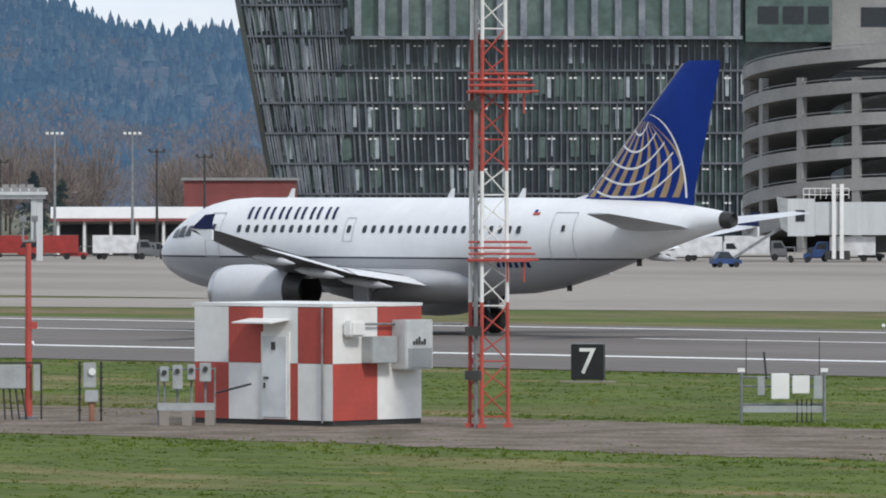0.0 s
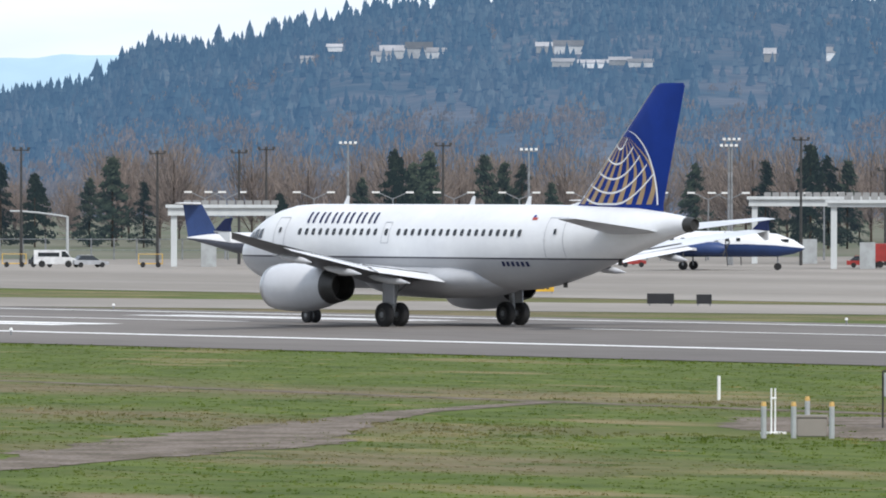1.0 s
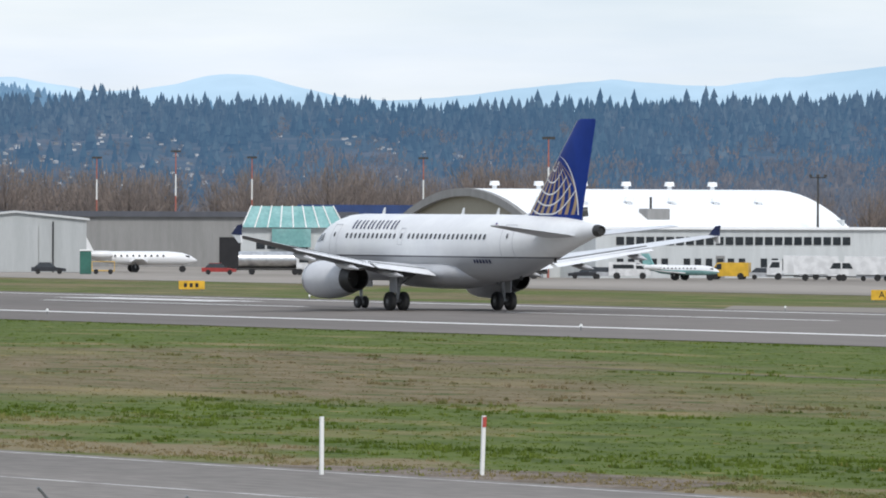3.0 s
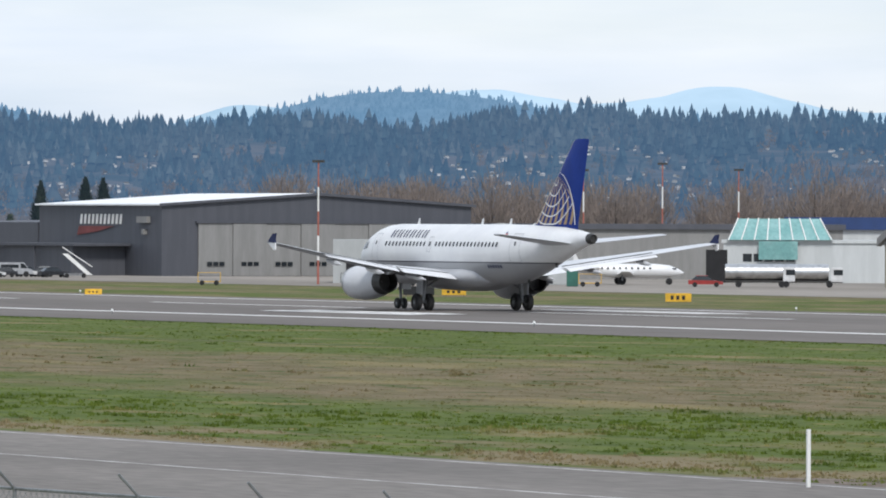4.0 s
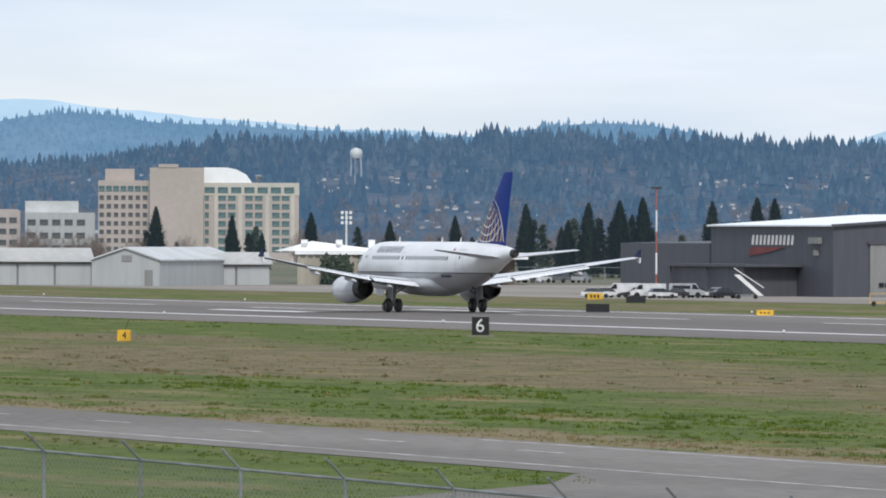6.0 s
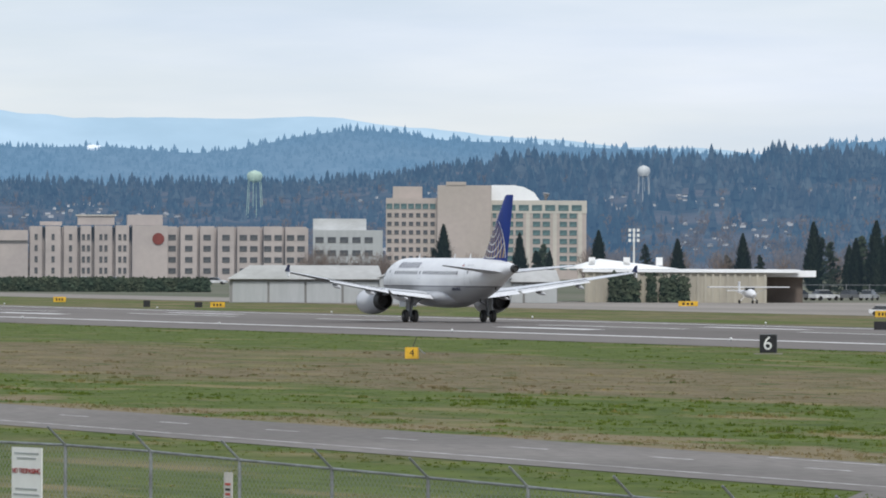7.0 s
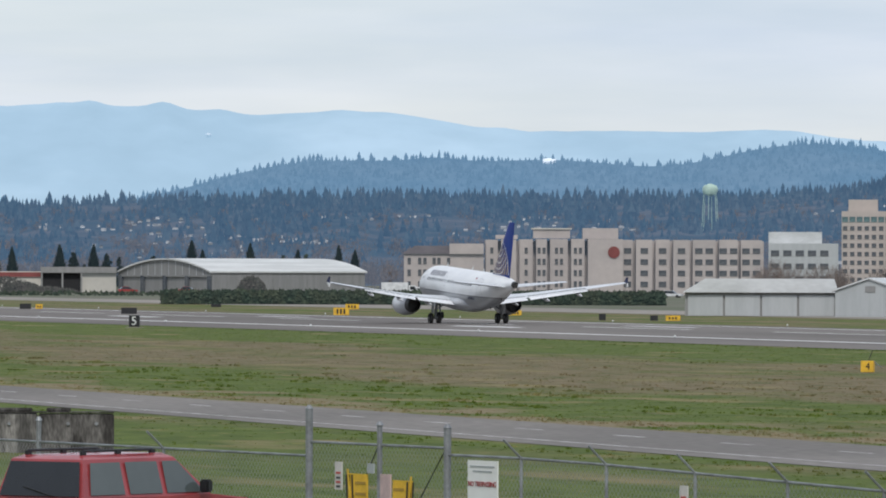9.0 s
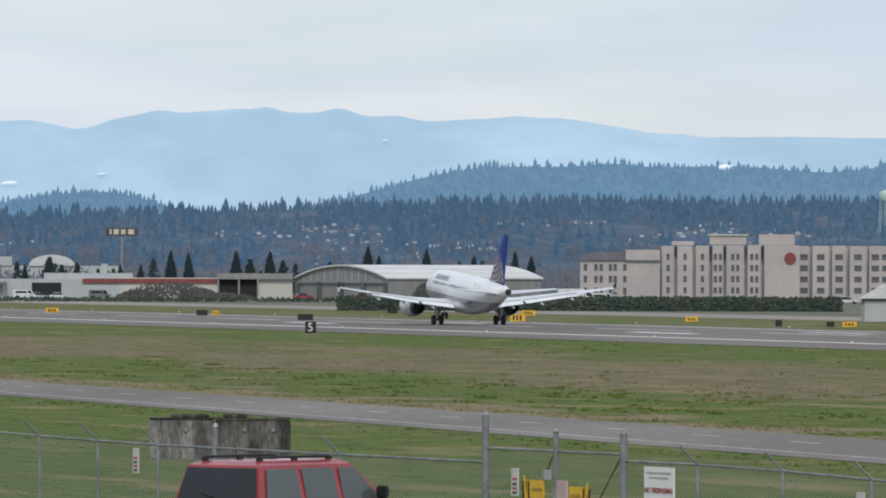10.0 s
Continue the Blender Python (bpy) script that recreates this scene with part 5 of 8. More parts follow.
    b = thing("flat_roofed_office", front(21.86, 1060), "brown flat-roofed office with a white roof edge", "office")
    part("wall_block", box(0.5, 7.4, 0, 14, 0, 3.5), mat("brown_wall", (0.17, 0.14, 0.12), 0.9, 0, 0.1, 0.4), b)
    part("roof", box(-0.5, 9.2, -1.5, 14.5, 3.5, 4.35), ROOF_WHITE, b)


def build_hotels():
    b = thing("pink_hotel", front(20.67, 2000), "nine-storey pinkish stucco hotel with rows of green windows", "hotel")
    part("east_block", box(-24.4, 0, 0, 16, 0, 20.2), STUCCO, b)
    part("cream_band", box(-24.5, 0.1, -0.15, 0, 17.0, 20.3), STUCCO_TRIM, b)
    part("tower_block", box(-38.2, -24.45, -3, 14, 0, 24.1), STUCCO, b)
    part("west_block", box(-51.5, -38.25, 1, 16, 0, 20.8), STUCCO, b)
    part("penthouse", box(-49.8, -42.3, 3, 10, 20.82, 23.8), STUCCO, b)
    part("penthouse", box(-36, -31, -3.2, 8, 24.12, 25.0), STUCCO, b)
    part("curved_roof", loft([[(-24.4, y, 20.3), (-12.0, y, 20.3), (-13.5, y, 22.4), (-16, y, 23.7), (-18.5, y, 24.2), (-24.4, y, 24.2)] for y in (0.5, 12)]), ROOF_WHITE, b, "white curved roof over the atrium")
    part("satellite_dish", tube((-10.6, 3, 20.2), (-10.3, 2.6, 22.2), 0.1, 0.9, 14), GALV, b)
    pane_grid(b, [-22.9 + k * 3.4 for k in range(7)], (18.4,), 2.6, 1.5, HOTEL_GLASS, -0.16)
    for x in (-23.6,):
        pane_grid(b, (x,), [3.2 + 2.2 * k for k in range(7)], 1.0, 1.3, HOTEL_GLASS)
    pane_grid(b, (-19.7, -17.2, -12.8, -10.3, -5.9, -3.4), [3.2 + 2.2 * k for k in range(7)], 1.9, 1.35, HOTEL_GLASS)
    for x in (-21.2, -15.0, -8.1, -1.6):
        part("pilaster", box(x - 0.5, x + 0.5, -0.14, -0.01, 0, 17), STUCCO_TRIM, b)
    pane_grid(b, [-50.6 + k * 1.85 for k in range(7)], (18.7,), 1.5, 1.4, HOTEL_GLASS, 0.97)
    pane_grid(b, [-50.6 + k * 1.85 for k in range(7)], [3.2 + 2.2 * k for k in range(7)], 1.1, 1.1, HOTEL_DARK_GLASS, 0.97)
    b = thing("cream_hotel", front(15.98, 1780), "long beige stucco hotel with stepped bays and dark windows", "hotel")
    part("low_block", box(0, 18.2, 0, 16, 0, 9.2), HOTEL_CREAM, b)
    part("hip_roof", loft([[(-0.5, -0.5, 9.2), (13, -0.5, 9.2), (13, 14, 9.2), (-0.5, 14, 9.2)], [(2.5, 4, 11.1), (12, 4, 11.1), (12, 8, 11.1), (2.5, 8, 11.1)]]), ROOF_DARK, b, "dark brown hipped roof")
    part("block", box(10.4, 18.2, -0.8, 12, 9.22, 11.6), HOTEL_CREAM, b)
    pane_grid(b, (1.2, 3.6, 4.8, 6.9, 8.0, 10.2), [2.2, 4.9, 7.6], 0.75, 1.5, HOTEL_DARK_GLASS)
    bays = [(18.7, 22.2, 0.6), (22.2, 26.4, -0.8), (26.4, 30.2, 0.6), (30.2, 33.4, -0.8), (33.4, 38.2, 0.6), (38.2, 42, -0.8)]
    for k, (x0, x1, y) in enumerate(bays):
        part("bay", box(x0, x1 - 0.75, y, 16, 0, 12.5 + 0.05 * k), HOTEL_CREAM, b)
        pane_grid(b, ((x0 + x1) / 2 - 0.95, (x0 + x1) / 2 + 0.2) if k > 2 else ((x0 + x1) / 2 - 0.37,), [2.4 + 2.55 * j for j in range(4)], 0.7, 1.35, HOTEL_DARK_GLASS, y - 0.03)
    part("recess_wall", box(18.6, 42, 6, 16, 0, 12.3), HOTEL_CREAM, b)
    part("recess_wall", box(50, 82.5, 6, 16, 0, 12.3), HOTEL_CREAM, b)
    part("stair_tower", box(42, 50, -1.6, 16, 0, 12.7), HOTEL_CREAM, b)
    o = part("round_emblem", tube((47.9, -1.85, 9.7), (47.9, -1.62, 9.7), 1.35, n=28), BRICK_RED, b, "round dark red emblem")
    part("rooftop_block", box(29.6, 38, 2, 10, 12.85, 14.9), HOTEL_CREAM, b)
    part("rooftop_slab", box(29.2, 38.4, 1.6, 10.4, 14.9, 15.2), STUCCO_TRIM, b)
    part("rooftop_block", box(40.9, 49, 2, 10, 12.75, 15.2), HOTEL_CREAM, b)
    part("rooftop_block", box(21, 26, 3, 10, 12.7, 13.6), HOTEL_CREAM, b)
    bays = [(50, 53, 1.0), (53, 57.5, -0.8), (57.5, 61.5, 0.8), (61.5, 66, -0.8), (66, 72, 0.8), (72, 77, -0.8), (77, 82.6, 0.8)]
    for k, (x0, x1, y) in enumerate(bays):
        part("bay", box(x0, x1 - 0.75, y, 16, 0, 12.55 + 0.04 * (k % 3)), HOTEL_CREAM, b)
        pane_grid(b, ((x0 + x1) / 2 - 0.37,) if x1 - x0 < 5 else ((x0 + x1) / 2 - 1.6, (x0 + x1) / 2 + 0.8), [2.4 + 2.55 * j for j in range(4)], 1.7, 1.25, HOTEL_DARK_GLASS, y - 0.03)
    b = thing("white_office_block", front(18.75, 1900), "white four-storey office block behind the hotel", "office")
    part("wall_block", box(-3, 14, 0, 14, 0, 12.2), HUT_WALL, b)
    part("rooftop_block", box(-3, 10, 2, 10, 12.2, 15.0), HUT_ROOF, b)
    pane_grid(b, [-1.4 + k * 3.0 for k in range(5)], (3.5, 6.6, 9.8), 2.0, 1.4, HOTEL_DARK_GLASS)


def build_east_end():
    b = thing("domed_hangar", front(13.89, 1850, -55), "old pale hangar with an arched front and long white roof", "hangar")
    W, L = 37, 45
    arc = barrel(b, W, L, 5.1, 8.1, mat("aged_white_roof", (0.60, 0.60, 0.58), 0.7, 0, 0.1, 0.2, 0, 8, (0.5, 0.5, 0.48), stretch=(2, 0.3, 1)), 0.4)
    part("gable_wall", loft([[(arc(i / 18)[0], y, arc(i / 18)[1] - 0.3) for i in range(19)] + [(W, y, 4.0), (0, y, 4.0)] for y in (0.2, 0.6)]), PALE_STEEL, b)
    part("front_wall", box(0, W, 0.3, 0.7, 0, 4.0), PALE_STEEL, b)
    for k in range(5):
        part("door_pier", box(k * 9, k * 9 + 1.2, -0.3, 0.28, 0, 4.0), HOTEL_DARK_GLASS, b)
    for k in range(12):
        part("gable_bar", box(3 + k * 2.8, 3.18 + k * 2.8, 0.12, 0.19, 4.1, arc((3 + k * 2.8) / W)[1] - 0.5), HUT_WALL, b)
    part("lintel", box(-0.2, W + 0.2, -0.2, 0.15, 3.75, 4.15), PALE_STEEL, b)
    part("side_wall", box(W - 0.3, W, 0.7, L, 0, 5.0), PALE_STEEL, b)
    for k in range(3):
        part("side_door", box(W + 0.02, W + 0.1, 8 + k * 10, 12 + k * 10, 0, 3.4), PALE_STEEL, b)
    b = thing("low_freight_building", front(11.3, 1850), "long low pale freight building with a dark red band", "building")
    part("wall_block", box(0, 42, 0, 14, 0, 4.6), HUT_WALL, b)
    part("red_band", box(33, 66, -0.4, -0.02, 3.6, 4.7), BRICK_RED, b)
    part("wall_block", box(42, 66, 0, 14, 0, 4.9), STUCCO_TRIM, b)
    part("raised_block", box(24, 45, 2, 12, 4.6, 6.0), HUT_WALL, b)
    part("opening", box(21, 28, -0.1, -0.01, 0, 3.7), DARK_VOID, b)
    part("opening", box(2.5, 13, -0.1, -0.01, 0, 3.3), DARK_VOID, b)
    part("canopy", box(1, 15, -3, -0.11, 3.5, 4.0), PALE_STEEL, b)
    part("chimney", box(37.5, 39, 3, 4.5, 6.02, 8.2), HUT_WALL, b)
    for x in (1.2, 14.2):
        part("canopy_post", box(x, x + 0.4, -2.9, -2.5, 0, 3.5), PALE_STEEL, b)
    b = thing("open_freight_shed", front(13.31, 1850), "open-fronted pale freight shed with a grey roof", "shed")
    part("roof", box(0, 18, -1, 12, 4.6, 6.0), PALE_STEEL, b)
    part("interior", box(0.2, 9.8, 0.5, 12, 0, 4.58), DARK_VOID, b)
    part("end_wall", box(9.9, 17.9, 0, 12, 0, 4.58), STUCCO_TRIM, b)
    for x in (0.1, 5, 9.5):
        part("post", box(x, x + 0.4, -0.9, -0.5, 0, 4.58), PALE_STEEL, b)
    b = thing("store_sign", front(12.49, 2300), "tall dark store sign with pale yellow bars on a pole", "sign")
    # the dark panel's faint glow stands for haze, not for a lit sign
    part("panel", box(0, 9.7, 0, 1, 16.8, 19.3), mat("sign_dark", (0.05, 0.045, 0.05), 0.6, 0, 0.1, 0.5, haze_glow=(0.01, 0.015, 0.02)), b)
    for k, w in enumerate((0.6, 1.5, 1.3, 1.7)):
        x = (1.2, 2.4, 4.6, 6.7)[k]
        part("sign_bar", box(x, x + w, -0.15, -0.02, 17.3, 18.8), mat("sign_cream", (0.6, 0.52, 0.36), 0.6, 0, 0.05, 1), b)
    part("pole", box(4.5, 5.2, 0.2, 0.8, 0, 16.8), GALV, b)
    b = thing("white_hall", front(12.0, 2350), "pale low hall with a rounded white roof", "building")
    part("wall_block", box(-14, 24, 0, 12, 0, 8), HUT_WALL, b)
    part("rounded_roof", loft([[(4 + 7 * math.cos(math.pi * i / 10), y, 8 + 3.4 * math.sin(math.pi * i / 10)) for i in range(11)] for y in (-0.5, 10)]), HUT_ROOF, b)
    part("end_block", box(-14, -8, -0.4, 11, 8.02, 10.8), HUT_WALL, b)


def build_water_towers():
    # the green tank is paled by a haze glow
    for az, z, shade, tank, label in ((21.09, 37.4, 2.6, WHITE_STEEL, "white water tower on thin legs far off on the slope"), (18.23, 34.8, 3.2, mat("pale_green_tank", (0.42, 0.55, 0.45), 0.6, 0, 0.05, 0.5, haze_glow=(0.02, 0.035, 0.045)), "pale green water tower far off on the slope")):
        c = at(az, 3200)
        b = thing("water_tower", pose(c.x, c.y, 0), label, "water tower")
        rings = [[(r * math.cos(a), r * math.sin(a), z + dz) for a in [2 * math.pi * i / 20 for i in range(20)]] for dz, r in ((0.6, 0.3), (1.4, shade * 0.8), (2.6, shade), (4.0, shade), (5.0, shade * 0.8), (5.8, 0.3))]
        part("tank", loft(rings), tank, b, smooth=True)
        for k in range(6):
            a = math.pi * k / 3
            part("leg", tube((shade * 1.5 * math.cos(a), shade * 1.5 * math.sin(a), 0), (shade * 0.85 * math.cos(a), shade * 0.85 * math.sin(a), z + 2.2), 0.11, n=6), tank, b)


build_tower()
build_garage()
build_arch_hangar()
build_grey_hangar()
build_sheds()
build_hotels()
build_east_end()
build_water_towers()


# ---- things on the near airfield ----
SIGN_TEXT = mat("sign_white", (0.75, 0.75, 0.72), 0.6, 0, 0.05, 1)


def build_shed():
    # corners: near corner at the front, one face to each side
    o = Vector((150.2, 149.2))
    m = pose(o.x, o.y, 0, 0, 0, -45.2 + 0)
    b = thing("equipment_shed", m, "red and white checkered equipment shed with a white steel door", "shed")
    b.scale = (0.976, 0.976, 0.976)
    # two visible faces meet at the origin: one runs left and away, the other right and away
    def face(turn, W, plan, name):
        """A wall in panels: plan holds colours of the top and the bottom row."""
        f = pose(0, 0, 0, 0, 0, turn)
        n = len(plan)
        for i, (top, low) in enumerate(plan):
            x0, x1 = W * i / n, W * (i + 1) / n
            for (z0, z1), mt in (((1.75, 3.32), top), ((0.16, 1.745), low)):
                bm = box(x0 + 0.006, x1 - 0.006, -0.03, 0.05, z0, z1 - 0.006)
                q = part("wall_panel", bm, mt, b)
                q.matrix_basis = f
        return f
    # left face: seen from the near corner going left; drawn from its left end to the corner
    Lw, Rw = 5.35, 3.9
    tl, tr = 43.0, -50.0
    left = pose(-Lw * math.cos(radians(tl)), Lw * math.sin(radians(tl)), 0, 0, 0, -tl)
    right = pose(0, 0, 0, 0, 0, -tr)
    for f, W, plan in ((left, Lw, ((WHITE, RED), (RED, WHITE), (WHITE, RED), (RED, WHITE))), (right, Rw, ((WHITE, RED), (RED, WHITE)))):
        n = len(plan)
        for i, (top, low) in enumerate(plan):
            x0, x1 = W * i / n, W * (i + 1) / n
            for (z0, z1), mt in (((1.75, 3.32), top), ((0.16, 1.745), low)):
                q = part("wall_panel", box(x0 + 0.006, x1 - 0.006, 0.0, 0.08, z0, z1 - 0.006), mt, b)
                q.matrix_basis = f
    pl = left @ Vector((0, 0, 0))
    pr = right @ Vector((Rw, 0, 0))
    back = pl + pr
    core = [(0, 0.02), (pr.x - 0.02, pr.y), (back.x, back.y - 0.02), (pl.x + 0.02, pl.y)]
    part("core", loft([[(x, y + 0.06, z) for x, y in core] for z in (0.16, 3.3)]), WHITE, b)
    part("roof", loft([[(x * 1.02, y * 1.02 - 0.03, z) for x, y in core] for z in (3.33, 3.42)]), WHITE, b, "flat white roof")
    part("plinth", loft([[(x, y + 0.05, z) for x, y in core] for z in (0.0, 0.16)]), DARK_METAL, b)
    d0 = Lw * 0.5
    q = part("door_frame", box(d0 - 0.03, d0 + 1.05, -0.05, -0.004, 0.18, 2.62), WHITE, b)
    q.matrix_basis = left
    q = part("door", box(d0 + 0.05, d0 + 0.97, -0.09, -0.052, 0.24, 2.5), mat("door_white", (0.70, 0.72, 0.72), 0.5, 0, 0.04, 0.8), b, "plain white steel door")
    q.matrix_basis = left
    for x0, x1, z0, z1, mt, nm in ((d0 + 0.42, d0 + 0.56, 2.12, 2.34, DARK_METAL, "door_notice"), (d0 + 0.12, d0 + 0.3, 1.3, 1.36, DARK_METAL, "door_handle"), (d0 + 0.12, d0 + 0.18, 1.05, 1.2, DARK_METAL, "door_lock")):
        q = part(nm, box(x0, x1, -0.12, -0.092, z0, z1), mt, b)
        q.matrix_basis = left
    q = part("door_hood", loft([[(d0 - 0.5, -0.0, 2.95), (d0 + 1.0, 0, 2.95), (d0 + 1.0, -0.75, 2.86), (d0 - 0.5, -0.75, 2.86)], [(d0 - 0.5, 0, 3.0), (d0 + 1.0, 0, 3.0), (d0 + 1.0, -0.75, 2.9), (d0 - 0.5, -0.75, 2.9)]]), WHITE, b, "small white hood over the door")
    q.matrix_basis = left
    q = part("corner_pipe", tube((Lw - 0.35, -0.06, 0.1), (Lw - 0.35, -0.06, 3.35), 0.03), GALV, b)
    q.matrix_basis = left
    q = part("wall_vent", box(0.4, 1.05, -0.35, -0.004, 2.5, 2.95, bevel=0.06), WHITE, b, "white hooded wall vent")
    q.matrix_basis = right
    q = part("junction_box", box(1.25, 2.35, -0.4, -0.004, 1.75, 2.5, bevel=0.02), GREYBOX, b, "grey steel junction box")
    q.matrix_basis = right
    ac = part("air_conditioner", box(2.55, 3.75, -0.55, -0.004, 1.55, 2.95, bevel=0.03), mat("ac_white", (0.62, 0.64, 0.63), 0.5, 0, 0.05, 1), b, "white wall air conditioner")
    ac.matrix_basis = right
    part("grille", box(2.65, 3.65, -0.58, -0.552, 1.62, 2.15), GREYBOX, ac)
    for k in range(5):
        part("label_bar", box(2.85 + k * 0.12, 2.92 + k * 0.12, -0.575, -0.552, 2.25, 2.35 + 0.06 * (k % 3)), DARK_METAL, ac)
    q = part("conduit", tube((1.0, -0.12, 2.85), (5.6, -0.12, 2.8), 0.035), GALV, b)
    q.matrix_basis = right
    # power stand with meter boxes before the left end
    s = at(44.12, 213)
    b = thing("meter_stand", pose(s.x, s.y, 0, 0, 0, -44.1), "grey steel stand with a row of electric meter boxes", "meter stand")
    part("beam", box(-0.8, 0.75, -0.12, 0.05, 0.42, 0.62), GREYBOX, b)
    for x in (-0.62, 0.0, 0.62):
        part("foot", box(x - 0.13, x + 0.13, -0.15, 0.1, 0, 0.41), CONCRETE, b)
    for x, z0, z1, w in ((-0.62, 1.2, 1.62, 0.24), (-0.26, 1.0, 1.66, 0.28), (0.12, 1.25, 1.68, 0.22), (0.5, 1.2, 1.72, 0.32)):
        part("meter_box", box(x - w / 2, x + w / 2, -0.3, -0.06, z0, z1, bevel=0.02), GREYBOX, b)
        part("meter_face", tube((x, -0.36, z1 - 0.16), (x, -0.302, z1 - 0.16), 0.07, n=14), DARK_METAL, b)
        part("riser", tube((x, -0.05, 0.6), (x, -0.05, z0 + 0.05), 0.035, n=6), GALV, b)
    for x in (-0.8, 0.76):
        part("upright", tube((x, -0.02, 0.0), (x, -0.02, 1.6), 0.03, n=6), GALV, b)
    part("rail", tube((-0.82, -0.02, 1.55), (0.78, -0.02, 1.55), 0.025, n=6), GALV, b)
    part("brace", tube((0.8, -0.1, 0.9), (1.75, -0.5, 1.15), 0.03, n=6), DARK_METAL, b)


def build_pylon():
    c = at(46.34, 210.8)
    b = thing("antenna_tower", pose(c.x, c.y, 0, 0, 0, -46.3), "red and white three-legged lattice antenna tower", "antenna tower")
    legs = [(-0.52, 0.1), (0.52, 0.12), (-0.2, -0.3)]
    bands = [(0, 3.4, RED), (3.4, 4.9, WHITE), (4.9, 6.95, WHITE), (6.95, 10.5, RED), (10.5, 14.5, WHITE)]
    for x, y in legs:
        for z0, z1, mt in bands:
            k0, k1 = 1 - 0.012 * z0, 1 - 0.012 * z1
            part("leg", tube((x * k0, y * k0, z0), (x * k1, y * k1, z1), 0.055, n=8), mt, b)
    z = 0.3
    i = 0
    while z < 14:
        mt = RED if z < 3.2 or 6.9 < z < 10.4 else WHITE
        k = 1 - 0.012 * z
        for p, q in ((0, 1), (1, 2), (2, 0)):
            pa, pb = legs[p], legs[q]
            if i % 2:
                pa, pb = pb, pa
            part("brace", tube((pa[0] * k, pa[1] * k, z), (pb[0] * k, pb[1] * k, z + 0.75), 0.022, n=5), mt, b)
        if i % 2 == 0:
            part("girt", tube((legs[0][0] * k, legs[0][1] * k, z), (legs[1][0] * k, legs[1][1] * k, z), 0.022, n=5), mt, b)
        z += 0.75
        i += 1
    for zc in (4.85, 9.4):
        for j in range(4):
            zz = zc - 0.3 + j * 0.16
            part("platform_rail", tube((-0.55, -0.45 + 0.08 * j, zz), (1.35 - 0.1 * j, -0.4, zz), 0.03, n=6), RED, b)
            part("platform_rail", tube((-0.5, 0.5, zz), (1.2 - 0.1 * j, 0.5, zz), 0.03, n=6), RED, b)
        part("platform", box(-0.6, 1.1, -0.45, 0.5, zc - 0.35, zc - 0.28), RED, b)
        for x in (0.5, 0.95):
            part("dipole", tube((x, -0.3, zc - 0.9), (x, -0.3, zc - 0.35), 0.03, n=6), RED, b)
    part("cable_pipe", tube((-0.35, -0.2, 0), (-0.35, -0.2, 14), 0.06, n=8), GALV, b)
    for zc in (1.3, 2.5, 8.6):
        part("junction_box", box(-0.65, -0.2, -0.35, -0.1, zc, zc + 0.25), DARK_METAL, b)
    for x, y in legs:
        part("foot", box(x - 0.12, x + 0.12, y - 0.12, y + 0.12, 0, 0.12), RED, b)


def distance_sign(az, r, number):
    p = at(az, r)
    b = thing("distance_sign", pose(p.x, p.y, 0, 0, 0, -az - 12), "black runway distance sign with white number " + number, "sign", "runway distance signs")
    part("base", box(-0.9, 0.9, -0.3, 0.3, 0, 0.06), CONCRETE, b)
    part("cabinet", box(-0.55, 0.55, -0.18, 0.18, 0.1, 1.28, bevel=0.02), BLACK, b)
    for x in (-0.45, 0.45):
        part("leg", box(x - 0.04, x + 0.04, -0.05, 0.05, 0.05, 0.12), GALV, b)
    text_mesh(number, 1.25, "number", SIGN_TEXT, b, pose(0.0, -0.20, 0.68, 90, 0, 0))
    part("top_edge", box(-0.5, 0.5, -0.16, 0.16, 1.281, 1.31), GALV, b)


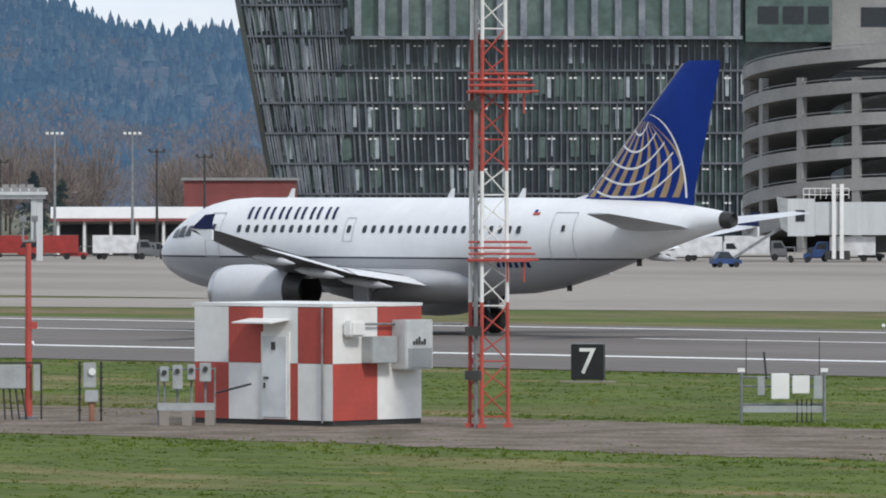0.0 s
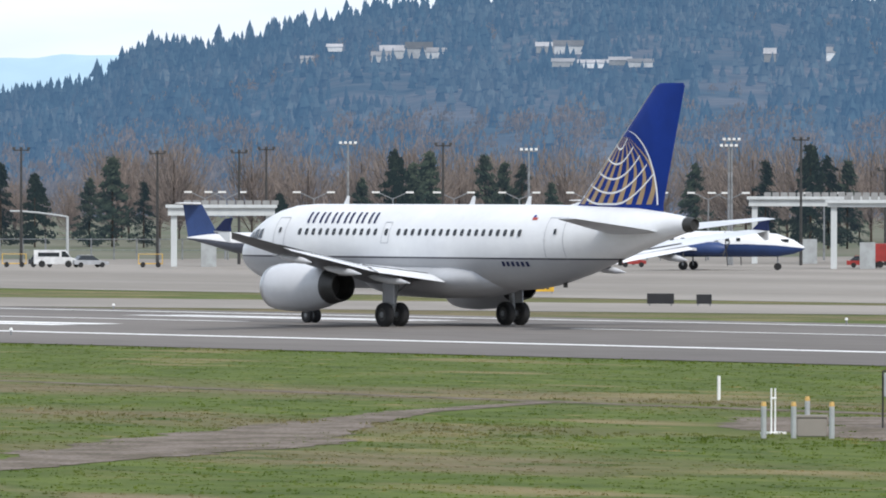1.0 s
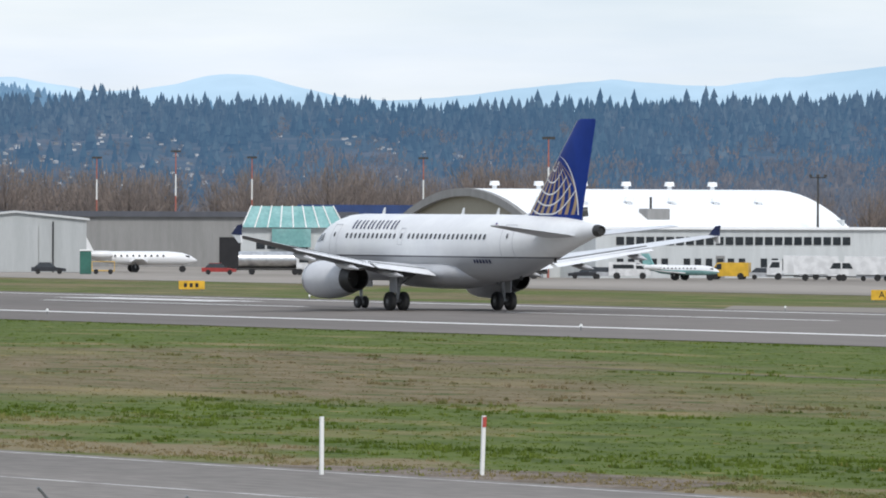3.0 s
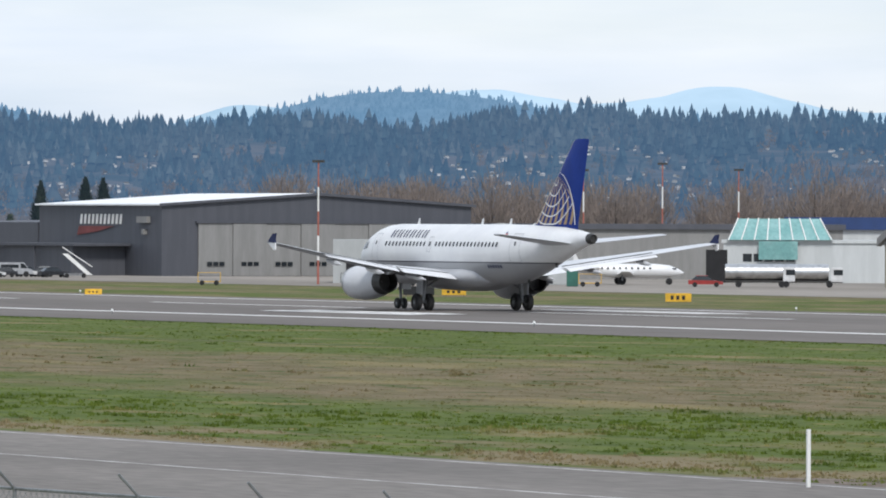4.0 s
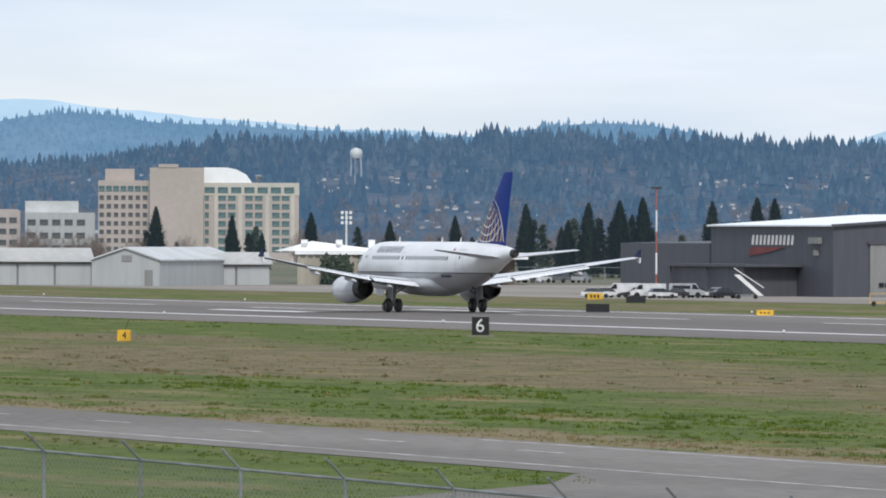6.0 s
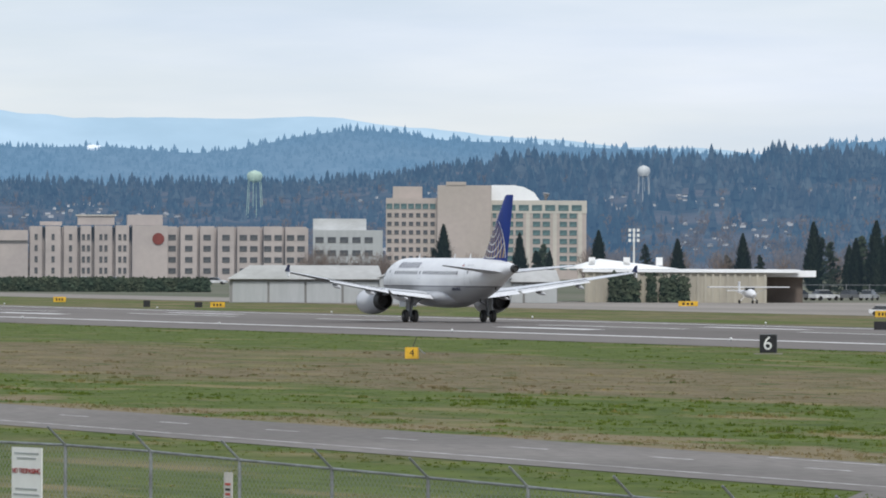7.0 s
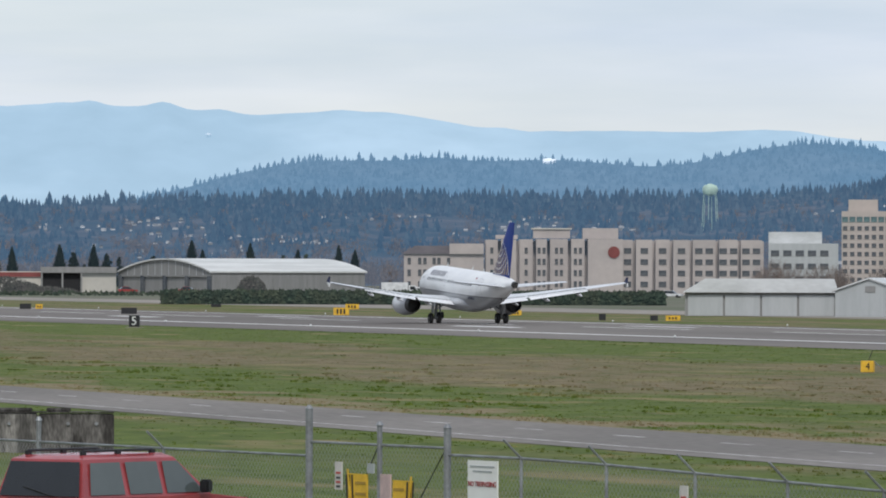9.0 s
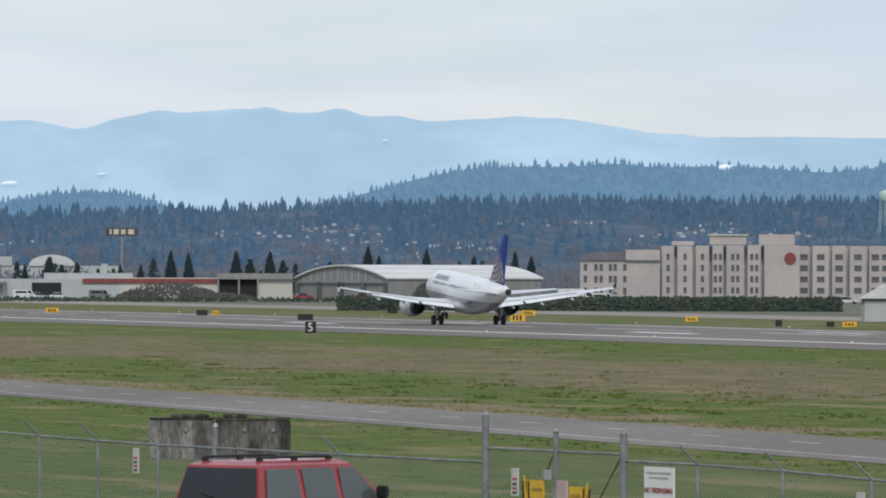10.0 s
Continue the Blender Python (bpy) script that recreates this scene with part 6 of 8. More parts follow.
def build_small_field():
    for az, r, n in ((47.07, 260, "7"), (22.01, 508, "6"), (14.0, 804, "5")):
        distance_sign(az, r, n)
    # cabinet rack
    p = at(48.5, 215.7)
    b = thing("cabinet_rack", pose(p.x, p.y, 0, 0, 0, -48.5), "galvanised rack with grey electrical cabinets and whip antennas", "equipment rack")
    for x in (-1.15, 1.15):
        for y in (-0.15, 0.15):
            part("post", tube((x, y, 0), (x, y, 1.4), 0.04, n=8), GALV, b)
        part("lamp", box(x - 0.1, x + 0.1, -0.1, 0.1, 1.4, 1.5), WHITE, b)
        part("whip", tube((x * 0.88, 0, 1.3), (x * 0.88, 0, 2.35), 0.012, n=5), DARK_METAL, b)
    for z in (0.35, 0.5, 1.0, 1.25):
        part("rail", tube((-1.15, 0, z), (1.15, 0, z), 0.03, n=6), GALV, b)
    part("shelf", box(-1.1, 1.1, -0.12, 0.12, 0.28, 0.46), GREYBOX, b)
    for x0, x1, z0, z1 in ((-0.32, 0.18, 0.65, 1.36), (0.26, 0.74, 0.8, 1.3), (0.85, 1.1, 0.65, 1.3), (-0.7, -0.5, 0.75, 1.28)):
        part("cabinet", box(x0, x1, -0.28, -0.05, z0, z1, bevel=0.02), GREYBOX if x0 > 0.3 or x0 < -0.4 else WHITE, b)
    part("pipe", tube((-0.45, 0, 1.2), (-0.52, 0, 1.95), 0.03, n=6), DARK_METAL, b)
    for k in range(4):
        part("conduit", tube((0.4 + k * 0.13, -0.1, 0), (0.4 + k * 0.13, -0.1, 0.65), 0.025, n=6), DARK_METAL, b)
    # red mast with a box
    p = at(42.93, 218.7)
    b = thing("red_mast", pose(p.x, p.y, 0, 0, 0, -43), "tall red steel mast with a pale grey control box", "mast")
    part("pole", tube((0.1, 0, 0), (0.1, 0, 4.95), 0.11, 0.08, 14), RED, b)
    part("fork", tube((-0.05, 0, 5.0), (0.28, 0, 5.0), 0.04, n=6), GALV, b)
    for x in (-0.05, 0.28):
        part("horn", tube((x, 0, 5.0), (x, 0, 5.6), 0.04, 0.03, 8), GALV, b)
        part("sensor", box(x - 0.09, x + 0.09, -0.06, 0.06, 5.55, 5.72), GALV, b)
    part("bracket", box(0.15, 0.35, -0.1, 0.1, 2.55, 2.75), RED, b)
    part("base_plate", box(-0.15, 0.35, -0.2, 0.2, 0, 0.1), GALV, b)
    part("control_box", box(-0.72, 0.02, -0.4, -0.13, 0.88, 1.55, bevel=0.02), GREYBOX, b, "pale grey control box")
    part("side_box", box(0.24, 0.42, -0.3, -0.1, 0.82, 1.55), GREYBOX, b)
    for x in (-0.75, 0.46):
        part("frame_post", tube((x, -0.2, 0), (x, -0.2, 1.6), 0.03, n=6), DARK_METAL, b)
    part("frame_rail", tube((-0.75, -0.2, 1.6), (0.46, -0.2, 1.6), 0.025, n=6), DARK_METAL, b)
    for k in range(4):
        part("conduit", tube((-0.55 + 0.2 * k, -0.25, 0), (-0.6 + 0.17 * k, -0.25, 0.88), 0.025, n=6), DARK_METAL, b)
    # slim meter rack
    p = at(43.41, 216.7)
    b = thing("meter_rack", pose(p.x, p.y, 0, 0, 0, -43.4), "narrow steel rack with two grey meter boxes", "meter rack")
    for x in (-0.3, 0.3):
        part("post", tube((x, 0, 0), (x, 0, 1.68), 0.035, n=6), DARK_METAL, b)
        for k in range(5):
            part("clamp", box(x - 0.06, x + 0.06, -0.05, 0.05, 0.3 + k * 0.3, 0.34 + k * 0.3), DARK_METAL, b)
    part("upper_box", box(-0.2, 0.16, -0.25, -0.04, 0.95, 1.65, bevel=0.02), GREYBOX, b)
    part("meter_face", tube((0.05, -0.32, 1.4), (0.05, -0.252, 1.4), 0.1, n=16), WHITE, b)
    part("lower_box", box(-0.15, 0.22, -0.25, -0.04, 0.55, 0.88, bevel=0.02), GREYBOX, b)
    part("conduit", tube((0.04, -0.1, 0), (0.04, -0.1, 0.55), 0.09, n=10), mat("rust_pipe", (0.32, 0.16, 0.10), 0.7, 0.2, 0.2, 2), b)
    # bollards round a small vault
    for az, r in ((41.86, 209), (42.08, 209), (42.36, 209), (42.18, 214.7)):
        p = at(az, r)
        b = thing("bollard", pose(p.x, p.y, 0), "grey steel bollard with a yellow cap", "bollard", "bollards round the vault")
        part("post", tube((0, 0, 0), (0, 0, 0.86), 0.075, n=12), GREYBOX, b)
        part("cap", tube((0, 0, 0.86), (0, 0, 0.98), 0.08, 0.06, 12), mat("cap_yellow", (0.6, 0.38, 0.12), 0.6, 0, 0.2, 3), b)
    p = at(42.2, 210.8)
    b = thing("utility_vault", pose(p.x, p.y, 0, 0, 0, -42), "small weathered concrete utility vault", "utility box")
    part("body", box(-0.35, 0.45, -0.3, 0.3, 0, 0.52, bevel=0.02), CONCRETE, b)
    part("lid", box(-0.38, 0.48, -0.33, 0.33, 0.522, 0.58), CONCRETE, b)
    p = at(41.93, 212.8)
    b = thing("pipe_stand", pose(p.x, p.y, 0), "pair of thin white vent pipes on a plate", "pipe")
    for x in (-0.07, 0.07):
        part("pipe", tube((x, 0, 0.05), (x, 0, 1.25), 0.025, n=6), WHITE, b)
    part("yoke", tube((-0.1, 0, 0.98), (0.1, 0, 0.98), 0.03, n=6), WHITE, b)
    part("plate", box(-0.3, 0.3, -0.2, 0.2, 0, 0.06), WHITE, b)
    for az, r, hgt, red in ((41.53, 248, 0.78, 0), (29.36, 188, 1.42, 0), (30.54, 188, 1.46, 1)):
        p = at(az, r)
        b = thing("marker_post", pose(p.x, p.y, 0, 0, 2 if red else 0, 0), "thin white marker post in the grass", "marker post", "marker posts")
        part("post", box(-0.045, 0.045, -0.03, 0.03, 0, hgt), WHITE, b)
        if red:
            part("reflector", box(-0.05, 0.05, -0.045, -0.031, hgt - 0.28, hgt - 0.03), RED, b)
    # runway lights, small white domes on the edge
    for k in range(-2, 20):
        y = 177 + 61 * k - 10
        for x in (212.5, 264.5):
            b = thing("runway_light", pose(x, y, crown(x)), "small white runway edge light", "runway light", "runway edge lights")
            part("stem", tube((0, 0, 0), (0, 0, 0.2), 0.04, n=8), GALV, b)
            part("lens", tube((0, 0, 0.22), (0, 0, 0.34), 0.09, 0.05, 10), WHITE, b)
    # lettered and blank guidance signs
    def guide(az, r, w, hgt, lit, text="", turn=0.0):
        p = at(az, r)
        b = thing("taxiway_sign", pose(p.x, p.y, 0, 0, 0, -az + turn), ("yellow lit taxiway guidance sign beside the taxiway" if lit else "black back of a taxiway guidance sign"), "sign", "taxiway signs")
        part("cabinet", box(-w / 2, w / 2, -0.15, 0.15, 0.14, hgt, bevel=0.015), YELLOW if lit else BLACK, b)
        for x in (-w * 0.4, w * 0.4):
            part("leg", tube((x, 0, 0), (x, 0, 0.15), 0.04, n=6), GALV, b)
        if text:
            text_mesh(text, hgt * 0.8, "lettering", BLACK, b, pose(0, -0.165, (hgt + 0.14) / 2, 90, 0, 0))
        elif lit:
            for k in range(3):
                part("letter_bar", box(-w * 0.3 + k * w * 0.22, -w * 0.18 + k * w * 0.22, -0.168, -0.152, 0.3, hgt - 0.18), BLACK, b)
    guide(33.49, 547, 1.85, 0.85, True, "A5")
    for az, r, w, hgt, lit in ((41.1, 462, 1.6, 0.75, False), (41.42, 462, 0.9, 0.7, False), (40.24, 520, 1.4, 0.7, True), (26.49, 646, 2.6, 0.85, False), (22.87, 664, 2.0, 0.85, False), (23.15, 760, 1.9, 0.8, False),
                               (22.85, 800, 1.6, 0.8, True), (26.75, 646, 2.0, 0.7, True), (28.4, 600, 2.0, 0.8, True), (15.52, 996, 2.0, 1.1, True), (17.96, 910, 1.7, 0.75, True), (17.82, 912, 0.9, 0.75, False),
                               (13.96, 1000, 2.0, 1.0, False), (13.20, 1120, 1.6, 0.9, False), (13.30, 1122, 1.0, 0.8, True), (12.10, 1180, 2.0, 0.9, True), (21.42, 960, 2.4, 0.75, True), (16.8, 1000, 1.6, 0.8, True),
                               (15.6, 1130, 2.0, 0.9, True), (14.6, 1180, 1.5, 0.6, False), (17.44, 915, 0.8, 0.9, False), (24.1, 640, 1.4, 0.6, True)):
        guide(az, r, w, hgt, lit)
    p = at(19.39, 476)
    b = thing("runway_marker", pose(p.x, p.y, 0, 0, 0, -31), "small yellow distance marker with a number and a whip", "sign")
    part("cabinet", box(-0.4, 0.4, -0.2, 0.2, 0.05, 0.75, bevel=0.02), YELLOW, b)
    text_mesh("4", 0.6, "number", BLACK, b, pose(0.05, -0.22, 0.4, 90, 0, 0))
    part("arm", tube((0.4, 0, 0.7), (0.85, 0, 0.35), 0.03, n=6), GALV, b)
    part("whip", tube((0.05, 0, 0.75), (0.3, 0, 1.4), 0.025, n=6), DARK_METAL, b)


# ---- fence, gate and the car before it ----
def fence_at(s):
    """A place along the fence; it runs across the bank at a slant."""
    d = Vector((math.sin(radians(-12)), math.cos(radians(-12)), 0))
    p = Vector((40.0, 130.0, 0)) + d * s
    return Vector((p.x, p.y, rise(p.x) + 0.1 - 0.012 * min(abs(s), 25)))


def wire_material():
    m = bpy.data.materials.new("chain_link")
    m.use_nodes = True
    n, l = m.node_tree.nodes, m.node_tree.links
    b = n["Principled BSDF"]
    b.inputs["Base Color"].default_value, b.inputs["Roughness"].default_value, b.inputs["Metallic"].default_value = (0.30, 0.31, 0.31, 1), 0.5, 0.5
    c = n.new("ShaderNodeTexCoord")
    fac = None
    for turn in (45, -45):
        mp = n.new("ShaderNodeMapping")
        mp.inputs["Rotation"].default_value = (0, 0, radians(turn))
        l.new(c.outputs["UV"], mp.inputs["Vector"])
        w = n.new("ShaderNodeTexWave")
        w.inputs["Scale"].default_value = 3.2
        l.new(mp.outputs["Vector"], w.inputs["Vector"])
        g = n.new("ShaderNodeMath")
        g.operation, g.inputs[1].default_value = "GREATER_THAN", 0.975
        l.new(w.outputs["Fac"], g.inputs[0])
        if fac is None:
            fac = g.outputs["Value"]
        else:
            mx = n.new("ShaderNodeMath")
            mx.operation = "MAXIMUM"
            l.new(fac, mx.inputs[0])
            l.new(g.outputs["Value"], mx.inputs[1])
            fac = mx.outputs["Value"]
    l.new(fac, b.inputs["Alpha"])
    return m


WIRE = wire_material()


def build_fence():
    fence = thing("chain_link_fence", pose(0, 0, 0), "galvanised chain-link fence with slanted barbed wire arms", "fence")
    gate = thing("gate", pose(0, 0, 0), "double chain-link gate with yellow striped boards", "gate")
    gate_s = (4.0, 6.6, 9.4)
    posts = sorted([1.26 - 3.05 * k for k in range(19)] + [15.5, 21.1] + [23.8 + 2.93 * k for k in range(9)])
    across = Vector((math.cos(radians(-12)), -math.sin(radians(-12)), 0))
    def top(s):
        """The fence's height: lower beyond the gate than before it."""
        return 1.94 if s > 9.6 else 2.08
    for s in posts:
        p = fence_at(s)
        H = top(s)
        if s == 21.1:
            part("tall_post", tube(p, p + Vector((0, 0, H + 0.42)), 0.05, n=10), GALV, fence)
            part("post_cap", tube(p + Vector((0, 0, H + 0.42)), p + Vector((0, 0, H + 0.5)), 0.07, 0.03, 10), GALV, fence)
            continue
        part("post", tube(p, p + Vector((0, 0, H + 0.03)), 0.032, n=8), GALV, fence)
        part("barb_arm", tube(p + Vector((0, 0, H)), p + Vector((0, 0, H + 0.33)) - across * 0.36, 0.022, n=5), GALV, fence)
    def mesh_run(a, b, parent, H):
        p, q = fence_at(a), fence_at(b)
        bm = bmesh.new()
        uv = bm.loops.layers.uv.new("UVMap")
        vs = [bm.verts.new(v) for v in (p, q, q + Vector((0, 0, H)), p + Vector((0, 0, H)))]
        f = bm.faces.new(vs)
        for lo, t in zip(f.loops, ((0, 0), (abs(b - a), 0), (abs(b - a), H), (0, H))):
            lo[uv].uv = t
        part("wire_mesh", bm, WIRE, parent)
        part("top_rail", tube(p + Vector((0, 0, H)), q + Vector((0, 0, H)), 0.024, n=6), GALV, parent)
        part("bottom_rail", tube(p + Vector((0, 0, 0.1)), q + Vector((0, 0, 0.1)), 0.018, n=5), GALV, parent)
    for a, b in zip(posts, posts[1:]):
        if b - a < 6:
            mesh_run(a, b, fence, top((a + b) / 2))
    left_end = max(s for s in posts if s < 4)
    right_end = min(s for s in posts if s > 9)
    mesh_run(left_end, gate_s[0], fence, top(left_end))
    mesh_run(gate_s[2], right_end, fence, top(right_end))
    H = 2.06
    for sa, sb in ((gate_s[1] + 0.9, gate_s[1] + 0.08), (gate_s[0] + 1.1, gate_s[0] + 0.1)):
        part("tension_rod", tube(fence_at(sa) + Vector((0, 0, 1.2)), fence_at(sb) + Vector((0, 0, 2.15)), 0.012, n=5), DARK_METAL, gate)
    for k, s in enumerate(gate_s):
        p = fence_at(s)
        part("gate_post", tube(p, p + Vector((0, 0, H + (0.5, 0.5, 0.75)[k])), 0.07 if k != 1 else 0.05, n=12), GALV, gate)
        part("post_cap", tube(p + Vector((0, 0, H + (0.5, 0.5, 0.75)[k])), p + Vector((0, 0, H + (0.57, 0.57, 0.82)[k])), 0.085, 0.03, 12), GALV, gate)
    mesh_run(gate_s[0] + 0.1, gate_s[1] - 0.08, gate, 2.2)
    mesh_run(gate_s[1] + 0.08, gate_s[2] - 0.1, gate, 2.2)
    def panel(s, dz0, dz1, w, material, name, parent, label, off=0.07):
        p = fence_at(s)
        q = part(name, box(-w / 2, w / 2, -0.012, 0.012, dz0, dz1), material, parent, label)
        q.matrix_basis = Matrix.Translation(p - across * off) @ pose(0, 0, 0, 0, 0, -90 + 12 - 0 + 0)
        return q
    STRIPE_Y = mat("hazard_yellow", (0.75, 0.45, 0.03), 0.6, 0, 0.1, 2)
    LOUVRE = mat("dull_yellow", (0.40, 0.24, 0.03), 0.6, 0, 0.1, 2)
    for s, d, z1 in ((7.31, -1, 1.66), (5.57, 1, 1.58)):
        q = panel(s, 0.6, z1, 0.74, STRIPE_Y, "hazard_board", gate, "yellow board with black slanted stripes")
        for k in range(4):
            z = z1 - 0.14 - 0.2 * k
            part("board_line", box(-0.33 if d > 0 else -0.08, 0.08 if d > 0 else 0.33, -0.022, -0.0125, z - 0.05, z), LOUVRE, q)
        for k in range(3):
            x = d * (0.16 + 0.11 * k)
            part("stripe", loft([[(x - d * 0.06, y, 0.62), (x - d * 0.005, y, 0.62), (x + d * 0.08, y, z1 - 0.02), (x + d * 0.025, y, z1 - 0.02)] for y in (-0.022, -0.013)]), BLACK, q)
        part("board_edge", loft([[(d * 0.10, y, 0.6), (d * 0.18, y, 0.6), (d * 0.40, y, z1 + 0.08), (d * 0.34, y, z1 + 0.08)] for y in (-0.03, -0.0225)]), STRIPE_Y, q)
    panel(6.17, 0.7, 1.68, 0.4, mat("faded_pink", (0.55, 0.40, 0.38), 0.6, 0, 0.08, 3), "faded_notice", gate, "faded pink notice", 0.1)
    panel(6.75, 1.68, 1.86, 0.26, GREYBOX, "lock_box", gate, "small grey lock box", 0.1)
    sign = thing("warning_sign", pose(0, 0, 0), "white no trespassing sign with dark red lettering", "sign")
    s = 2.5
    p = fence_at(s)
    sign.matrix_world = Matrix.Translation(p - across * 0.09) @ pose(0, 0, 0.06, 0, 0, 12 - 90)
    # the sign turned to face the road on the bank
    part("panel", box(-0.55, 0.55, -0.012, 0.012, 0.78, 1.95), WHITE, sign)
    MAROON = mat("maroon", (0.30, 0.03, 0.03), 0.6, 0, 0.05, 2)
    text_mesh("NO TRESPASSING", 0.132, "lettering", MAROON, sign, pose(0, -0.02, 1.53, 90, 0, 0), depth=0.004)
    for k, w in ((0, 0.9), (1, 0.7), (3, 0.8), (4, 0.95), (5, 0.6)):
        z = 1.83 - k * 0.085 if k < 2 else 1.5 - k * 0.1
        part("text_bar", box(-w / 2, w / 2, -0.02, -0.013, z, z + 0.03), GREYBOX, sign)
    for s in (8.06, 24.7, -4.6):
        p = fence_at(s)
        sm = thing("fence_notice", Matrix.Translation(p - across * 0.08) @ pose(0, 0, 0, 0, 0, 12 - 90), "small white and red notice on the fence", "sign", "fence notices")
        part("panel", box(-0.14, 0.14, -0.008, 0.008, 1.35, 1.86), mat("notice_white", (0.6, 0.56, 0.53), 0.6, 0, 0.08, 3), sm)
        part("red_bar", box(-0.09, 0.09, -0.014, -0.009, 1.64, 1.68), RED, sm)
        for k in range(3):
            part("text_bar", box(-0.08, 0.08, -0.014, -0.009, 1.39 + 0.08 * k, 1.43 + 0.08 * k), RED if k == 1 else DARK_METAL, sm)
    # weathered concrete barrier beyond the fence
    p = at(13.334, 262)
    b = thing("concrete_barrier", pose(p.x, p.y, rise(p.x) - 0.02, 0, 0, -13.4), "stained dark concrete barrier in the grass", "barrier")
    CON_PALE = mat("streaked_concrete", (0.085, 0.08, 0.074), 0.95, 0, 0.4, 0.9, 0.3, 8, (0.25, 0.235, 0.215), 0.53, stretch=(2.2, 2.2, 0.5), spec=0.1)
    CON_DARK = mat("stained_concrete", (0.048, 0.044, 0.041), 0.95, 0, 0.4, 0.8, 0.3, 8, (0.15, 0.14, 0.13), 0.58, stretch=(2.2, 2.2, 0.6), spec=0.1)
    part("slab", box(-2.375, -0.19, -0.3, 0.3, 0, 1.38, bevel=0.04), CON_PALE, b)
    part("slab", box(-0.17, 2.375, -0.3, 0.3, 0, 1.36, bevel=0.04), CON_DARK, b)
    part("coping", box(-2.38, 2.38, -0.32, 0.32, 1.385, 1.43, bevel=0.01), CON_DARK, b)
    for x0, x1 in ((-1.67, -0.36), (0.1, 0.93)):
        part("top_piece", box(x0, x1, -0.22, 0.22, 1.432, 1.55, bevel=0.03), CON_DARK, b)
    for x in (-1.15, 0.83, 1.78):
        part("lifting_eye", tube((x, -0.36, 1.02), (x, -0.29, 1.02), 0.06, n=10), GALV, b)


def build_suv():
    p = at(13.957, 138)
    # length along local x (front to +x)
    b = thing("parked_suv", pose(p.x, p.y, rise(p.x) - 0.03, 0, 0, -14.0 + 53), "red sport utility vehicle with black roof rails, parked", "car")
    PAINT = mat("red_car_paint", (0.34, 0.055, 0.06), 0.22, 0.0, 0.03, 1)
    # side glass is lightened in colour for the sky it reflects
    PALE_TINT = mat("pale_glass", (0.085, 0.10, 0.10), 0.05, 0, 0.05, 0.3)
    TINT = mat("tinted_glass", (0.015, 0.017, 0.02), 0.08, 0, 0.05, 1)
    W = 0.98
    lower = [(-2.55, 0.45), (-2.6, 0.75), (-2.58, 1.12), (1.15, 1.12), (2.35, 1.02), (2.55, 0.9), (2.6, 0.5), (2.2, 0.4), (-2.2, 0.4)]
    rr = [[(x, y * k, z) for x, z in lower] for y, k in ((-W, 1), (W, 1))]
    bm = loft(rr)
    bmesh.ops.bevel(bm, geom=bm.edges[:], offset=0.05, segments=2, affect="EDGES")
    part("body", bm, PAINT, b, "glossy red body", smooth=True)
    part("cabin", loft([[(-2.55, -W + 0.02, 1.1), (1.2, -W + 0.02, 1.1), (1.2, W - 0.02, 1.1), (-2.55, W - 0.02, 1.1)], [(-2.35, -W + 0.2, 1.78), (0.3, -W + 0.2, 1.78), (0.3, W - 0.2, 1.78), (-2.35, W - 0.2, 1.78)], [(-2.15, -W + 0.32, 1.85), (0.1, -W + 0.32, 1.86), (0.1, W - 0.32, 1.86), (-2.15, W - 0.32, 1.85)]]), PAINT, b, smooth=True)
    def side(x0, x1, x2, x3, name):
        """A side window between two slanted edges, on both sides."""
        for d in (-1, 1):
            y0, y1 = d * (W - 0.0), d * (W - 0.165)
            bm = bmesh.new()
            bm.faces.new([bm.verts.new(v) for v in ((x0, y0 - d * 0.015, 1.16), (x1, y0 - d * 0.015, 1.16), (x2, y1 + d * 0.015, 1.72), (x3, y1 + d * 0.015, 1.72))])
            part(name, bm, PALE_TINT, b)
    side(-2.35, -1.35, -1.35, -2.2, "side_window")
    side(-1.2, -0.25, -0.28, -1.2, "side_window")
    side(-0.12, 0.98, 0.32, -0.12, "side_window")
    bm = bmesh.new()
    bm.faces.new([bm.verts.new(v) for v in ((-2.575, -W + 0.1, 1.14), (-2.575, W - 0.1, 1.14), (-2.40, W - 0.22, 1.74), (-2.40, -W + 0.22, 1.74))])
    part("rear_window", bm, TINT, b, "dark tinted rear window")
    bm = bmesh.new()
    bm.faces.new([bm.verts.new(v) for v in ((1.19, -W + 0.1, 1.14), (1.19, W - 0.1, 1.14), (0.37, W - 0.22, 1.74), (0.37, -W + 0.22, 1.74))])
    part("windscreen", bm, TINT, b)
    for d in (-1, 1):
        part("roof_rail", tube((-2.1, d * 0.6, 1.92), (-0.1, d * 0.6, 1.92), 0.025, n=6), BLACK, b, "black roof rail")
        for x in (-2.1, -1.1, -0.1):
            part("rail_foot", box(x - 0.06, x + 0.06, d * 0.6 - 0.03, d * 0.6 + 0.03, 1.84, 1.92), BLACK, b)
        part("mirror", box(0.75, 0.92, d * (W + 0.02), d * (W + 0.22), 1.15, 1.38, bevel=0.03), BLACK, b, "black door mirror")
        for x in (-1.6, 1.6):
            t = part("tyre", tube((x, d * (W - 0.22), 0.38), (x, d * (W + 0.02), 0.38), 0.38, n=24), RUBBER, b)
            part("rim", tube((x, d * (W - 0.02), 0.38), (x, d * (W + 0.03), 0.38), 0.22, n=16), BARE, t)
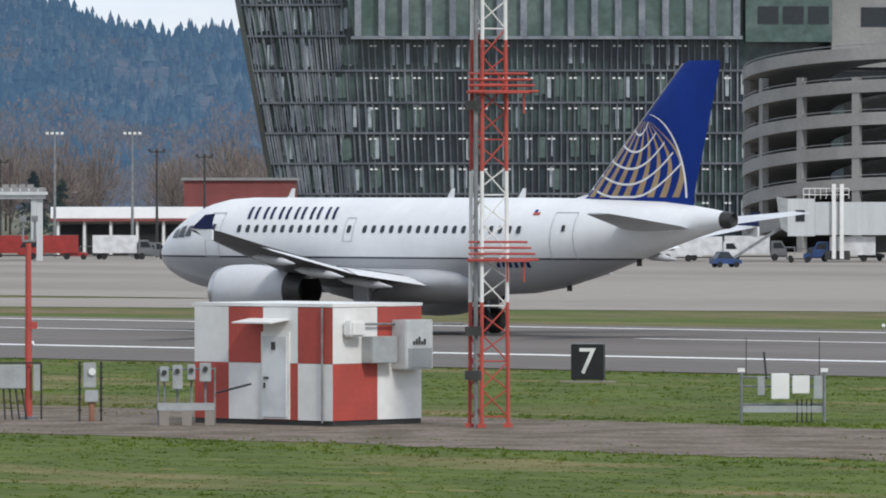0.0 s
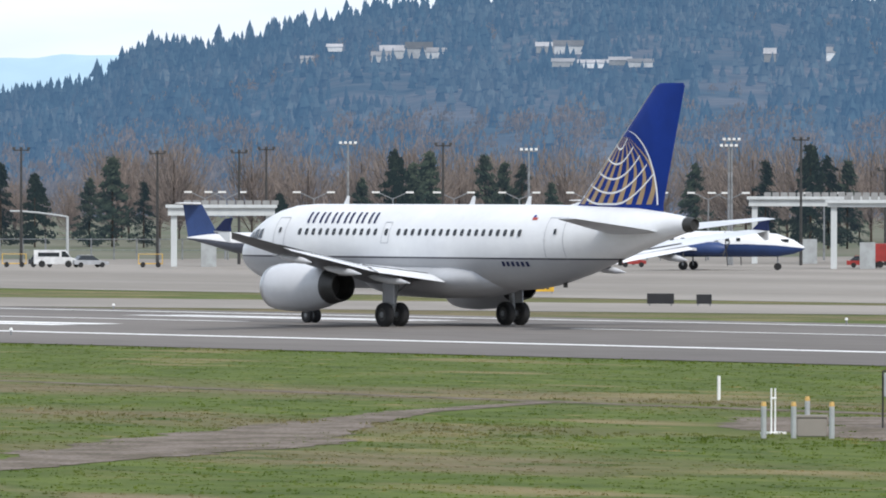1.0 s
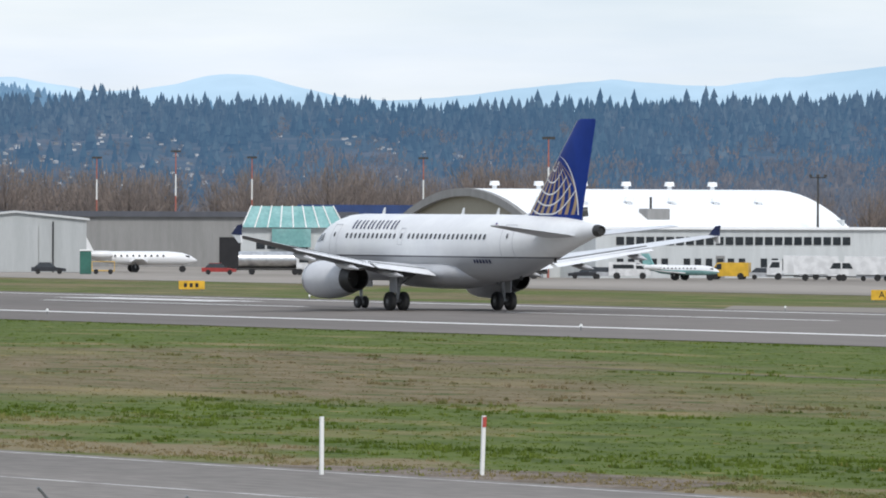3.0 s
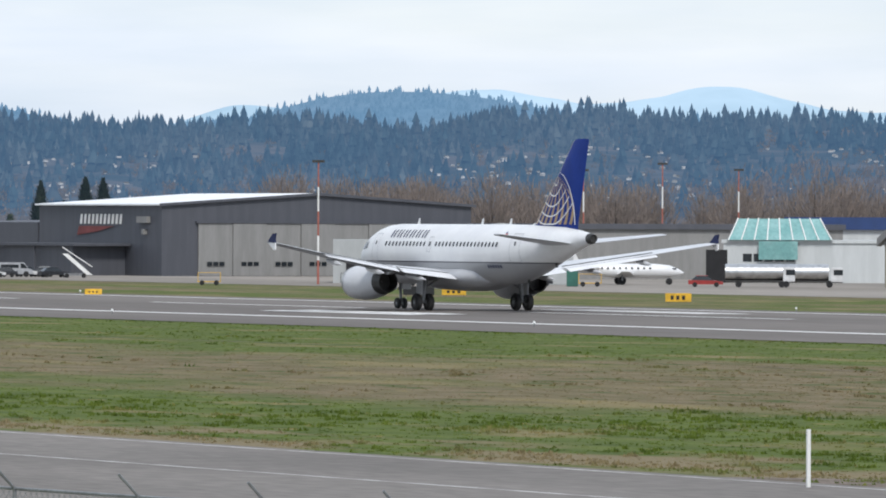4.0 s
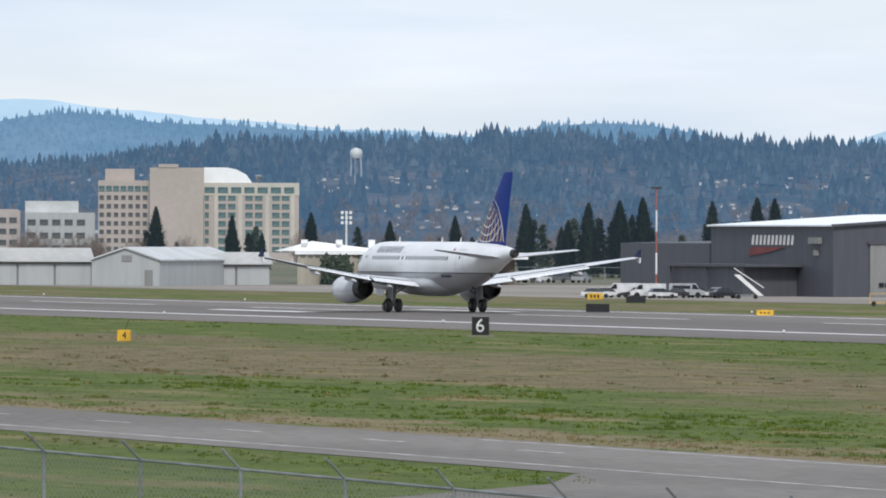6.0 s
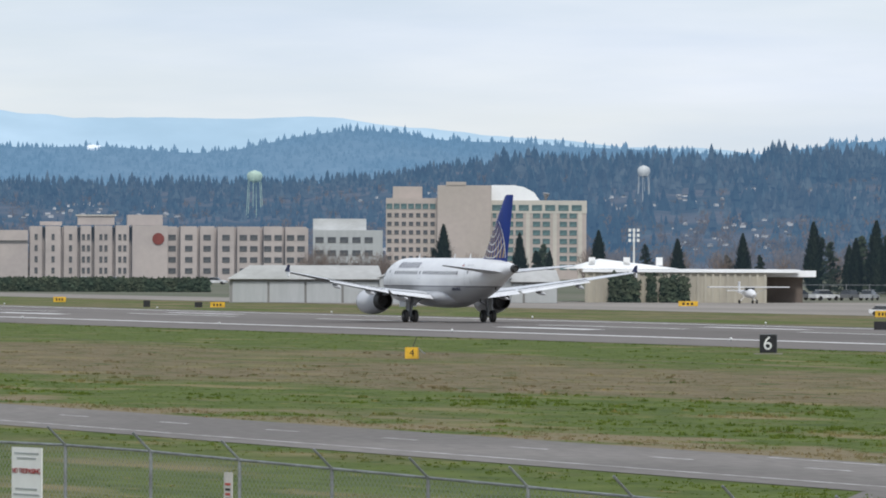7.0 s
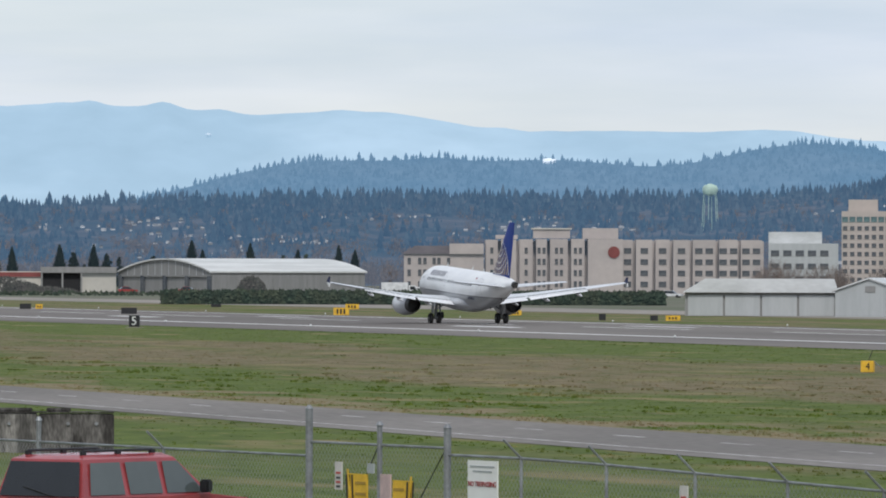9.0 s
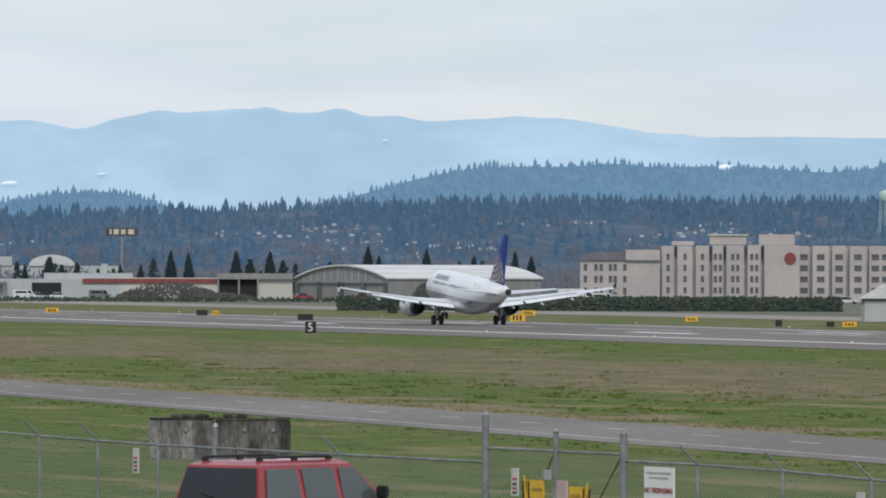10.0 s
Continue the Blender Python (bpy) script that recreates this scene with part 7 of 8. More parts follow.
        part("tail_lamp", box(-2.62, -2.56, d * 0.8 - 0.1, d * 0.8 + 0.1, 0.85, 1.1), RED, b)
    part("wiper", tube((-2.62, -0.3, 1.15), (-2.56, 0.35, 1.3), 0.015, n=5), BLACK, b)


build_shed()
build_pylon()
build_small_field()
build_fence()
build_suv()


def build_tufts():
    """Grass blades in tufts over the near field, longer where nobody mows."""
    rng = random.Random(11)
    st = Stuff()
    def tuft(x, y, hgt, n):
        hgt *= 0.30
        z = rise(x)
        for k in range(n):
            a = rng.uniform(0, 6.28)
            q = rng.uniform(0, 0.12 + hgt * 0.5)
            bx, by = x + q * math.cos(a), y + q * math.sin(a)
            w = rng.uniform(0.015, 0.05) + hgt * 0.08
            t = rng.uniform(0.5, 1.2) * hgt
            c, s = math.cos(a * 3), math.sin(a * 3)
            i = len(st.v)
            st.v += [(bx - w * c, by - w * s, z), (bx + w * c, by + w * s, z), (bx + rng.uniform(-0.6, 0.6) * hgt, by + rng.uniform(-0.6, 0.6) * hgt, z + t)]
            st.f.append((i, i + 1, i + 2))
    def bare(x, y):
        """Where nothing grows: pads, roads and yards."""
        for (xa, ya), (xb, yb), w in (((158.6, 187), (136, 171), 0.7), ((136, 171), (112, 151.5), 1.6), ((112, 151.5), (94, 141), 1.2), ((157, 150), (162, 228), 0.6)):
            ux, uy = xb - xa, yb - ya
            k = max(0.0, min(1.0, ((x - xa) * ux + (y - ya) * uy) / (ux * ux + uy * uy)))
            if math.hypot(x - xa - k * ux, y - ya - k * uy) < w:
                return True
        return 82.2 < x < 94 or (140 < x < 158 and 97 < y < 168) or (x < 82.4 and y < 196 and x > 44 + max(0, (y - 90) * 0.36)) or x > 202.3
    # sparse growth that creeps over the pad from its edges
    for k in range(5200):
        x, y = rng.uniform(139, 160), rng.uniform(97, 172)
        edge = min(abs(x - 140.3), abs(x - 158.7)) / 5
        if noise.noise((x * 0.35, y * 0.2, 7)) > -0.05 + edge * 0.45:
            tuft(x, y, rng.uniform(0.06, 0.2), 5)
    for k in range(62000):
        az = rng.uniform(10.8, 50)
        x = rng.uniform(95, 202) if rng.random() < 0.86 else rng.uniform(30, 82)
        y = x / math.tan(radians(az))
        if y > 900 or y < 60 or bare(x, y):
            continue
        patch = noise.noise((x * 0.04, y * 0.02, 2))
        hgt = 0.07 + 0.09 * max(0, patch + 0.2) + (0.02 if x < 118 else 0)
        if rng.random() < 0.03:
            hgt *= 2.4
        tuft(x, y, hgt, 5)
    # darker tussocks in the strip that is mown least
    for k in range(1500):
        az = rng.uniform(10.8, 34)
        x = rng.gauss(113, 9) if rng.random() < 0.7 else rng.uniform(100, 195)
        y = x / math.tan(radians(az))
        if y > 700 or y < 60 or x < 95 or x > 200 or bare(x, y) or noise.noise((x * 0.08, y * 0.03, 4)) < -0.05:
            continue
        for j in range(rng.randint(3, 7)):
            tuft(x + rng.gauss(0, 0.3), y + rng.gauss(0, 0.9), rng.uniform(0.2, 0.5), 8)
    # rank growth along the road, the runway's edge, the shed and the posts
    for k in range(9000):
        az = rng.uniform(10.8, 50)
        x = rng.choice((rng.gauss(96.5, 1.2), rng.gauss(96, 0.8), rng.gauss(80, 1.0), rng.gauss(200.5, 0.9), rng.gauss(138, 2.2), rng.gauss(160.5, 0.8)))
        y = x / math.tan(radians(az))
        if y > 800 or y < 60 or bare(x, y) or (130 < x < 165 and not 95 < y < 190):
            continue
        tuft(x, y, rng.uniform(0.12, 0.34), 6)
    soft = GRASS.copy()
    soft.name = "grass_blades"
    sn, sl = soft.node_tree.nodes, soft.node_tree.links
    thin, both = sn.new("ShaderNodeBsdfTranslucent"), sn.new("ShaderNodeMixShader")
    both.inputs["Fac"].default_value = 0.45
    principled = sn["Principled BSDF"]
    for was in list(principled.inputs["Normal"].links):
        sl.remove(was)
    # living blades are lighter than matted ground; the colour also offsets their shading
    brighten = sn.new("ShaderNodeHueSaturation")
    brighten.inputs["Value"].default_value, brighten.inputs["Saturation"].default_value = 1.45, 1.05
    sl.new(principled.inputs["Base Color"].links[0].from_socket, brighten.inputs["Color"])
    sl.new(brighten.outputs["Color"], principled.inputs["Base Color"])
    sl.new(brighten.outputs["Color"], thin.inputs["Color"])
    sl.new(principled.outputs["BSDF"], both.inputs[1])
    sl.new(thin.outputs["BSDF"], both.inputs[2])
    sl.new(both.outputs["Shader"], sn["Material Output"].inputs["Surface"])
    st.done("grass_tufts", soft, "uneven tufts of green and dry grass", "grass")


build_tufts()


# ---- the middle distance: trees, lamps, vehicles, parked aircraft ----
def build_tree_base(kind, seed, hgt, w):
    rng = random.Random(seed)
    name, label = {"conifer": ("conifer_tree", "tall dark green conifer with ragged branches"), "cypress": ("cypress_tree", "dense dark columnar evergreen"), "bare": ("bare_tree", "leafless brown tree with fine twigs")}[kind]
    b = thing(name, pose(0, 0, -50), label, "tree", "trees behind the apron")
    part("trunk", tube((0, 0, 0), (0, 0, hgt * 0.8), 0.014 * hgt, 0.004 * hgt, 8), BARK, b)
    st = Stuff()
    o = Vector((0, 0, 0))
    if kind == "bare":
        st.twig_tree(o, hgt * 0.8, w * 0.6, rng, 26)
        for k in range(760):
            a, q, e = rng.uniform(0, 6.28), rng.random() ** 0.45, rng.uniform(-1, 1)
            ring_ = math.sqrt(1 - e * e)
            lump = 1 + 0.25 * math.sin(3 * a + seed) * math.sin(4 * e + seed)
            c = Vector((w * q * ring_ * math.cos(a) * lump, w * q * ring_ * math.sin(a) * lump, hgt * (0.58 + 0.42 * q * e * lump)))
            g = (c - Vector((0, 0, hgt * 0.2))).normalized() + Vector((rng.uniform(-0.4, 0.4), rng.uniform(-0.4, 0.4), rng.uniform(0, 0.5)))
            g = g.normalized() * hgt * rng.uniform(0.03, 0.08)
            f = g.cross(Vector((rng.uniform(-1, 1), rng.uniform(-1, 1), 0.2))).normalized() * hgt * 0.0045
            i = len(st.v)
            st.v += [tuple(c - g - f), tuple(c - g + f), tuple(c + g + f * 0.4), tuple(c + g - f * 0.4)]
            st.f.append((i, i + 1, i + 2, i + 3))
    elif kind == "conifer":
        # uneven boughs, each a drooping spray of needles
        for k in range(64):
            u = 0.04 + 0.96 * (k + rng.random()) / 64
            a = rng.uniform(0, 6.28)
            reach = w * (1 - u) ** 0.72 * rng.uniform(0.5, 1.3) + 0.15
            z0 = hgt * (0.06 + 0.9 * u)
            for j in range(56):
                t = rng.random() ** 0.6
                c = Vector((reach * t * math.cos(a), reach * t * math.sin(a), z0 - 0.22 * reach * t + rng.gauss(0, 0.16)))
                c += Vector((-math.sin(a), math.cos(a), 0)) * rng.gauss(0, 0.28) * (0.4 + t)
                d = rng.uniform(0.16, 0.40)
                i = len(st.v)
                st.v += [(c.x - d * rng.random(), c.y - d * rng.random(), c.z - d * 0.4), (c.x + d * rng.random(), c.y - d * rng.random(), c.z - d * 0.5), (c.x + d * rng.uniform(-0.6, 0.6), c.y + d * rng.random(), c.z + d * 0.8)]
                st.f.append((i, i + 1, i + 2))
    else:
        n = 3200
        for k in range(n):
            u = rng.random() ** 0.8
            z = hgt * (0.08 + 0.92 * u)
            rad = w * (math.sin(math.pi * min(1, 0.12 + u * 0.9)) ** 0.6) * (1.1 - 0.6 * u)
            a = rng.uniform(0, 6.28)
            rad *= 1 + 0.55 * noise.noise((2 * math.cos(a) + seed, 2 * math.sin(a), z * 0.55))
            q = rad * rng.uniform(0.35, 1.12)
            c = Vector((q * math.cos(a), q * math.sin(a), z))
            d = hgt * rng.uniform(0.014, 0.036) * (1 - 0.4 * u)
            out = Vector((math.cos(a), math.sin(a), 1.2))
            side = Vector((-math.sin(a), math.cos(a), 0))
            i = len(st.v)
            st.v += [tuple(c - side * d - out * d), tuple(c + side * d - out * d), tuple(c + out * d * 1.4 + Vector((0, 0, rng.uniform(-0.5, 0.5) * d)))]
            st.f.append((i, i + 1, i + 2))
    me = bpy.data.meshes.new("crown")
    me.from_pydata(st.v, [], st.f)
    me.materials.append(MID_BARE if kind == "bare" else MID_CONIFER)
    new("crown", me).parent = b
    return b


def build_trees():
    rng = random.Random(21)
    bases = {"conifer": [build_tree_base("conifer", s, 12.0, 3.0 + 0.35 * s) for s in (1, 2, 3)], "cypress": [build_tree_base("cypress", s, 10.0, 1.5) for s in (4, 5)], "bare": [build_tree_base("bare", s, 9.0, 3.2) for s in (6, 7, 8)]}
    def put(kind, az, r, hgt):
        b = rng.choice(bases[kind])
        base_h = {"conifer": 12.0, "cypress": 10.0, "bare": 9.0}[kind]
        p = at(az, r)
        o = copy_thing(b, pose(p.x, p.y, 0, 0, 0, rng.uniform(0, 360)))
        k = hgt / base_h
        o.scale = (k * rng.uniform(0.85, 1.15), k, k)
    for az, hgt in ((39.15, 12.5), (39.4, 12.6), (39.28, 11), (39.81, 12.2), (39.95, 11), (40.08, 11), (41.35, 11), (41.87, 11.5), (42.2, 13.3), (42.33, 12), (42.47, 11.5), (37.07, 11.7), (36.9, 9), (35.28, 13.2), (35.4, 12.4),
                    (35.55, 12.8), (35.7, 11.5), (35.9, 12.9), (36.1, 10), (36.25, 11), (36.5, 9.5), (37.3, 8.5), (38.3, 7), (36.05, 12), (43.0, 9), (43.2, 8), (38.9, 9), (40.3, 8.5), (41.0, 8), (33.6, 7.5), (33.7, 8), (33.8, 7), (33.9, 7.8), (34.0, 7)):
        put("conifer", az, 985 + rng.uniform(-25, 25), hgt)
    for az, hgt in ((19.62, 11), (20.18, 9.7), (20.76, 10.2), (21.82, 9.8), (22.34, 11.7), (22.65, 9), (22.8, 11.7), (23.03, 12.2), (23.2, 12.7), (23.12, 10), (23.71, 12.2), (24.04, 12.7), (24.17, 12.7), (23.88, 9), (21.34, 8.9), (22.6, 8), (20.4, 7)):
        put("cypress", az, 1250 + rng.uniform(-30, 30), hgt)
    for az, hgt in ((13.45, 10), (12.97, 10), (13.1, 9.5), (13.7, 10), (14.42, 11), (14.5, 9), (14.85, 10.5), (12.6, 7), (12.75, 7), (11.9, 7), (15.2, 9), (15.5, 10), (15.62, 9), (12.2, 6)):
        put("cypress", az, 2020, hgt * 1.15)
    for k in range(34):
        put("conifer", rng.uniform(11.4, 15.5), 2060 + rng.uniform(-40, 40), rng.uniform(5, 11))
    for k in range(16):
        put("conifer", 22.95 + rng.gauss(0, 0.28), 1270 + rng.uniform(-20, 20), rng.uniform(6, 10.5))
    for k in range(14):
        put("conifer", rng.uniform(18.6, 24.4), 1500 + rng.uniform(-60, 60), rng.uniform(5, 9))
    for k in range(110):
        az = rng.uniform(33, 45)
        put("bare", az, rng.uniform(1050, 1250), rng.uniform(8, 13) * (1.15 if az > 37 else 0.75))
    for k in range(90):
        az = rng.uniform(25, 31.5)
        put("bare", az, rng.uniform(1150, 1400), rng.uniform(9, 14))
    for k in range(40):
        put("bare", rng.uniform(18.5, 24.5), rng.uniform(1300, 1500), rng.uniform(5, 8))
    for k in range(26):
        put("bare", rng.uniform(11.5, 17.5), 2150, rng.uniform(4, 8))
    for bs in bases.values():
        for b in bs:
            for c in list(b.children_recursive):
                bpy.data.objects.remove(c)
            bpy.data.objects.remove(b)
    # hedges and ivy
    # hedge leaves carry a slight glow that imitates haze
    HEDGE = mat("hedge_leaves", (0.03, 0.045, 0.028), 1.0, 0, 0.3, 0.5, 0, 9, (0.05, 0.06, 0.035), haze_glow=(0.004, 0.008, 0.01), rand=0.4)
    def hedge(az0, az1, r, hgt, name, label, n):
        st = Stuff()
        for k in range(n):
            p = at(rng.uniform(az0, az1), r + rng.uniform(-1.2, 1.2), rng.uniform(0, hgt) * rng.uniform(0.6, 1.0))
            d = rng.uniform(0.15, 0.4)
            i = len(st.v)
            st.v += [(p.x - d, p.y + rng.uniform(-d, d), p.z), (p.x + d, p.y + rng.uniform(-d, d), p.z), (p.x + rng.uniform(-d, d), p.y, p.z + d * 1.5)]
            st.f.append((i, i + 1, i + 2))
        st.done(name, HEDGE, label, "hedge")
    hedge(14.2, 17.9, 1290, 2.3, "hedge", "dark clipped hedge before the hotel", 30000)
    hedge(11.0, 15.0, 1640, 0.9, "hedge", "low dark scrub beside the airfield", 1600)
    hedge(20.84, 21.06, 1048.6, 4.0, "ivy", "dark green ivy on the fluted wall", 700)
    hedge(21.12, 21.18, 1048.6, 3.9, "ivy", "dark green ivy on the fluted wall", 240)
    hedge(21.22, 21.42, 1048.6, 3.6, "ivy", "dark green ivy on the fluted wall", 700)
    hedge(23.15, 23.5, 1100, 5.5, "red_shrub", "dull dark shrubs beside the hangar", 600)
    # the scrub is lightened by a faint haze glow
    TWIGGY = mat("brown_scrub", (0.085, 0.075, 0.062), 1.0, 0, 0.3, 0.5, 0, 9, (0.06, 0.06, 0.045), haze_glow=(0.012, 0.016, 0.022), rand=0.3)
    for az, wide, hgt in ((12.96, 11.0, 4.2), (12.72, 5.0, 2.2), (13.18, 5.0, 2.6), (13.32, 9.0, 1.6), (14.86, 3.6, 4.2)):
        st = Stuff()
        c = at(az, 1790)
        for k in range(1500):
            a, q = rng.uniform(0, 6.28), rng.random() ** 0.5
            p = c + Vector((wide * q * math.cos(a), wide * 0.5 * q * math.sin(a), hgt * math.sqrt(max(0.0, 1 - q * q)) * rng.uniform(0.3, 1.0)))
            d = rng.uniform(0.12, 0.3)
            i = len(st.v)
            st.v += [(p.x - d, p.y + rng.uniform(-d, d), max(0.0, p.z - d)), (p.x + d, p.y + rng.uniform(-d, d), max(0.0, p.z - d)), (p.x + rng.uniform(-d, d), p.y, p.z + d)]
            st.f.append((i, i + 1, i + 2))
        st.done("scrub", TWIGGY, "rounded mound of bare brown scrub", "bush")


def lamp_posts():
    def double(az, r, hgt):
        p = at(az, r)
        b = thing("street_lamp", pose(p.x, p.y, 0, 0, 0, -az), "pale double-armed street lamp", "street lamp", "street lamps of the terminal road")
        part("pole", tube((0, 0, 0), (0, 0, hgt * 0.9), 0.11, 0.07, 8), GALV, b)
        for d in (-1, 1):
            part("arm", tube((0, 0, hgt * 0.9), (d * 1.5, 0, hgt), 0.05, n=6), GALV, b)
            part("lamp_head", box(d * 1.75 - 0.4, d * 1.75 + 0.4, -0.15, 0.15, hgt - 0.08, hgt + 0.1), WHITE, b)
    for az in (39.13, 39.58, 40.06, 40.08 + 0.48, 41.0, 41.45, 41.6, 42.3, 37.75, 37.9, 38.55):
        double(az, 800, 6.9)
    def high(az, r, hgt, mt, n=4, label="tall apron floodlight mast"):
        p = at(az, r)
        b = thing("floodlight_mast", pose(p.x, p.y, 0, 0, 0, -az), label, "floodlight mast", "floodlight masts")
        part("pole", tube((0, 0, 0), (0, 0, hgt), 0.16, 0.09, 8), mt, b)
        part("crossbar", box(-0.75, 0.75, -0.06, 0.06, hgt - 0.05, hgt + 0.06), mt, b)
        for k in range(n):
            part("floodlight", box(-0.7 + k * 1.4 / (n - 1) - 0.14, -0.7 + k * 1.4 / (n - 1) + 0.14, -0.2, 0.1, hgt + 0.07, hgt + 0.3), mt if n < 4 else WHITE, b)
    for az, hgt, dark in ((40.13, 10.8, 0), (41.6, 11.2, 0), (43.15, 11.6, 0), (40.9, 10.6, 1), (43.72, 11.6, 0), (36.4, 10.8, 1), (37.4, 10.5, 1), (38.0, 10.6, 1), (38.2, 10.9, 1), (38.8, 11.4, 0), (39.5, 11.3, 1), (41.62, 11.8, 0), (42.13, 11.9, 1), (33.0, 9.5, 1), (34.6, 9.8, 1), (42.75, 9, 1), (43.9, 10, 1), (44.25, 9.5, 1)):
        high(az, 740, hgt, DARK_METAL if dark else GALV, 3 if dark else 4)
    for k, (az, r, hgt) in enumerate(((25.75, 760, 11.9), (31.02, 725, 12.9), (23.30, 880, 12.0), (28.28, 930, 13.0), (27.7, 930, 12.2), (28.84, 930, 12.3), (30.1, 930, 12.3))):
        p = at(az, r)
        b = thing("striped_mast", pose(p.x, p.y, 0, 0, 0, -az), "slim red and white banded light mast", "mast", "banded masts")
        for j in range(5):
            part("pole_section", tube((0, 0, hgt * j / 5), (0, 0, hgt * (j + 1) / 5), 0.12 - 0.01 * j, 0.11 - 0.01 * j, 8), WHITE if j % 2 else mat("faded_red", (0.36, 0.12, 0.09), 0.7, 0, 0.1, 1), b)
        part("lamp_bar", box(-0.6, 0.6, -0.1, 0.1, hgt, hgt + 0.25), DARK_METAL, b)
    p = at(21.02, 1300)
    b = thing("sports_floodlight", pose(p.x, p.y, 0, 0, 0, -21), "white floodlight pole with a block of lamps", "floodlight mast")
    part("pole", tube((0, 0, 0), (0, 0, 10.5), 0.2, 0.14, 8), WHITE, b)
    for k in range(3):
        for j in (-1, 0, 1):
            part("floodlight", box(j * 0.7 - 0.22, j * 0.7 + 0.22, -0.2, 0.2, 8.6 + k * 0.85, 9.1 + k * 0.85), WHITE, b)


def gantries():
    def gantry(az, r, w, top, low, label):
        b = thing("gate_canopy", front(az, r), label, "canopy")
        part("beam", box(-0.3, w + 0.3, -1.5, 1.5, low, top - 0.35), WHITE_STEEL, b)
        part("roof_edge", box(-0.5, w + 0.5, -1.8, 1.8, top - 0.34, top - 0.05), WHITE_STEEL, b)
        for k in range(int(w * 1.2)):
            part("roof_panel", box(1.2 + k * 0.8, 1.85 + k * 0.8, -0.6, 0.6, top - 0.05, top + 0.35), PALE_STEEL, b)
        for x in (0, w - 0.5):
            part("leg", box(x, x + 0.55, -1.2, 1.2, 0, low), WHITE_STEEL, b)
        part("booth", box(w * 0.3, w * 0.3 + 1.4, -0.8, 0.8, 0, 2.4), GREYBOX, b)
    gantry(37.5, 715, 9.2, 5.75, 4.7, "white gate canopy with panels along its roof")
    gantry(41.77, 760, 16.5, 6.6, 5.6, "long white gate canopy with panels along its roof")
    gantry(42.35, 705, 8.7, 6.3, 5.6, "white gate canopy with panels along its roof")
    b = thing("blue_kiosk", front(34.88, 745), "small grey kiosk with a blue metal roof and blue doors", "kiosk")
    KIOSK_BLUE = mat("column_blue", (0.02, 0.06, 0.3), 0.5, 0, 0.1, 1)
    KIOSK_WALL = mat("grey_block", (0.20, 0.205, 0.21), 0.8, 0, 0.1, 1)
    part("wall_block", prism([(0, 0), (0, 2.55), (1.9, 3.75), (3.8, 2.55), (3.8, 0)], 0, 6.6, m=pose(0, 3.8, 0, 0, 0, -90)), KIOSK_WALL, b)
    part("roof", prism([(-0.45, 2.42), (1.9, 3.9), (4.25, 2.42), (4.25, 2.56), (1.9, 4.05), (-0.45, 2.56)], -0.5, 7.1, m=pose(0, 3.8, 0, 0, 0, -90)), mat("blue_roof", (0.10, 0.19, 0.33), 0.4, 0.1, 0.1, 0.6), b, "steel blue gabled roof")
    for k in range(12):
        part("roof_seam", tube((-0.3 + k * 0.66, -0.44, 2.58), (-0.3 + k * 0.66, 1.9, 4.07), 0.035, n=4), mat("pale_seam", (0.3, 0.38, 0.48), 0.4, 0.1, 0.1, 1), b)
    for x in (0.7, 3.6):
        part("door", box(x, x + 1.1, -0.08, -0.01, 0, 2.1), KIOSK_BLUE, b, "blue door")
    part("notice", box(6.0, 7.0, -0.4, -0.3, 1.9, 2.3), WHITE, b)
    # signal arms over the terminal road
    for az, r, reach, hgt in ((36.74, 760, -5.6, 5.0),):
        p = at(az, r)
        b = thing("signal_mast", pose(p.x, p.y, 0, 0, 0, -az), "pale steel mast with a long curved signal arm", "mast", "signal masts")
        part("pole", tube((0, 0, 0), (0, 0, hgt - 0.5), 0.16, 0.13, 10), HUT_WALL, b)
        pts = [(reach * u, 0, hgt - 0.55 + 0.55 * math.sin(u * math.pi / 2)) for u in (0, 0.25, 0.5, 0.75, 1.0)]
        bm = bmesh.new()
        for a_, b_ in zip(pts, pts[1:]):
            tube(a_, b_, 0.09, n=8, bm=bm)
        part("arm", bm, HUT_WALL, b)
        part("signal_head", box(reach * 0.8 - 0.18, reach * 0.8 + 0.18, -0.2, 0.2, hgt - 1.1, hgt - 0.12), BLACK, b)
    # terminal annex with a dark front, red trim, behind the service trucks
    b = thing("service_terminal", front(43.15, 770), "low service terminal with a red trim and dark openings", "terminal")
    part("wall_block", box(0, 24, 0, 12, 0, 3.4), PALE_STEEL, b)
    part("roof", box(-0.4, 24.4, -1.2, 12.4, 3.6, 4.7), ROOF_WHITE, b)
    part("trim", box(-0.4, 24.4, -1.3, 0, 3.3, 3.6), BRICK_RED, b)
    for k in range(9):
        part("opening", box(0.6 + k * 2.6, 2.7 + k * 2.6, -0.1, -0.01, 0, 3.0), DARK_VOID, b)
        part("column", box(0.2 + k * 2.6, 0.45 + k * 2.6, -0.9, -0.6, 0, 3.3), WHITE, b)
    b = thing("brick_wing", front(44.1, 830), "low red brick wing beside the office building", "building")
    part("wall_block", box(0, 12, 0, 12, 0, 7.4), BRICK_RED, b)
    part("roof", box(-0.3, 12.3, -0.3, 12.3, 7.4, 7.7), PALE_STEEL, b)
    # passenger bridge
    b = thing("passenger_bridge", front(48.32, 690), "white passenger boarding bridge with a rail on top", "boarding bridge")
    part("cab", box(2.6, 5.0, -1.8, 1.8, 2.3, 5.6), WHITE_STEEL, b)
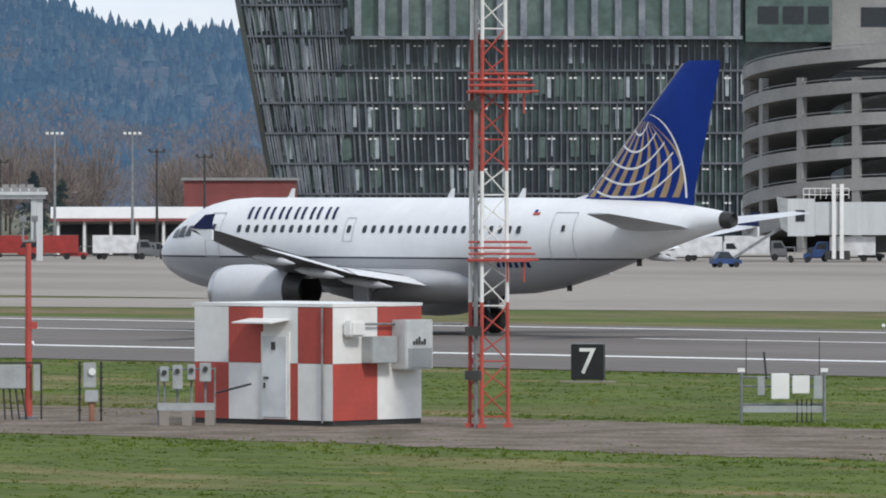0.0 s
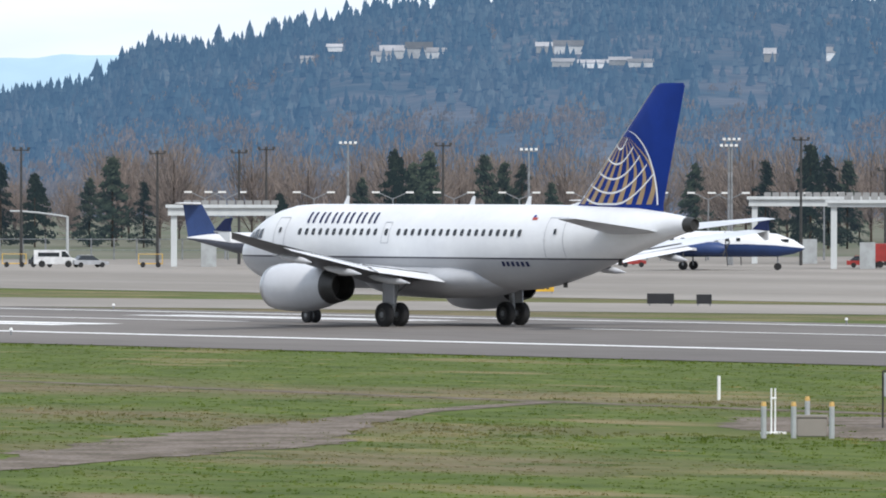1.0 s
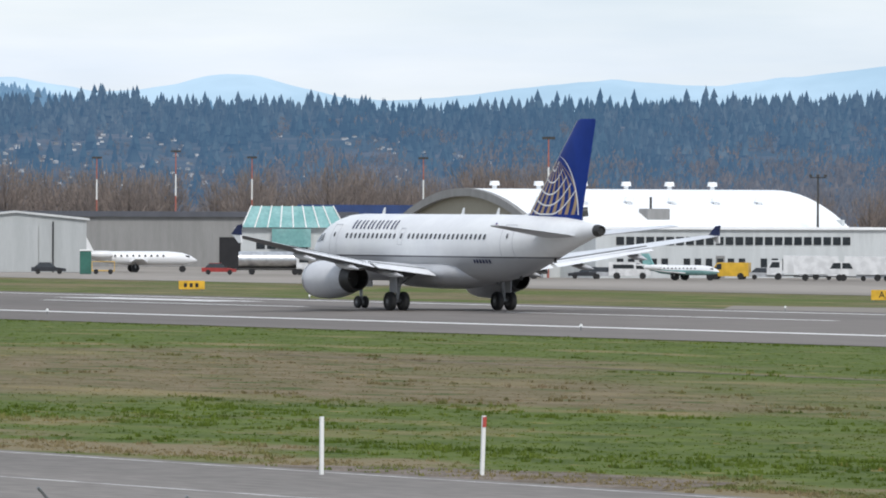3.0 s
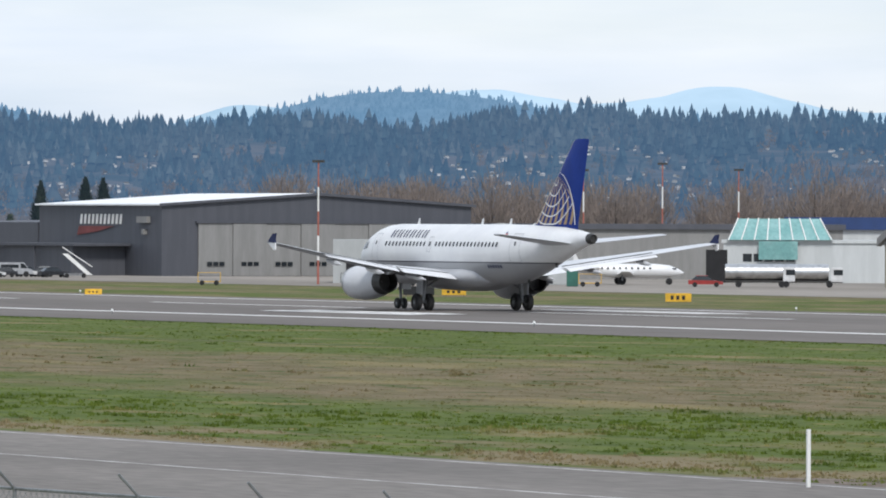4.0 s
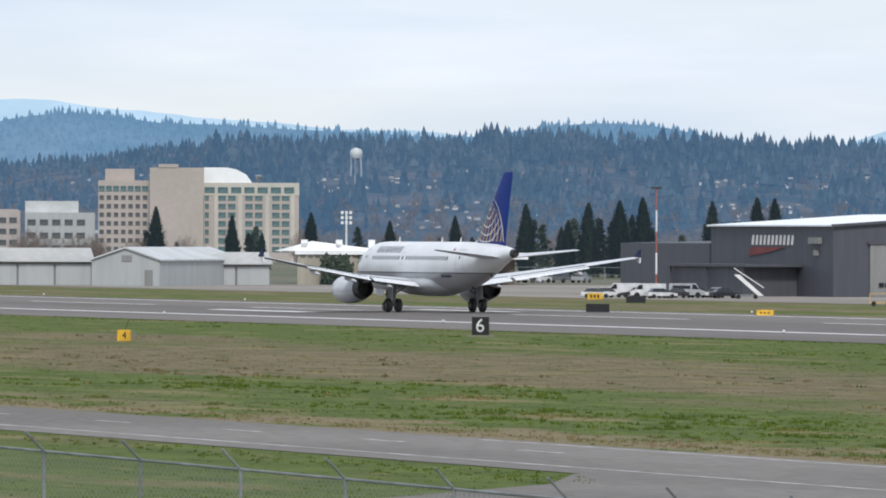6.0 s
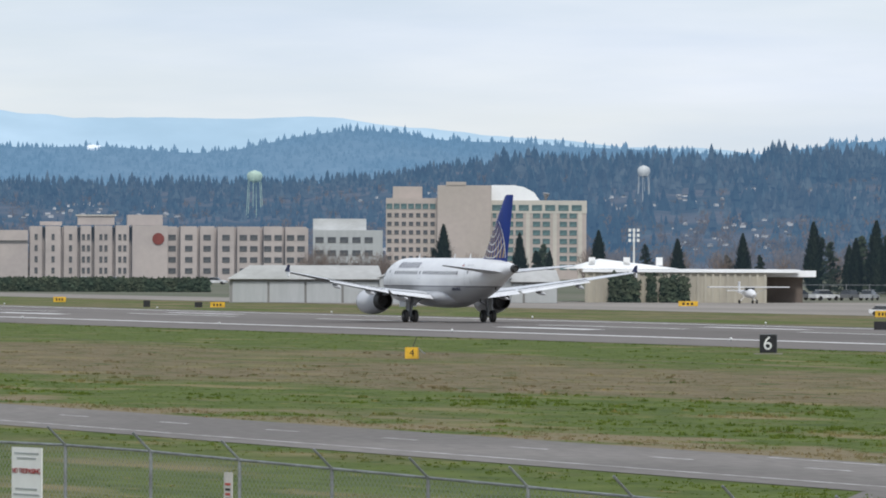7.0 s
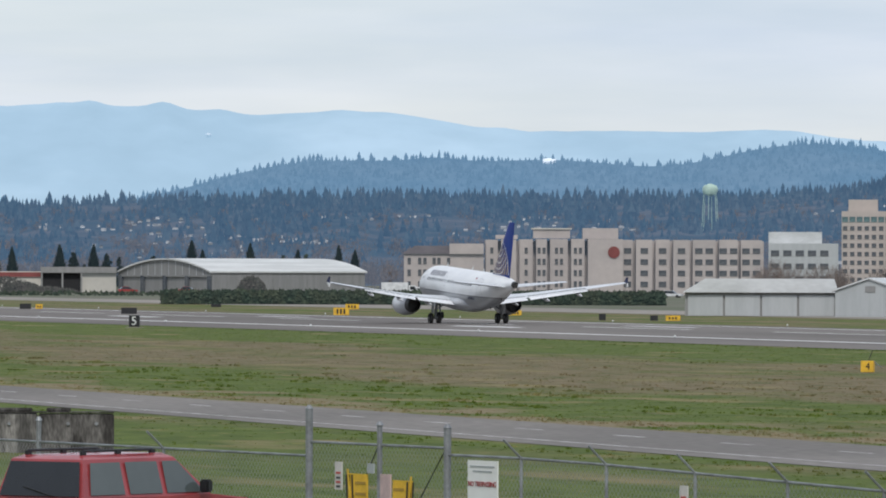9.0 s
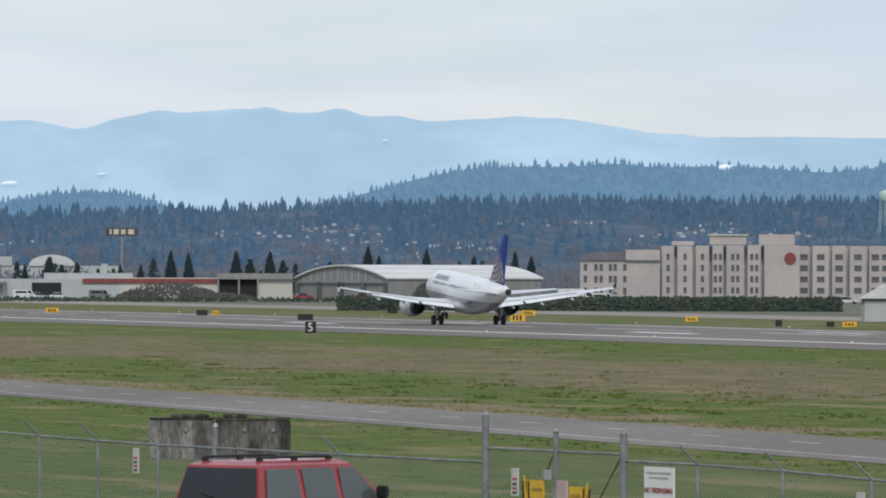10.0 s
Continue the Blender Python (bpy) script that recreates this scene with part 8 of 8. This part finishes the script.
    part("hood", loft([[(2.0, -1.6, 3.0), (2.6, -1.8, 2.6), (2.6, -1.8, 5.6), (1.6, -1.6, 5.8)], [(2.0, 1.6, 3.0), (2.6, 1.8, 2.6), (2.6, 1.8, 5.6), (1.6, 1.6, 5.8)]]), GREYBOX, b)
    part("tunnel", box(5.02, 18, -1.5, 1.5, 2.4, 5.3), WHITE_STEEL, b, "white tunnel")
    part("window", box(3.3, 4.1, -1.86, -1.81, 3.6, 4.6), GLASS, b)
    for x in (6.5, 7.2):
        part("leg", box(x, x + 0.35, -1.9, -1.55, 0.3, 6.9), WHITE, b)
    part("bogie", box(5.9, 8.1, -1.6, 1.6, 0.2, 1.0), DARK_METAL, b)
    for k in range(9):
        part("rail_post", tube((4.0 + k * 0.5, -1.4, 5.6), (4.0 + k * 0.5, -1.4, 6.5), 0.03, n=5), WHITE, b)
    for z in (5.95, 6.5):
        part("handrail", tube((4.0, -1.4, z), (8.0, -1.4, z), 0.04, n=5), WHITE, b)
    part("stair", loft([[(-2.2, -1.0, 0.2), (2.0, -1.0, 2.9), (2.0, -1.0, 3.2), (-2.2, -1.0, 0.5)], [(-2.2, 0.2, 0.2), (2.0, 0.2, 2.9), (2.0, 0.2, 3.2), (-2.2, 0.2, 0.5)]]), GALV, b)
    # stairs on the hangar apron
    b = thing("boarding_stairs", front(23.87, 830), "white wheeled boarding stairs with a sloping rail", "boarding stairs")
    part("ramp", loft([[(0, 0, 2.6), (0.6, 0, 2.6), (3.2, 0, 0.35), (2.6, 0, 0.35)], [(0, 1.2, 2.6), (0.6, 1.2, 2.6), (3.2, 1.2, 0.35), (2.6, 1.2, 0.35)]]), WHITE, b)
    part("handrail", tube((0, 0, 3.3), (3.2, 0, 1.2), 0.05, n=6), WHITE, b)
    part("frame", box(0.2, 2.6, 0.1, 1.1, 0.25, 0.5), GALV, b)
    for x in (0.5, 2.3):
        part("wheel", tube((x, 0.05, 0.25), (x, 0.2, 0.25), 0.25, n=12), RUBBER, b)


CAR_PAINTS = {"white": (0.7, 0.7, 0.7), "silver": (0.42, 0.43, 0.45), "dark": (0.03, 0.032, 0.038), "red": (0.35, 0.04, 0.035), "blue": (0.03, 0.07, 0.2), "grey": (0.16, 0.165, 0.17), "yellow": (0.7, 0.42, 0.04)}
CAR_MATS = {k: mat("car_" + k, v, 0.3, 0.1, 0.05, 1.0) for k, v in CAR_PAINTS.items()}


def vehicle(az, r, kind, colour, turn=0.0, label=""):
    """A parked vehicle seen from afar: body, cabin glass and wheels."""
    p = at(az, r)
    spec = {"car": (4.5, 1.8, 0.35, 0.85, 1.45), "van": (5.2, 2.0, 0.4, 1.2, 2.1), "truck": (7.5, 2.4, 0.6, 1.4, 3.0), "tug": (3.2, 1.8, 0.4, 0.95, 1.7), "tanker": (9.0, 2.5, 0.7, 1.3, 3.0), "cart": (3.0, 1.6, 0.4, 0.6, 1.6)}[kind]
    L, W, z0, z1, z2 = spec
    words = {"car": "parked car on the apron", "van": "parked van on the apron", "truck": "service truck on the apron", "tug": "low baggage tug on the apron", "tanker": "fuel tanker with a bright metal tank", "cart": "baggage cart on the apron"}
    b = thing({"car": "parked_car", "van": "parked_van", "truck": "service_truck", "tug": "baggage_tug", "tanker": "fuel_tanker", "cart": "baggage_cart"}[kind], pose(p.x, p.y, 0.03, 0, 0, -az + turn), label or (colour + " " + words[kind]), {"car": "car", "van": "van", "truck": "truck", "tug": "tug", "tanker": "truck", "cart": "cart"}[kind], "parked vehicles")
    M = CAR_MATS[colour]
    h = L / 2
    if kind in ("car", "tug"):
        prof = [(-h, z0), (h, z0), (h, z1 - 0.15), (h * 0.55, z1), (-h, z1 + 0.05)]
        part("body", prism(prof, -W / 2, W / 2), M, b)
        part("cabin", loft([[(-h * 0.85, -W / 2 + 0.05, z1), (h * 0.45, -W / 2 + 0.05, z1), (h * 0.45, W / 2 - 0.05, z1), (-h * 0.85, W / 2 - 0.05, z1)], [(-h * 0.55, -W / 2 + 0.25, z2), (h * 0.1, -W / 2 + 0.25, z2), (h * 0.1, W / 2 - 0.25, z2), (-h * 0.55, W / 2 - 0.25, z2)]]), GLASS, b)
        part("roof", box(-h * 0.57, h * 0.12, -W / 2 + 0.22, W / 2 - 0.22, z2, z2 + 0.05), M, b)
    elif kind == "van":
        part("body", prism([(-h, z0), (h, z0), (h, z1 - 0.2), (h * 0.75, z1), (h * 0.5, z2), (-h, z2)], -W / 2, W / 2, None), M, b)
        part("cab_window", prism([(h * 0.3, z1 + 0.05), (h * 0.7, z1 + 0.05), (h * 0.48, z2 - 0.15), (h * 0.3, z2 - 0.15)], -W / 2 - 0.02, W / 2 + 0.02), GLASS, b)
        part("rear_window", box(-h * 0.8, h * 0.2, -W / 2 - 0.02, -W / 2 - 0.005, z1 + 0.1, z2 - 0.3), GLASS, b)
    elif kind == "truck":
        part("cab", prism([(h * 0.5, z0), (h, z0), (h, z1), (h * 0.85, 2.4), (h * 0.5, 2.4)], -W / 2, W / 2), M, b)
        part("cab_window", prism([(h * 0.58, z1 + 0.1), (h * 0.93, z1 + 0.1), (h * 0.82, 2.2), (h * 0.58, 2.2)], -W / 2 - 0.02, W / 2 + 0.02), GLASS, b)
        part("cargo_box", box(-h, h * 0.46, -W / 2, W / 2, z0 + 0.2, z2), M if colour == "red" else CAR_MATS["white"], b)
        part("chassis", box(-h, h, -0.5, 0.5, z0 - 0.15, z0 - 0.01), DARK_METAL, b)
    elif kind == "tanker":
        part("cab", box(h * 0.66, h, -W / 2, W / 2, z0, 2.6, bevel=0.08), CAR_MATS["white"], b)
        part("cab_window", box(h * 0.74, h * 1.004, -W / 2 - 0.02, W / 2 + 0.02, 1.6, 2.3), GLASS, b)
        part("tank", tube((-h, 0, 1.95), (h * 0.6, 0, 1.95), 1.05, n=20), BARE, b, "bright metal tank", smooth=True)
        part("chassis", box(-h, h, -0.6, 0.6, z0 - 0.1, 0.9), DARK_METAL, b)
    else:
        part("bed", box(-h, h, -W / 2, W / 2, z0, z0 + 0.12), M, b)
        for x in (-h + 0.05, h - 0.05):
            part("upright", box(x - 0.04, x + 0.04, -W / 2, W / 2, z0 + 0.12, z2), M, b)
        part("canopy", box(-h, h, -W / 2, W / 2, z2, z2 + 0.06), M, b)
    b.scale = (0.74, 0.74, 0.74) if r < 900 else (1, 1, 1)
    wr = 0.32 if kind in ("car", "tug", "cart") else 0.42
    for x in (-h * 0.62, h * 0.62):
        for d in (-1, 1):
            part("wheel", tube((x, d * (W / 2 - 0.2), wr), (x, d * (W / 2 + 0.01), wr), wr, n=14), RUBBER, b)


def small_aircraft(az, r, turn, L, label, lower, tail, high_tail=True, prop=False):
    p = at(az, r)
    b = thing("parked_aircraft", pose(p.x, p.y, 0.03, 0, 0, -az + turn), label, "airplane", "parked aircraft")
    k = L / 20.0
    st = [(-10, 0.1, 2.9), (-8, 0.5, 2.75), (-5.5, 0.95, 2.45), (-2, 1.14, 2.3), (5, 1.14, 2.3), (7.5, 1.0, 2.2), (9, 0.6, 2.05), (9.9, 0.1, 1.95)]
    for nm, sign, mt in (("upper_fuselage", 1, PLANE_WHITE), ("lower_fuselage", -1, lower)):
        rings = [[(x * k, rad * k * math.cos(math.pi * i / 12), z * k + sign * rad * k * math.sin(math.pi * i / 12)) for i in range(13)] for x, rad, z in st]
        part(nm, loft(rings, None, closed=False, caps=False), mt, b, smooth=True)
    fin = [(-9.9, 2.9), (-7.0, 3.0), (-8.6, 6.0), (-10.4, 6.0)]
    part("fin", loft([[(x * k, y, z * k) for x, z in fin] for y in (-0.1, 0.1)]), tail, b)
    zt = 6.05 if high_tail else 3.2
    for d in (-1, 1):
        part("tailplane", loft([[(-8.7 * k, 0.02 * d, zt * k), (-10.5 * k, 0.02 * d, zt * k), (-10.6 * k, d * 3.4 * k, zt * k + 0.05), (-9.8 * k, d * 3.4 * k, zt * k + 0.05)], [(-8.7 * k, 0.02 * d, zt * k + 0.15), (-10.5 * k, 0.02 * d, zt * k + 0.15), (-10.6 * k, d * 3.4 * k, zt * k + 0.12), (-9.8 * k, d * 3.4 * k, zt * k + 0.12)]]), PLANE_WHITE, b)
        part("wing", loft([[(1.6 * k, d * 0.8 * k, 1.5 * k), (-1.2 * k, d * 0.8 * k, 1.5 * k), (-1.6 * k, d * 9.5 * k, 2.2 * k), (-0.5 * k, d * 9.5 * k, 2.2 * k)], [(1.6 * k, d * 0.8 * k, 1.8 * k), (-1.2 * k, d * 0.8 * k, 1.65 * k), (-1.6 * k, d * 9.5 * k, 2.3 * k), (-0.5 * k, d * 9.5 * k, 2.3 * k)]]), PLANE_WHITE, b)
        ex = (1.2, 3.0) if prop else (-6.5, 1.7)
        eng = part("engine", loft([[(x * k, d * ex[1] * k + rr_ * k * math.cos(a), (1.9 if prop else 2.9) * k + rr_ * k * math.sin(a)) for a in [2 * math.pi * i / 14 for i in range(14)]] for x, rr_ in ((ex[0] + 2.2, 0.35), (ex[0] + 1.6, 0.6), (ex[0], 0.62), (ex[0] - 2.2, 0.35))]), PLANE_WHITE if not prop else lower, b, smooth=True)
        if prop:
            for a in (0.4, 1.97, 3.54, 5.11):
                part("blade", box(ex[0] * k + 2.25 * k, ex[0] * k + 2.3 * k, -0.1, 0.1, 0, 1.6 * k, m=Matrix.Translation((0, d * ex[1] * k, 1.9 * k)) @ Matrix.Rotation(a, 4, "X")), DARK_METAL, eng)
        part("main_wheel", tube((-0.6 * k, d * 2.2 * k, 0.4), (-0.6 * k, d * 2.2 * k + 0.3, 0.4), 0.4, n=14), RUBBER, b)
        part("gear_leg", tube((-0.6 * k, d * 2.2 * k, 0.4), (-0.6 * k, d * 2.0 * k, 1.7 * k), 0.08, n=6), GALV, b)
    for j in range(9):
        part("window", box((-4 + j * 1.0) * k, (-3.65 + j * 1.0) * k, -1.16 * k, -1.12 * k, 2.55 * k, 2.85 * k), GLASS, b)
    part("cockpit_window", box(7.9 * k, 8.6 * k, -0.75 * k, 0.75 * k, 2.5 * k, 2.75 * k), GLASS, b)
    part("nose_wheel", tube((7.5 * k, -0.15, 0.32), (7.5 * k, 0.15, 0.32), 0.32, n=12), RUBBER, b)
    part("nose_leg", tube((7.5 * k, 0, 0.32), (7.5 * k, 0, 1.4 * k), 0.07, n=6), GALV, b)


def populate():
    SLATE = mat("grey_blue_paint", (0.09, 0.10, 0.13), 0.4, 0, 0.05, 0.5)
    small_aircraft(41.35, 690, -12, 20, "blue and white commuter aircraft with a high tail", NAVY, SLATE, True, True)
    small_aircraft(38.4, 690, -8, 19, "grey and blue commuter propeller aircraft with high tail", SLATE, NAVY, True, True)
    small_aircraft(28.0, 770, 8, 12, "small white business jet parked on the apron", PLANE_WHITE, PLANE_WHITE, True, False)
    small_aircraft(32.0, 705, -30, 8, "small white and teal light aircraft", SKYLIGHT, SKYLIGHT, False, False)
    p = at(21.86, 1035)
    b = thing("light_airplane", pose(p.x, p.y, 0.03, 0, 0, -21.9 - 75), "white high-wing light airplane facing the runway", "airplane")
    part("fuselage", loft([[(x, rad * math.cos(a), z + rad * math.sin(a)) for a in [2 * math.pi * i / 12 for i in range(12)]] for x, rad, z in ((-5, 0.1, 1.6), (-2, 0.4, 1.45), (0, 0.65, 1.4), (1.6, 0.62, 1.3), (2.8, 0.4, 1.2), (3.1, 0.1, 1.2))]), PLANE_WHITE, b, smooth=True)
    part("wing", box(-0.6, 0.9, -5.5, 5.5, 2.1, 2.25, bevel=0.05), PLANE_WHITE, b)
    part("windscreen", box(0.6, 1.25, -0.55, 0.55, 1.75, 2.08), GLASS, b)
    part("fin", box(-5.1, -4.2, -0.05, 0.05, 1.6, 2.9), PLANE_WHITE, b)
    part("tailplane", box(-5.0, -4.2, -1.7, 1.7, 1.65, 1.75), PLANE_WHITE, b)
    for d in (-1, 1):
        part("strut", tube((0.2, d * 0.6, 1.1), (0.2, d * 2.6, 2.1), 0.04, n=5), PLANE_WHITE, b)
        part("wheel", tube((0, d * 1.1, 0.25), (0, d * 1.3, 0.25), 0.25, n=12), RUBBER, b)
        part("gear_leg", tube((0, d * 0.5, 0.9), (0, d * 1.15, 0.25), 0.05, n=5), PLANE_WHITE, b)
    part("nose_wheel", tube((2.3, -0.1, 0.22), (2.3, 0.1, 0.22), 0.22, n=12), RUBBER, b)
    part("nose_leg", tube((2.3, 0, 0.2), (2.3, 0, 1.0), 0.05, n=5), GALV, b)
    rng = random.Random(8)
    # staff cars by the grey hangar and further along
    for k in range(11):
        vehicle(22.86 + k * 0.095, 838 + rng.uniform(-6, 6), rng.choice(("car", "car", "van")), rng.choice(("white", "white", "silver", "dark", "silver")), rng.choice((0, 180, 20)))
    for k in range(12):
        vehicle(20.9 + k * 0.17 + rng.uniform(-0.03, 0.03), 1120 + rng.uniform(-8, 8), rng.choice(("car", "van", "car")), rng.choice(("white", "silver", "dark", "grey")), rng.uniform(0, 180))
    for az, kind, col, turn in ((30.55, "car", "dark", 5), (30.75, "tanker", "white", 175), (31.62, "van", "white", 0), (32.35, "van", "yellow", 170), (32.62, "car", "silver", 0), (32.85, "truck", "white", 180), (31.3, "car", "dark", 180), (31.45, "car", "silver", 0), (33.0, "car", "white", 0)):
        vehicle(az, 715, kind, col, turn)
    for az, kind, col, turn in ((33.05, "truck", "white", 0), (33.3, "truck", "white", 180), (33.42, "car", "silver", 0), (33.75, "car", "white", 0), (33.9, "car", "silver", 180), (34.05, "car", "dark", 0), (34.22, "cart", "blue", 0), (34.48, "van", "white", 0), (34.72, "car", "white", 180), (36.55, "tug", "dark", 0), (36.65, "van", "white", 0), (36.9, "car", "silver", 20), (36.35, "cart", "yellow", 0), (37.35, "cart", "yellow", 0)):
        vehicle(az, 705, kind, col, turn)
    for az, kind, col, turn in ((29.0, "tanker", "white", 0), (29.35, "tanker", "white", 0), (28.6, "car", "red", 0), (26.35, "tug", "dark", 0), (26.5, "cart", "yellow", 0), (27.35, "car", "dark", 0), (27.75, "cart", "yellow", 0), (26.0, "cart", "dark", 0), (24.95, "cart", "yellow", 0)):
        vehicle(az, 745, kind, col, turn)
    for az, kind, col, turn in ((42.85, "truck", "red", 0), (43.1, "truck", "red", 180), (43.3, "tug", "red", 0), (43.42, "cart", "grey", 0), (43.65, "truck", "grey", 0), (43.85, "van", "grey", 0), (42.6, "car", "red", 0), (40.2, "truck", "white", 0), (40.36, "cart", "white", 0), (40.9, "tug", "red", 0), (44.0, "cart", "dark", 10)):
        vehicle(az, 715, kind, col, turn)
    for az, r, kind, col, turn in ((47.75, 700, "van", "white", 180), (47.95, 690, "truck", "white", 0), (48.08, 640, "tug", "blue", 20), (48.3, 700, "truck", "grey", 0), (48.5, 700, "cart", "silver", 0), (48.75, 690, "tug", "blue", 0), (48.95, 690, "truck", "blue", 180), (48.62, 680, "cart", "dark", 0), (49.15, 695, "tug", "dark", 0), (47.6, 705, "cart", "yellow", 0)):
        vehicle(az, r, kind, col, turn)
    for az, kind, col in ((15.95, "truck", "white"), (16.15, "van", "white"), (16.25, "car", "dark"), (17.0, "car", "white"), (17.2, "car", "silver"), (17.95, "car", "white"), (14.4, "car", "red"), (12.15, "car", "white"), (11.9, "van", "white"), (12.0, "car", "silver"), (12.45, "van", "grey"), (13.95, "car", "red")):
        vehicle(az, 1610 if az > 15 else 1800, kind, col, rng.uniform(-20, 20))
    for k, (az, col) in enumerate(((32.55, RED), (32.68, NAVY), (32.8, NAVY))):
        p = at(az, 790)
        b = thing("flagpole", pose(p.x, p.y, 0, 0, 0, -az), "slim flagpole with a small flag flying", "flagpole", "flagpoles")
        part("pole", tube((0, 0, 0), (0, 0, 8.2), 0.06, 0.04, 8), GALV, b)
        rows = [[(-0.05 - 1.5 * u, 0.18 * math.sin(u * 5 + k), 7.95 - 0.25 * u), (-0.05 - 1.5 * u, 0.18 * math.sin(u * 5 + k) + 0.03, 7.0 - 0.25 * u)] for u in (0, 0.25, 0.5, 0.75, 1.0)]
        part("flag", loft(rows, None, closed=False, caps=False), col, b)
        if k == 0:
            part("canton", box(-0.65, -0.07, -0.06, -0.03, 7.5, 7.93), NAVY, b)
            for j in range(3):
                part("stripe", box(-1.4, -0.1, -0.05, -0.03, 7.02 + j * 0.2, 7.11 + j * 0.2), WHITE, b)
    # portable toilet and bins
    p = at(27.62, 745)
    b = thing("portable_toilet", pose(p.x, p.y, 0.03, 0, 0, -27.6), "green portable toilet on the apron", "portable toilet")
    part("cabin", box(-0.55, 0.55, -0.55, 0.55, 0, 2.2, bevel=0.05), mat("toilet_green", (0.03, 0.13, 0.10), 0.5, 0, 0.1, 1), b)
    part("roof", box(-0.6, 0.6, -0.6, 0.6, 2.2, 2.35, bevel=0.05), WHITE, b)
    # airfield fence behind the apron
    for az0, az1, r, label in ((33.4, 41.6, 790, "long chain-link fence behind the apron"), (21.9, 23.6, 1150, "chain-link fence by the car park")):
        b = thing("airfield_fence", pose(0, 0, 0), label, "fence")
        n = int((az1 - az0) * 6)
        prev = None
        for k in range(n + 1):
            q = at(az0 + (az1 - az0) * k / n, r)
            part("post", box(q.x - 0.05, q.x + 0.05, q.y - 0.05, q.y + 0.05, 0, 2.2), GALV, b)
            if prev is not None:
                part("rail", tube((prev.x, prev.y, 2.1), (q.x, q.y, 2.1), 0.04, n=4), GALV, b)
                part("lower_rail", tube((prev.x, prev.y, 1.0), (q.x, q.y, 1.0), 0.03, n=4), GALV, b)
            prev = q


build_trees()
lamp_posts()
gantries()
populate()


def motions():
    """The airliner runs down the runway, faster and faster, and lifts its nose near the end."""
    rows = []
    for k in range(21):
        t = k / 2
        y = 233.35 + 56.99 * t + 0.82 * t * t + 0.00296 * t ** 3
        lift = 0.0 if t < 7.5 else 3.43 * ((t - 7.5) / 2.5) ** 0.75
        rows.append((t, pose(240.65, y, 0.195, lift, 0, 0)))
    walk(airliner, rows)


motions()
